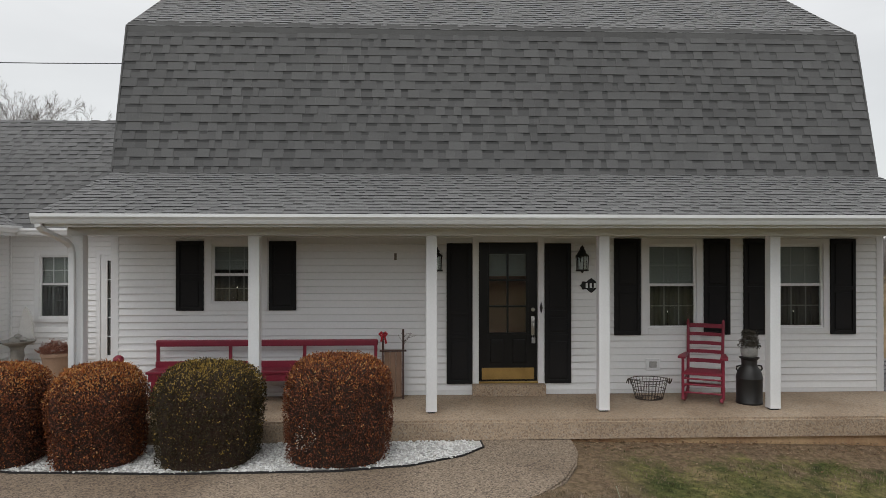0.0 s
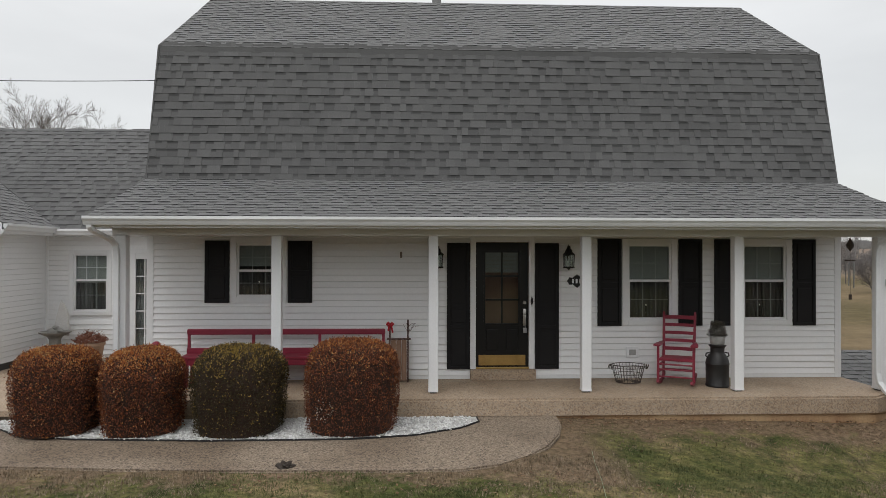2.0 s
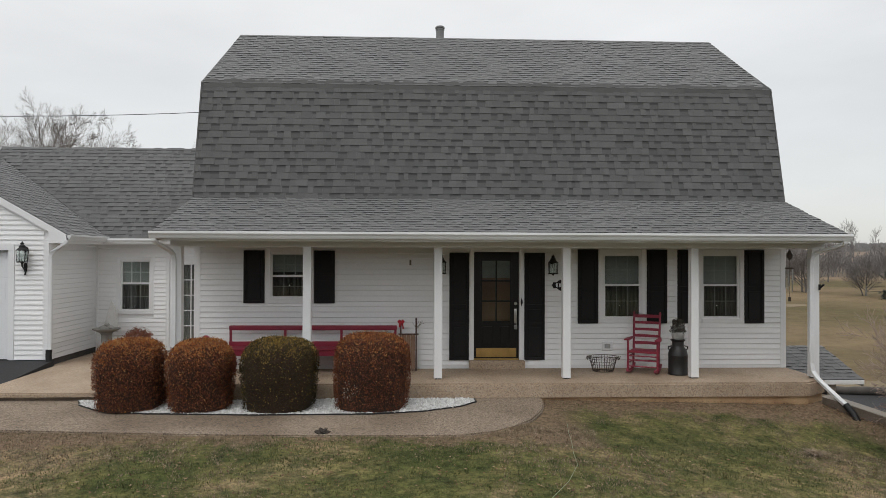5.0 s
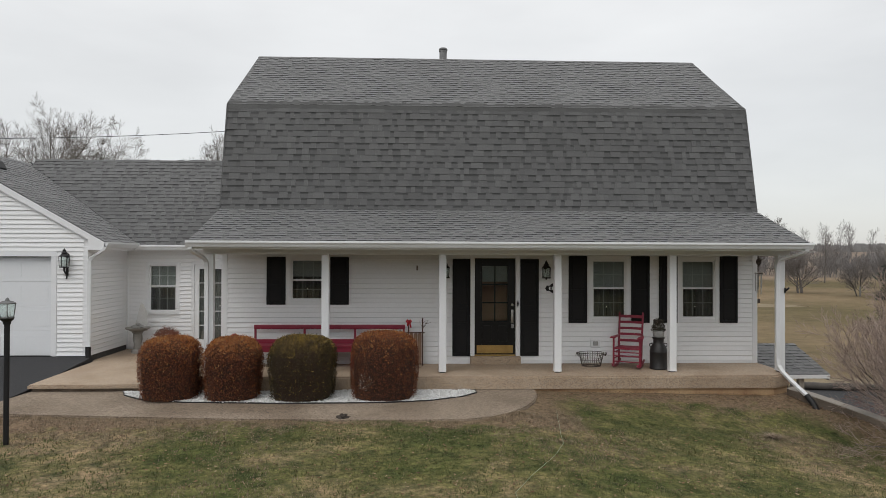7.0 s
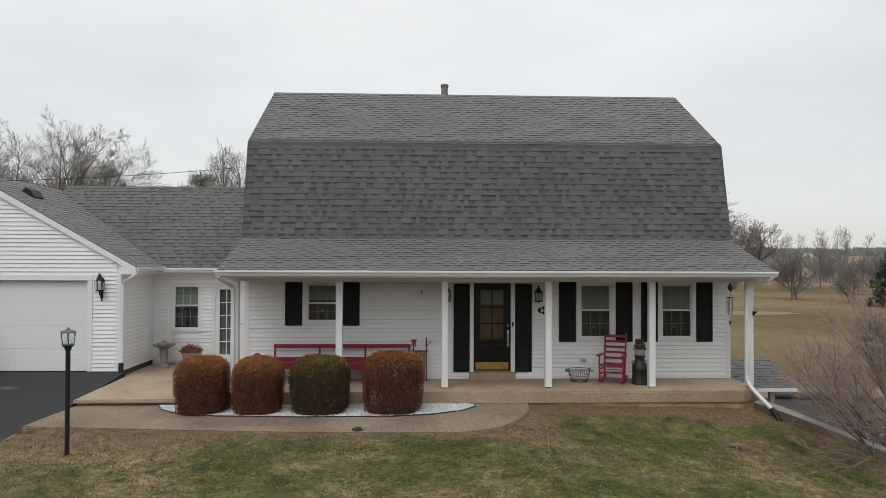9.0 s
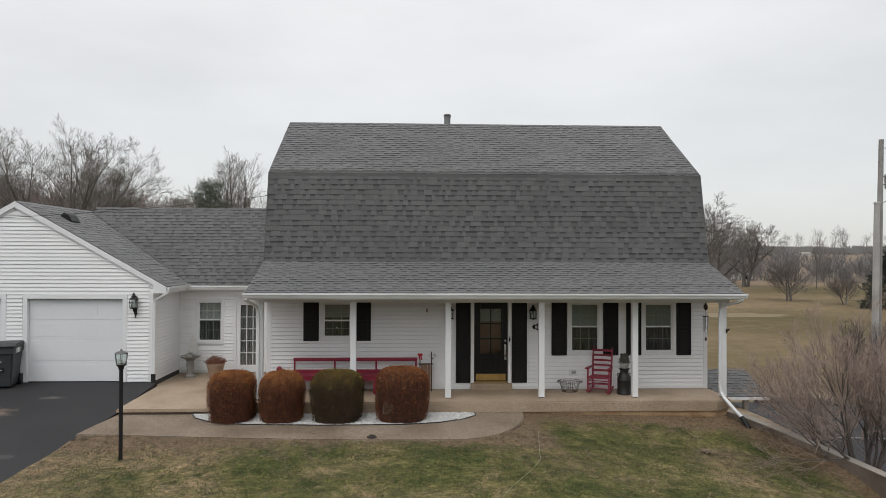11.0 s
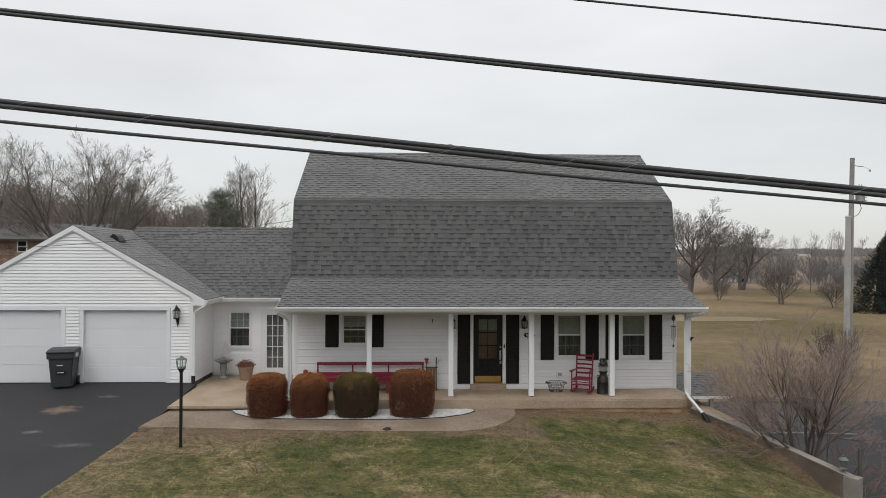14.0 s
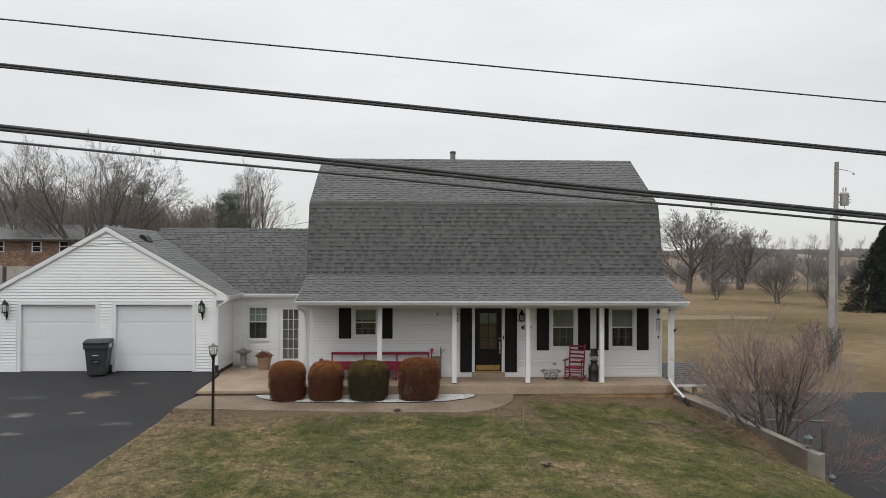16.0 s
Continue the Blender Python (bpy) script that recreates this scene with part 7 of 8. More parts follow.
M_TWIG = mat("brown-grey winter twigs", (0.185, 0.164, 0.152), 0.95, (0.14, 0.125, 0.115), 0.4, 5, 0.5, 0.0, 0.15)
# thicket brown is lightened so its low contrast reads as haze
M_THICK = mat("reddish-brown thicket twigs paled for haze", (0.27, 0.222, 0.20), 0.95, (0.215, 0.186, 0.17), 0.12, 3, 0.4, 0.0, 0.15)
# paler than bark: distance haze is painted into this colour
M_HAZE = mat("far twigs paled for haze", (0.25, 0.235, 0.228), 0.95, (0.19, 0.178, 0.172), 0.1, 2, 0.5, 0.0, 0.12)
M_LIMB = mat("dark wet bark", (0.14, 0.124, 0.114), 0.95, (0.10, 0.088, 0.08), 0.4, 5, 0.5, 0.0, 0.15)
K5, A5, R5 = (11, 8, 6, 5, 4), (0.80, 0.55, 0.48, 0.45, 0.42), (0.82, 0.60, 0.60, 0.62, 0.66)
oak = bare_tree(41, 11.5, 0.44, K5, A5, R5, 0.0078, first=0.20, lift=0.03, wob=0.045, vase=0.45)
oak_two = bare_tree(42, 9.5, 0.38, (9, 7, 6, 4, 4), A5, R5, 0.008, 2, 0.22, 0.4, 0.20, 0.03, 0.045, vase=0.45)
spread_oak = bare_tree(47, 10.2, 0.27, (7, 6, 5, 4, 3), (0.55, 0.50, 0.45, 0.42, 0.4), (0.60, 0.60, 0.60, 0.66, 0.85), 0.0062, 5, 0.74, 0.5, 0.20, 0.02, 0.04, vase=0.3)
vase_oak = bare_tree(48, 10.5, 0.36, (8, 6, 5, 4, 3), (0.60, 0.48, 0.45, 0.42, 0.4), (0.74, 0.60, 0.60, 0.66, 0.85), 0.006, 1, 0.05, 0.0, 0.18, 0.03, 0.04, vase=0.4)
orchard = bare_tree(44, 4.2, 0.20, (10, 8, 6, 5), (0.95, 0.65, 0.55, 0.5), (0.82, 0.62, 0.56, 0.55), 0.0085, 2, 0.3, 0.25, 0.14, 0.07, 0.06, vase=0.3)
slim = bare_tree(45, 10.0, 0.13, (12, 6, 5, 3), (0.65, 0.5, 0.48, 0.45), (0.40, 0.58, 0.64, 0.8), 0.006, first=0.3, lift=0.04, wob=0.03, vase=0.4)
poplar = bare_tree(49, 13.0, 0.18, (11, 6, 4), (0.55, 0.48, 0.45), (0.34, 0.58, 0.6), 0.017, first=0.35, lift=0.04, wob=0.025, vase=0.35)
scrub = bare_tree(46, 6.6, 0.07, (7, 6, 4), (0.45, 0.48, 0.45), (0.48, 0.58, 0.6), 0.0125, 9, 0.40, 1.3, 0.12, 0.04, 0.05)
brush = bare_tree(50, 6.0, 0.08, (7, 6), (0.5, 0.5), (0.5, 0.6), 0.035, 12, 0.5, 1.6, 0.1, 0.04, 0.05)
G_R, G_L = "trees in the far field", "trees behind the garage"
for meshes, at, s, r, lab, grp, bark in (
        (oak, (47.6, 102.6), (1.38, 1.38, 1.0), 0.2, "wide leafless shade tree in the far field", G_R, M_TWIG),
        (oak, (53.6, 105.0), (1.0, 1.0, 0.86), 2.9, "leafless forked tree beyond the field", G_R, M_TWIG),
        (oak_two, (63.5, 116), (1.15, 1.15, 1.0), 2.6, "leafless spreading tree beyond the field", G_R, M_TWIG),
        (orchard, (44.1, 82.5), (0.62, 0.62, 0.62), 0.4, "small leafless orchard tree in the field", G_R, M_TWIG),
        (orchard, (49.0, 73.7), (1.12, 1.12, 0.95), 1.9, "spreading leafless orchard tree in the field", G_R, M_TWIG),
        (orchard, (51.9, 66.2), (0.68, 0.68, 0.66), 3.1, "small leafless orchard tree by the fence", G_R, M_TWIG),
        (slim, (72.8, 107.5), (0.95, 0.95, 0.92), 0.0, "slender leafless tree in the field", G_R, M_TWIG),
        (vase_oak, (-40.3, 46.5), (0.92, 0.92, 0.86), 2.6, "tall leafless tree behind the brick house", G_L, M_TWIG),
        (spread_oak, (-32.6, 45.0), (1.14, 1.14, 1.04), 0.5, "leafless wide-spreading tree behind the garage", G_L, M_TWIG),
        (slim, (-19.9, 49), (1.05, 1.05, 1.04), 0.3, "slender leafless tree behind the breezeway", G_L, M_TWIG),
        (slim, (-18.6, 48), (1.15, 1.15, 1.14), 2.3, "slender leafless tree behind the breezeway", G_L, M_TWIG),
        (slim, (-17.2, 47), (1.1, 1.1, 1.08), 4.0, "slender leafless tree behind the breezeway", G_L, M_TWIG)):
    plant_tree(meshes, at, s, r, lab, bark, group=grp, stem=M_LIMB)
rnd = random.Random(61)
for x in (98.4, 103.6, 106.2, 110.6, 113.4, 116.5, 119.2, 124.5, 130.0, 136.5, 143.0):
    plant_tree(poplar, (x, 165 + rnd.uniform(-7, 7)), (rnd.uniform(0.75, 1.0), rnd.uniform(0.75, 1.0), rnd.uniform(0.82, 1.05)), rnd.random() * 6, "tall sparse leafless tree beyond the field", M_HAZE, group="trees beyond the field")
for row, (n_row, y_row, tall) in enumerate(((15, 50.0, 0.85), (17, 56.0, 1.15), (16, 63.0, 1.4))):
    for i in range(n_row):
        f = (i + rnd.uniform(-0.3, 0.3)) / (n_row - 1)
        sc = tall * rnd.uniform(0.85, 1.12) * (1.08 - 0.28 * f)
        plant_tree(scrub, (-62 - 6 * row + (39.5 + 5 * row) * f, y_row + rnd.uniform(-2, 2)), (sc * 1.15, sc * 1.15, sc), rnd.random() * 6, "reddish-brown thicket tree at the wood's edge", M_THICK, "thicket_tree", group="thicket behind the garage")
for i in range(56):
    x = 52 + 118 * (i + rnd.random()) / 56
    plant_tree(brush, (x, 142 + 0.3 * (x - 60) + rnd.uniform(-16, 30)), rnd.uniform(0.6, 1.15), rnd.random() * 6, "haze-grey brush along the far fields", M_HAZE, "thicket_tree", group="brush along the far fields")


def conifer(at, h, r, label, seed, tones, sprays=5200):
    """An evergreen: trunk and many short drooping sprays of needles in whorls, ragged outline."""
    rnd = random.Random(seed)
    t = thing("conifer", label, "tree", (at[0], at[1], ground_z(*at)))
    bm = bmesh.new()
    tube(bm, [(0, 0, -0.3), (0, 0, h * 0.6), (0, 0, h * 0.97)], [r * 0.07, r * 0.04, 0.02], 8)
    part("trunk", bm, M_BARK, t)
    # inner hull in the darkest tone, painting the shade between sprays
    V, F, nu = [], [], 14
    for j in range(11):
        f = j / 10
        q = 0.5 * r * (1 - f) ** 0.7
        V += [(q * math.cos(6.283 * i / nu) * (1 + 0.2 * noise.noise((i * 0.9, j * 0.7, seed))), q * math.sin(6.283 * i / nu) * (1 + 0.2 * noise.noise((i * 0.9, j * 0.7, seed + 3))), h * (0.02 + 0.93 * f)) for i in range(nu)]
    F = [(j * nu + i, j * nu + (i + 1) % nu, (j + 1) * nu + (i + 1) % nu, (j + 1) * nu + i) for j in range(10) for i in range(nu)]
    raw("core", V, F, mat("shaded inner foliage", tones[0], 0.95, tuple(0.7 * c for c in tones[0]), 3, 12, 0.5, 0.8, 0.4, dist=0.2), t, label="inner foliage hull coloured dark for shade")
    V, F = [], []
    for i in range(sprays):
        f = rnd.random() ** 1.15
        a = rnd.random() * 6.283
        z = h * (0.02 + 0.97 * f)
        lobe = 1 + 0.62 * noise.noise((math.cos(a) * 1.6 + seed, math.sin(a) * 1.6, f * 4)) + 0.30 * noise.noise((math.cos(a) * 4, math.sin(a) * 4 + seed, f * 13))
        rr = r * lobe * (1 - f) ** 0.7 * rnd.uniform(0.55, 1.0) ** 0.6 + 0.04
        p = Vector((rr * math.cos(a), rr * math.sin(a), z - 0.10 * rr))
        o = Vector((math.cos(a), math.sin(a), rnd.uniform(-0.2, 0.7))).normalized()
        s = Vector((-math.sin(a), math.cos(a), rnd.uniform(-0.5, 0.5))).normalized()
        L = r * rnd.uniform(0.03, 0.075)
        for m_ in range(3):
            dd = (o + s * rnd.uniform(-0.9, 0.9) + Vector((0, 0, rnd.uniform(-0.2, 0.7)))).normalized()
            e = dd.cross(Vector((rnd.uniform(-1, 1), rnd.uniform(-1, 1), 1))).normalized() * L * 0.20
            k = len(V)
            V += [tuple(p - dd * L * 0.4), tuple(p + e), tuple(p + dd * L), tuple(p - e)]
            F.append((k, k + 1, k + 2, k + 3))
    raw("foliage", V, F, leaf_mat("conifer needles", tones, 0.8), t)
    return t


CED = [(0.040, 0.048, 0.042), (0.065, 0.076, 0.064), (0.10, 0.112, 0.092)]
# needle tones for the farther pines, paled to paint in haze
HAZED_PINE = [(0.11, 0.119, 0.096), (0.16, 0.168, 0.136), (0.21, 0.214, 0.175)]
conifer((54.8, 59), 10.4, 4.6, "dark green cedar at the field's edge", 5, CED, sprays=15000)


def pine(at, h, r, label, seed, tones, clumps=80):
    """A loose pine: trunk, level limbs and tufted clumps of needles with gaps between them."""
    rnd = random.Random(seed)
    t = thing("pine", label, "tree", (at[0], at[1], ground_z(*at)))
    tv, tf, V, F = [], [], [], []
    add_limb(tv, tf, [Vector((0, 0, -0.3)), Vector((0.05, 0, h * 0.5)), Vector((0, 0.05, h * 0.97))], [0.16, 0.11, 0.03], 8)
    for c in range(clumps):
        f = 0.22 + 0.76 * (c + rnd.random()) / clumps
        a = 2.4 * c + rnd.uniform(-0.6, 0.6)
        reach = r * min(1.0, 0.25 + 1.15 * (1 - f) ** 0.75) * rnd.uniform(0.25, 1.08)
        p = Vector((reach * math.cos(a), reach * math.sin(a), h * f + rnd.uniform(-0.1, 0.3)))
        add_limb(tv, tf, [Vector((0, 0, h * f - 0.15 * reach)), p], [0.035, 0.012], 4)
        size = r * rnd.uniform(0.20, 0.36)
        for k in range(170):
            d = Vector((rnd.gauss(0, 1), rnd.gauss(0, 1), rnd.gauss(0.15, 0.62))).normalized()
            q = p + d * size * rnd.random() ** 0.55
            n = (d + Vector((rnd.gauss(0, 0.5), rnd.gauss(0, 0.5), rnd.gauss(0.2, 0.5)))).normalized()
            e = n.orthogonal().normalized() * rnd.uniform(0.012, 0.024)
            L = rnd.uniform(0.12, 0.26)
            m = len(V)
            V += [tuple(q - e), tuple(q + e), tuple(q + n * L)]
            F.append((m, m + 1, m + 2))
    raw("trunk", tv, tf, M_BARK, t)
    raw("foliage", V, F, leaf_mat("pine needles", tones, 0.8), t)
    return t


NEEDLE = [(0.055, 0.068, 0.048), (0.085, 0.10, 0.072), (0.125, 0.14, 0.102)]
pine((-20.1, 45), 8.7, 2.2, "dark green ragged pine behind the breezeway", 6, NEEDLE, 110)
pine((-31.9, 54), 10.0, 2.5, "dull grey-green pine in the thicket", 7, HAZED_PINE, 90)
pine((-36.6, 58), 10.2, 2.7, "dull grey-green pine in the thicket", 8, HAZED_PINE, 90)
pine((-26.6, 57), 7.2, 2.2, "small dull grey-green pine in the thicket", 9, HAZED_PINE, 60)
knot = bare_tree(51, 2.0, 0.03, (8, 6, 4), (0.5, 0.55, 0.55), (0.5, 0.5, 0.5), 0.006, 14, 0.55, 0.6, 0.1, 0.05, 0.06)
plant_tree(knot, (20.3, 15.2, -2.35), (1.0, 1.0, 1.25), 0.3, "brown twiggy rounded bush beside the lower drive", mat("dark brown twigs", (0.14, 0.115, 0.10), 0.95, (0.095, 0.078, 0.07), 2, 10, 0.5, 0.0, 0.15), "bare_shrub", "shrub")

# far woods: a low belt of leafless crowns with an uneven top, distance haze put into its colour
V, F = [], []
for i in range(26000):
    f = rnd.random()
    x = -120 + 800 * f
    y = 455 + 30 * math.sin(f * 9) + rnd.uniform(-16, 16)
    top = 5.0 + 2.6 * noise.noise((x * 0.016, 0, 0)) + 2.4 * noise.noise((x * 0.07, 0, 5.0)) + 1.4 * noise.noise((x * 0.4, 0, 9.0))
    z = ground_z(x, y) - 0.5 + max(1.5, top) * rnd.random() ** 0.7
    w, h = rnd.uniform(0.25, 0.8), rnd.uniform(0.5, 1.5)
    k = len(V)
    V += [(x - w, y, z), (x + rnd.uniform(-0.4, 0.4), y + rnd.uniform(-0.5, 0.5), z - h), (x + w, y, z + rnd.uniform(-0.4, 0.4)), (x + rnd.uniform(-0.6, 0.6), y, z + h)]
    F.append((k, k + 1, k + 2, k + 3))
tagged(raw("far_woods", V, F, mat("winter woods in painted haze grey", (0.26, 0.255, 0.25), 1.0, (0.21, 0.205, 0.20), 0.02, 0.3), kind="stuff"), "haze-grey leafless woods on the horizon", "woods")

V, F = [], []
for i in range(30000):
    x = rnd.uniform(-88, -24)
    y = 72 + 0.15 * (x + 50) + rnd.uniform(-5, 5)
    top = 3.2 + 4.6 * smooth(-26.0, -46.0, x) + 1.7 * noise.noise((x * 0.16, 7.0, 0)) + 1.1 * noise.noise((x * 0.7, 7.0, 0))
    z = ground_z(x, y) + max(1.5, top) * rnd.random() ** 0.75
    w, h = rnd.uniform(0.02, 0.09), rnd.uniform(0.3, 0.9)
    k = len(V)
    V += [(x - w, y, z), (x + rnd.uniform(-0.3, 0.3), y + rnd.uniform(-0.3, 0.3), z - h), (x + w, y, z), (x + rnd.uniform(-0.4, 0.4), y, z + h)]
    F.append((k, k + 1, k + 2, k + 3))
tagged(raw("undergrowth", V, F, M_THICK, kind="stuff"), "dense grey-brown leafless undergrowth behind the garage", "undergrowth")

# unseen belt behind the camera, added to cut low skylight on the porch
V, F = [], []
for i in range(16000):
    x, y = rnd.uniform(-170, 170), -78 + rnd.uniform(-7, 7)
    z = -2.0 + (9.5 + 2.5 * noise.noise((x * 0.05, 3.0, 0)) + 1.5 * noise.noise((x * 0.3, 3.0, 0))) * rnd.random() ** 0.8
    w, h = rnd.uniform(0.4, 1.0), rnd.uniform(0.6, 1.6)
    k = len(V)
    V += [(x - w, y, z), (x + rnd.uniform(-0.4, 0.4), y + rnd.uniform(-0.5, 0.5), z - h), (x + w, y, z + rnd.uniform(-0.4, 0.4)), (x + rnd.uniform(-0.6, 0.6), y, z + h)]
    F.append((k, k + 1, k + 2, k + 3))
tagged(raw("far_woods", V, F, M_TWIG, kind="stuff"), "unseen leafless woods added to block low skylight", "woods")

# gravel lane across the field, log border and pale pipe by the lower drive
M_LANE = mat("pale gravel lane", (0.19, 0.148, 0.09), 0.95, (0.16, 0.122, 0.064), 0.35, 12, 0.5, 0.3, 0.25)
sheet("path", lambda y: (5.0, 36.0 - 0.9 * abs(y - 50) + math.sin(y * 3)), [47.5 + 0.5 * i for i in range(11)], 0.02, M_LANE, ground_z, "pale gravel lane across the straw-coloured field", "lane", 0.1)
sheet("gravel_verge", lambda y: (10.5, 17.5), [9.25 + 0.5 * i for i in range(5)], 0.05, M_LANE, ground_z, "pale stony verge behind the lower drive", "verge", 0.15)
log = thing("log", "dark weathered log edging the lower drive", "log", (0, 0, -2.34))
bm = bmesh.new()
tube(bm, [(11.9 + 0.55 * i, 9.12 - 0.1 * i, 0.12 + 0.012 * math.sin(i * 2.3)) for i in range(7)], [0.12, 0.135, 0.13, 0.14, 0.13, 0.13, 0.11], 12)
part("timber", bm, mat("dark weathered wood", (0.085, 0.075, 0.065), 0.9, (0.05, 0.044, 0.04), 4, 40), log, smooth=True)
pipe = thing("pipe", "thin pale pipe lying on the lower drive", "pipe", (0, 0, -2.3))
bm = bmesh.new()
tube(bm, [(10.6, 3.75, 0.0), (12.2, 3.62, 0.01), (13.8, 3.45, 0.0)], 0.024, 8)
part("tube", bm, mat("pale grey plastic pipe", (0.24, 0.24, 0.235), 0.5), pipe, smooth=True)

# ---- pole, cables, neighbours ----
M_POLE = mat("grey weathered pole wood", (0.30, 0.29, 0.275), 0.9, (0.21, 0.20, 0.19), 1.5, 20, 0.5, 0.3, 0.15)
M_CABLE = mat("black cable jacket", (0.036, 0.036, 0.040), 0.6, (0.06, 0.06, 0.064), 3, 60, 0.5, 0.2, 0.2)
M_STEEL = mat("galvanised steel", (0.42, 0.42, 0.42), 0.45, (0.3, 0.3, 0.3), 4, 60, metal=0.7)
M_TANK = mat("pale grey enamelled steel", (0.50, 0.51, 0.52), 0.5, (0.40, 0.41, 0.42), 4, 60)
PX, PY = 21.72, 16.0
pole = thing("utility_pole", "grey wooden utility pole with a transformer", "utility pole", (PX, PY, -2.4))
bm = bmesh.new()
tube(bm, [(-0.1, 0, -0.5), (0.0, 0, 6), (0.13, 0, 11.75)], [0.17, 0.145, 0.115], 14)
part("shaft", bm, M_POLE, pole, smooth=True)
bm = bmesh.new()
tube(bm, [(-0.36, -0.15, -0.5), (-0.25, -0.15, 6.0), (-0.2, -0.15, 8.5)], [0.17, 0.15, 0.135], 12)
lathe(bm, [(0.15, 8.5), (0.155, 8.56), (0.12, 8.6)], 12, (-0.2, -0.15, 0))
part("stub_shaft", bm, mat("pale weathered pole wood", (0.42, 0.41, 0.395), 0.9, (0.31, 0.30, 0.285), 1.5, 20, 0.5, 0.3, 0.15), pole, "shorter pale pole strapped beside", True)
bm = bmesh.new()
lathe(bm, [(0.2, 9.28), (0.225, 9.31), (0.235, 9.9), (0.25, 9.92), (0.25, 9.96), (0.2, 10.03), (0.05, 10.06)], 18, (0.56, 0, 0))
part("tank", bm, M_TANK, pole, "grey cylindrical transformer tank", True)
for dx, dy in ((-0.09, -0.05), (0.1, 0.02)):
    bm = bmesh.new()
    lathe(bm, [(0.045, 10.0), (0.06, 10.06), (0.035, 10.1), (0.055, 10.14), (0.03, 10.18), (0.045, 10.22), (0.015, 10.34)], 10, (0.56 + dx, dy, 0))
    part("bushing", bm, M_TANK, pole, smooth=True)
for z, dx in ((9.45, 0.235), (9.6, 0.24), (9.8, 0.235)):
    bm = bmesh.new()
    tube(bm, [(0.56 + dx, -0.02, z), (0.56 + dx + 0.12, -0.02, z + 0.02)], 0.022, 8)
    part("terminal", bm, M_STEEL, pole)
for z in (9.45, 9.85):
    boxes("bracket", M_STEEL, pole, (0.06, 0.4, -0.03, 0.03, z, z + 0.06))
bm = bmesh.new()
tube(bm, [(0.1, 0, 11.35), (0.75, 0, 11.28)], 0.022, 8)
part("arm", bm, M_STEEL, pole, "thin steel arm")
bm = bmesh.new()
lathe(bm, [(0.03, 11.02), (0.055, 11.06), (0.055, 11.12), (0.03, 11.15)], 10, (1.1, 0, 0))
tube(bm, [(0.75, 0, 11.28), (1.1, 0, 11.14)], 0.008, 6)
part("insulator", bm, M_STEEL, pole, "small grey insulator")
bm = bmesh.new()
tube(bm, [(0.56, 0, 9.28), (0.62, 0, 9.0), (0.45, 0, 8.7), (0.05, -0.1, 8.5)], 0.016, 6)
part("lead", bm, M_CABLE, pole)


def cable(name, y0, my, z0, mz, r, label, strands=1, wrap=False, x0=-45.0, x1=45.0):
    t = thing(name, label, "cable", (0, 0, 0), "overhead cables")
    rnd = random.Random(int(z0 * 100))

    def line(x):
        return Vector((x, y0 + my * x, z0 + mz * x + 0.0006 * x * x))
    xs = list(np.linspace(x0, x1, 181))
    offs = [(0, 0)] if strands == 1 else [(0.0, r * 1.05), (-0.3 * r, -r * 0.95), (0.9 * r, 0.1 * r)][:strands]
    for oy, oz in offs:
        bm = bmesh.new()
        tube(bm, [line(x) + Vector((0, oy, oz + 0.002 * math.sin(x * 2.1 + oy * 90))) for x in xs], r, 10)
        part("strand", bm, M_CABLE, t, smooth=True)
    if wrap:
        bm = bmesh.new()
        tube(bm, [line(x) + Vector((0, -2.0 * r * math.cos(x * 17), 2.08 * r * math.sin(x * 17))) for x in np.linspace(-12, 12, 900)], 0.0009, 4)
        part("lashing_wire", bm, M_STEEL, t, "bright spiral lashing wire")
    return t


cable("cable_bundle", -16.12, 0.001, 4.427, -0.0905, 0.0155, "thick lashed bundle of black telephone cables", 3, True)
cable("cable", -16.13, 0.017, 4.345, -0.082, 0.0105, "single black overhead cable", 1)
cable("cable_bundle", -16.38, -0.009, 4.932, -0.088, 0.011, "paired black overhead cables", 2)
cable("cable", -16.32, 0.038, 5.377, -0.067, 0.0065, "thin black overhead wire", 1)
sw = thing("service_wire", "thin black service wire from the house to the street", "wire")
bm = bmesh.new()
tube(bm, [(-5.40 - s, 0.84 - 0.76 * s, 5.02 - 0.225 * s + 0.011 * s * s) for s in np.linspace(0, 25, 60)], 0.007, 6)
part("wire", bm, M_CABLE, sw)

# brick house beyond the garage
M_BRICK = mat("red-brown brick", (0.185, 0.095, 0.062), 0.9, (0.31, 0.22, 0.165), 1.6, 6, 0.4, 0.3, 0.3, pieces=0.35)
M_MORTAR = mat("brick mortar", (0.30, 0.26, 0.22), 0.95)
nb = thing("brick_house", "low red-brick neighbour house with grey roof", "house", (0, 0, 0))
bx0_, bx1_, by_, bz0, bz1 = -62.0, -31.5, 43.0, 0.6, 5.45
boxes("wall", M_MORTAR, nb, (bx0_, bx1_, by_, by_ + 9, bz0, bz1))
V, F = [], []
zc_, row = bz0, 0
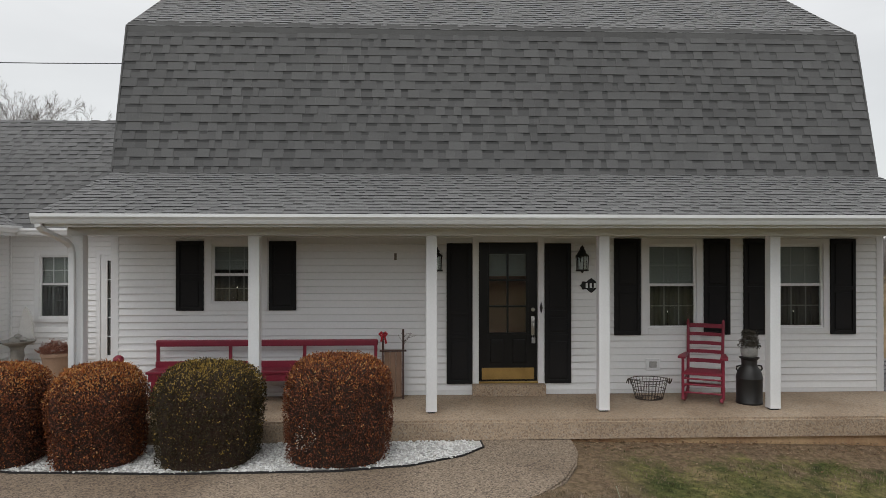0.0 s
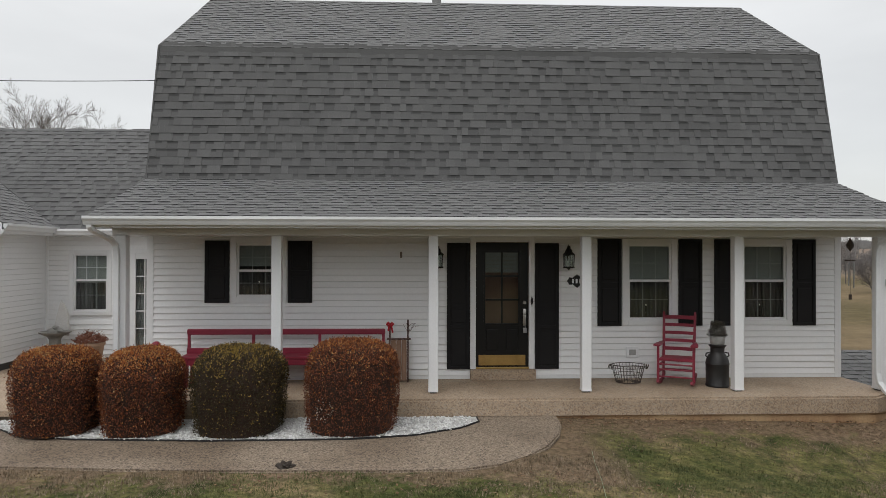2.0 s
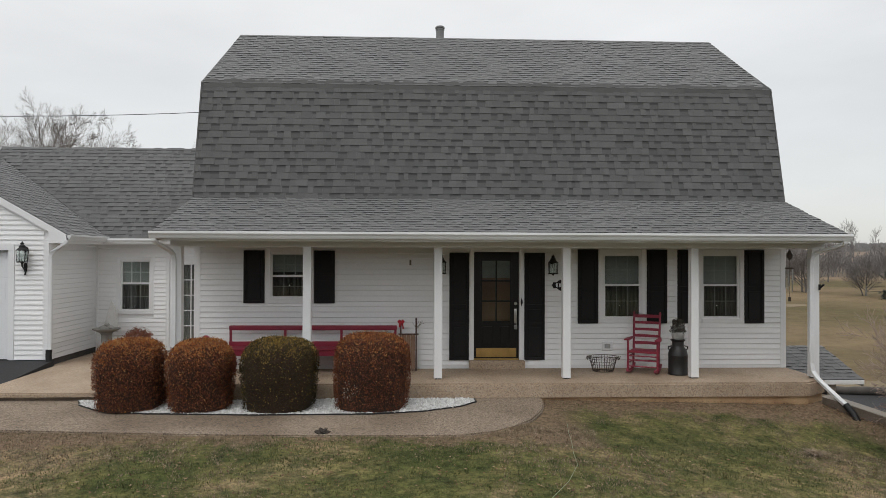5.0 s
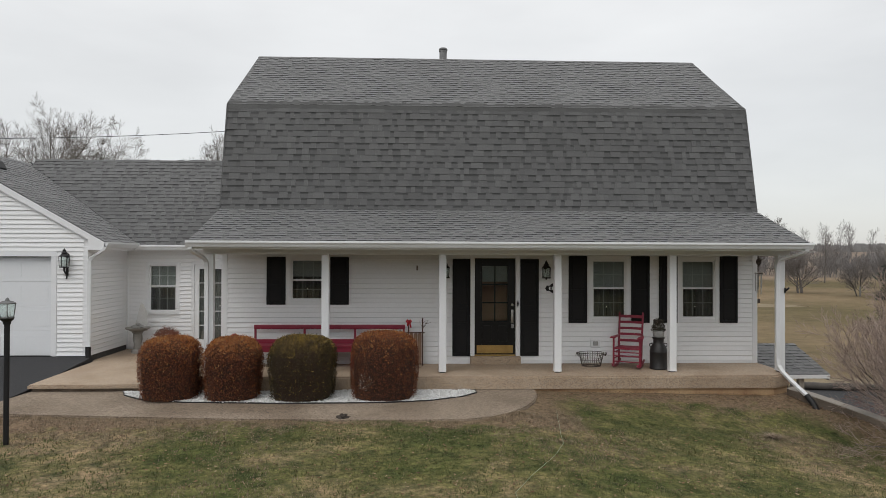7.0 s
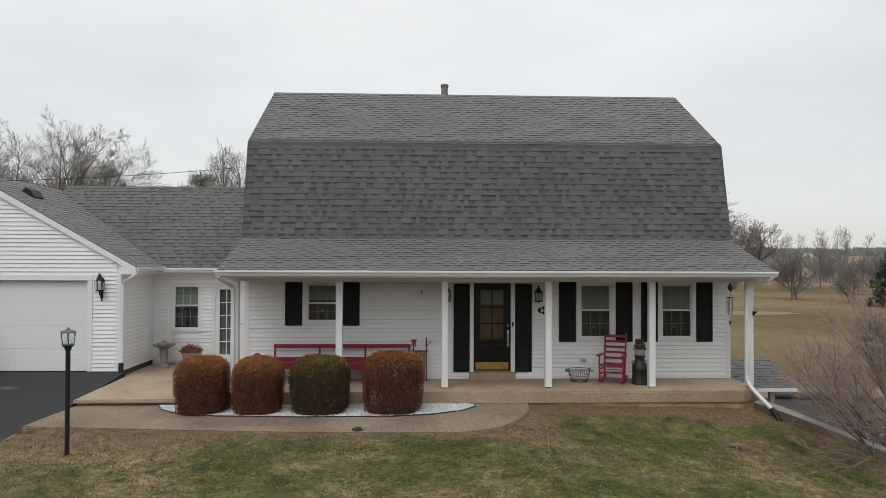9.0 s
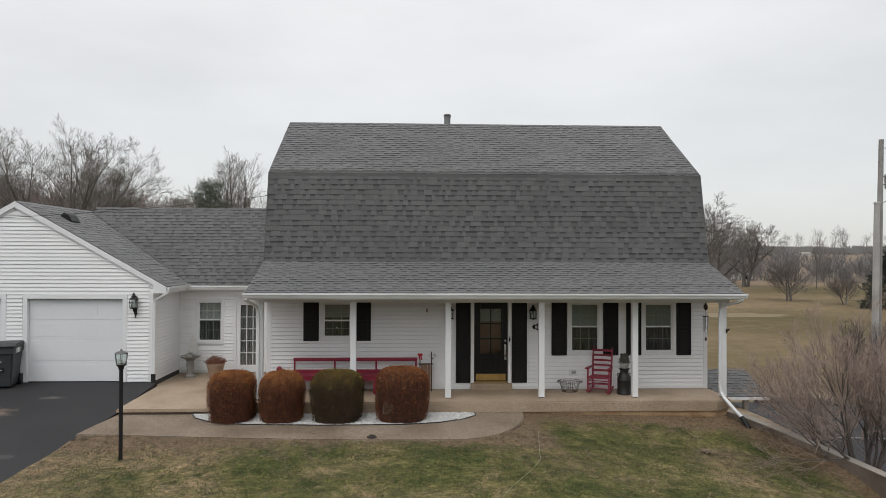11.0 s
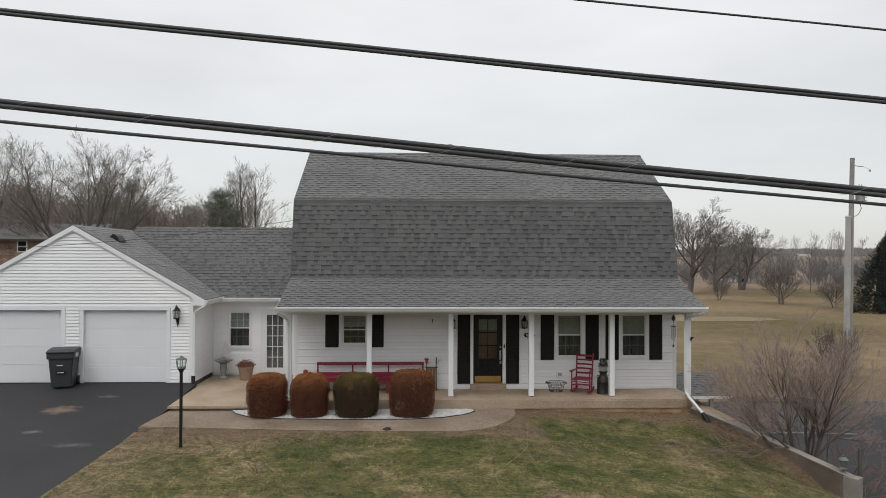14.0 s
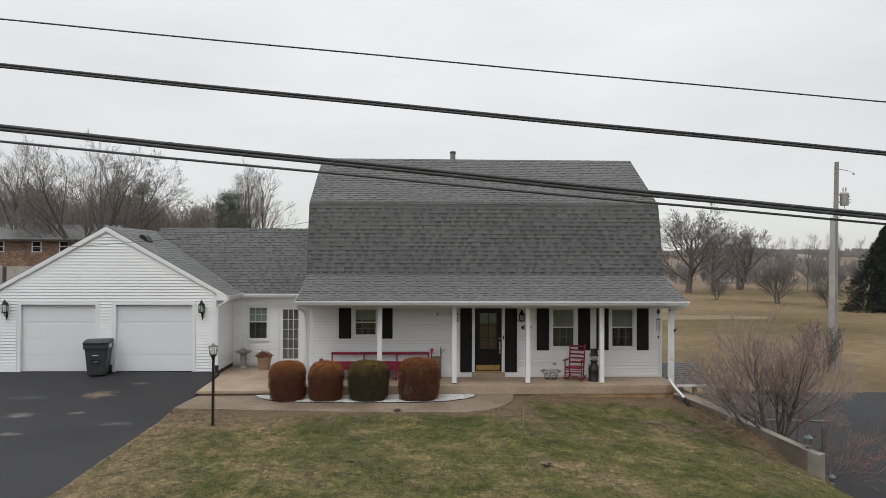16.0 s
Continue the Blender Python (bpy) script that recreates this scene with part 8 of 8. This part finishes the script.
while zc_ < bz1 - 0.05:
    x = -50.0 - (row % 2) * 0.1
    while x < bx1_ - 0.05:
        if not any(a_ < x < b_ and 4.2 < zc_ < 5.30 for a_, b_ in ((-41.1, -40.15), (-37.7, -36.75), (-35.2, -34.25))):
            k = len(V)
            for dx, dz in ((0, 0), (0.19, 0), (0.19, 0.056), (0, 0.056)):
                V.append((x + dx, by_ - 0.012, zc_ + dz))
            for dx, dz in ((0, 0), (0.19, 0), (0.19, 0.056), (0, 0.056)):
                V.append((x + dx, by_, zc_ + dz))
            F += [(k, k + 1, k + 2, k + 3), (k + 3, k + 2, k + 6, k + 7)]
        x += 0.2
    zc_ += 0.067
    row += 1
raw("bricks", V, F, M_BRICK, nb, kind="stuff")
bm = bmesh.new()
prism(bm, [(by_ - 0.7, bz1 - 0.05), (by_ + 4.5, bz1 + 1.55), (by_ + 9.7, bz1 - 0.05), (by_ + 9.7, bz1 - 0.2), (by_ - 0.7, bz1 - 0.2)], "x", bx0_ - 0.4, bx1_ + 0.5)
part("roof", bm, M_SHINGLE, nb, "grey shingle roof")
boxes("fascia", M_DECK, nb, (bx0_ - 0.4, bx1_ + 0.5, by_ - 0.74, by_ - 0.7, bz1 - 0.22, bz1 - 0.04))
for xc in (-40.6, -37.2, -34.7):
    w = boxes("window", M_TRIM, nb, (xc - 0.45, xc - 0.36, by_ - 0.06, by_ + 0.05, 4.22, 5.28), (xc + 0.36, xc + 0.45, by_ - 0.06, by_ + 0.05, 4.22, 5.28), (xc - 0.36, xc + 0.36, by_ - 0.06, by_ + 0.05, 5.20, 5.28), (xc - 0.36, xc + 0.36, by_ - 0.06, by_ + 0.05, 4.22, 4.30), (xc - 0.36, xc + 0.36, by_ - 0.05, by_ + 0.05, 4.72, 4.78))
    boxes("pane", M_SHUTTER, w, (xc - 0.36, xc + 0.36, by_ - 0.03, by_ - 0.015, 4.30, 5.20))
bm = bmesh.new()
tube(bm, [(-40.6, by_ + 2.2, bz1 + 0.5), (-40.6, by_ + 2.2, bz1 + 1.35)], 0.05, 8)
part("vent_pipe", bm, M_TRIM, nb)
boxes("heat_pump", M_STEEL, None, (-39.9, -38.9, 40.6, 41.6, 0.7, 2.95), bev=0.05)
tagged(bpy.data.objects["heat_pump"], "grey metal heat pump unit beside the brick house", "heat pump")
boxes("panel_fence", mat("beige fence panel", (0.42, 0.39, 0.34), 0.8, (0.33, 0.30, 0.26), 1.0, 20), None, *[(-38.7 + 0.82 * i, -37.9 + 0.82 * i, 40.9, 40.96, 0.7, 2.95) for i in range(4)])
tagged(bpy.data.objects["panel_fence"], "pale panel fence before the brick house", "fence")


def far_house(x, y, w, d, h, label, wall, roof_m):
    t = thing("farm_building", label, "building", (x, y, ground_z(x, y)), "far farm buildings")
    boxes("wall", wall, t, (-w / 2, w / 2, 0, d, 0, h))
    bm = bmesh.new()
    prism(bm, [(-0.5, h - 0.1), (d / 2, h + d * 0.22), (d + 0.5, h - 0.1)], "x", -w / 2 - 0.4, w / 2 + 0.4)
    part("roof", bm, roof_m, t)
    if h > 1.5:
        boxes("opening", M_SHUTTER, t, (w * 0.1, w * 0.42, -0.05, 0.0, 0.0, h * 0.8), label="dark open bay")


far_house(82.5, 157, 6.0, 4, 1.7, "low pale shed beyond the field", M_TRIM, M_CONC)
far_house(243, 405, 8, 6, 0.9, "small white farm building on the far ridge", M_TRIM, M_CONC)
fence = thing("wire_fence", "weathered wooden post fence across the field", "fence", (0, 0, 0))
for i in range(14):
    x, y = 52 + 3.6 * i, 66 + 0.35 * i
    z = ground_z(x, y)
    boxes("fence_post", M_POLE, fence, (x - 0.07, x + 0.07, y - 0.07, y + 0.07, z - 0.3, z + 1.2))
bm = bmesh.new()
for dz in (0.5, 1.05):
    tube(bm, [(52 + 3.6 * i, 66 + 0.35 * i - 0.08, ground_z(52 + 3.6 * i, 66 + 0.35 * i) + dz) for i in range(14)], 0.02, 4)
part("rail_wire", bm, M_WIRE, fence)
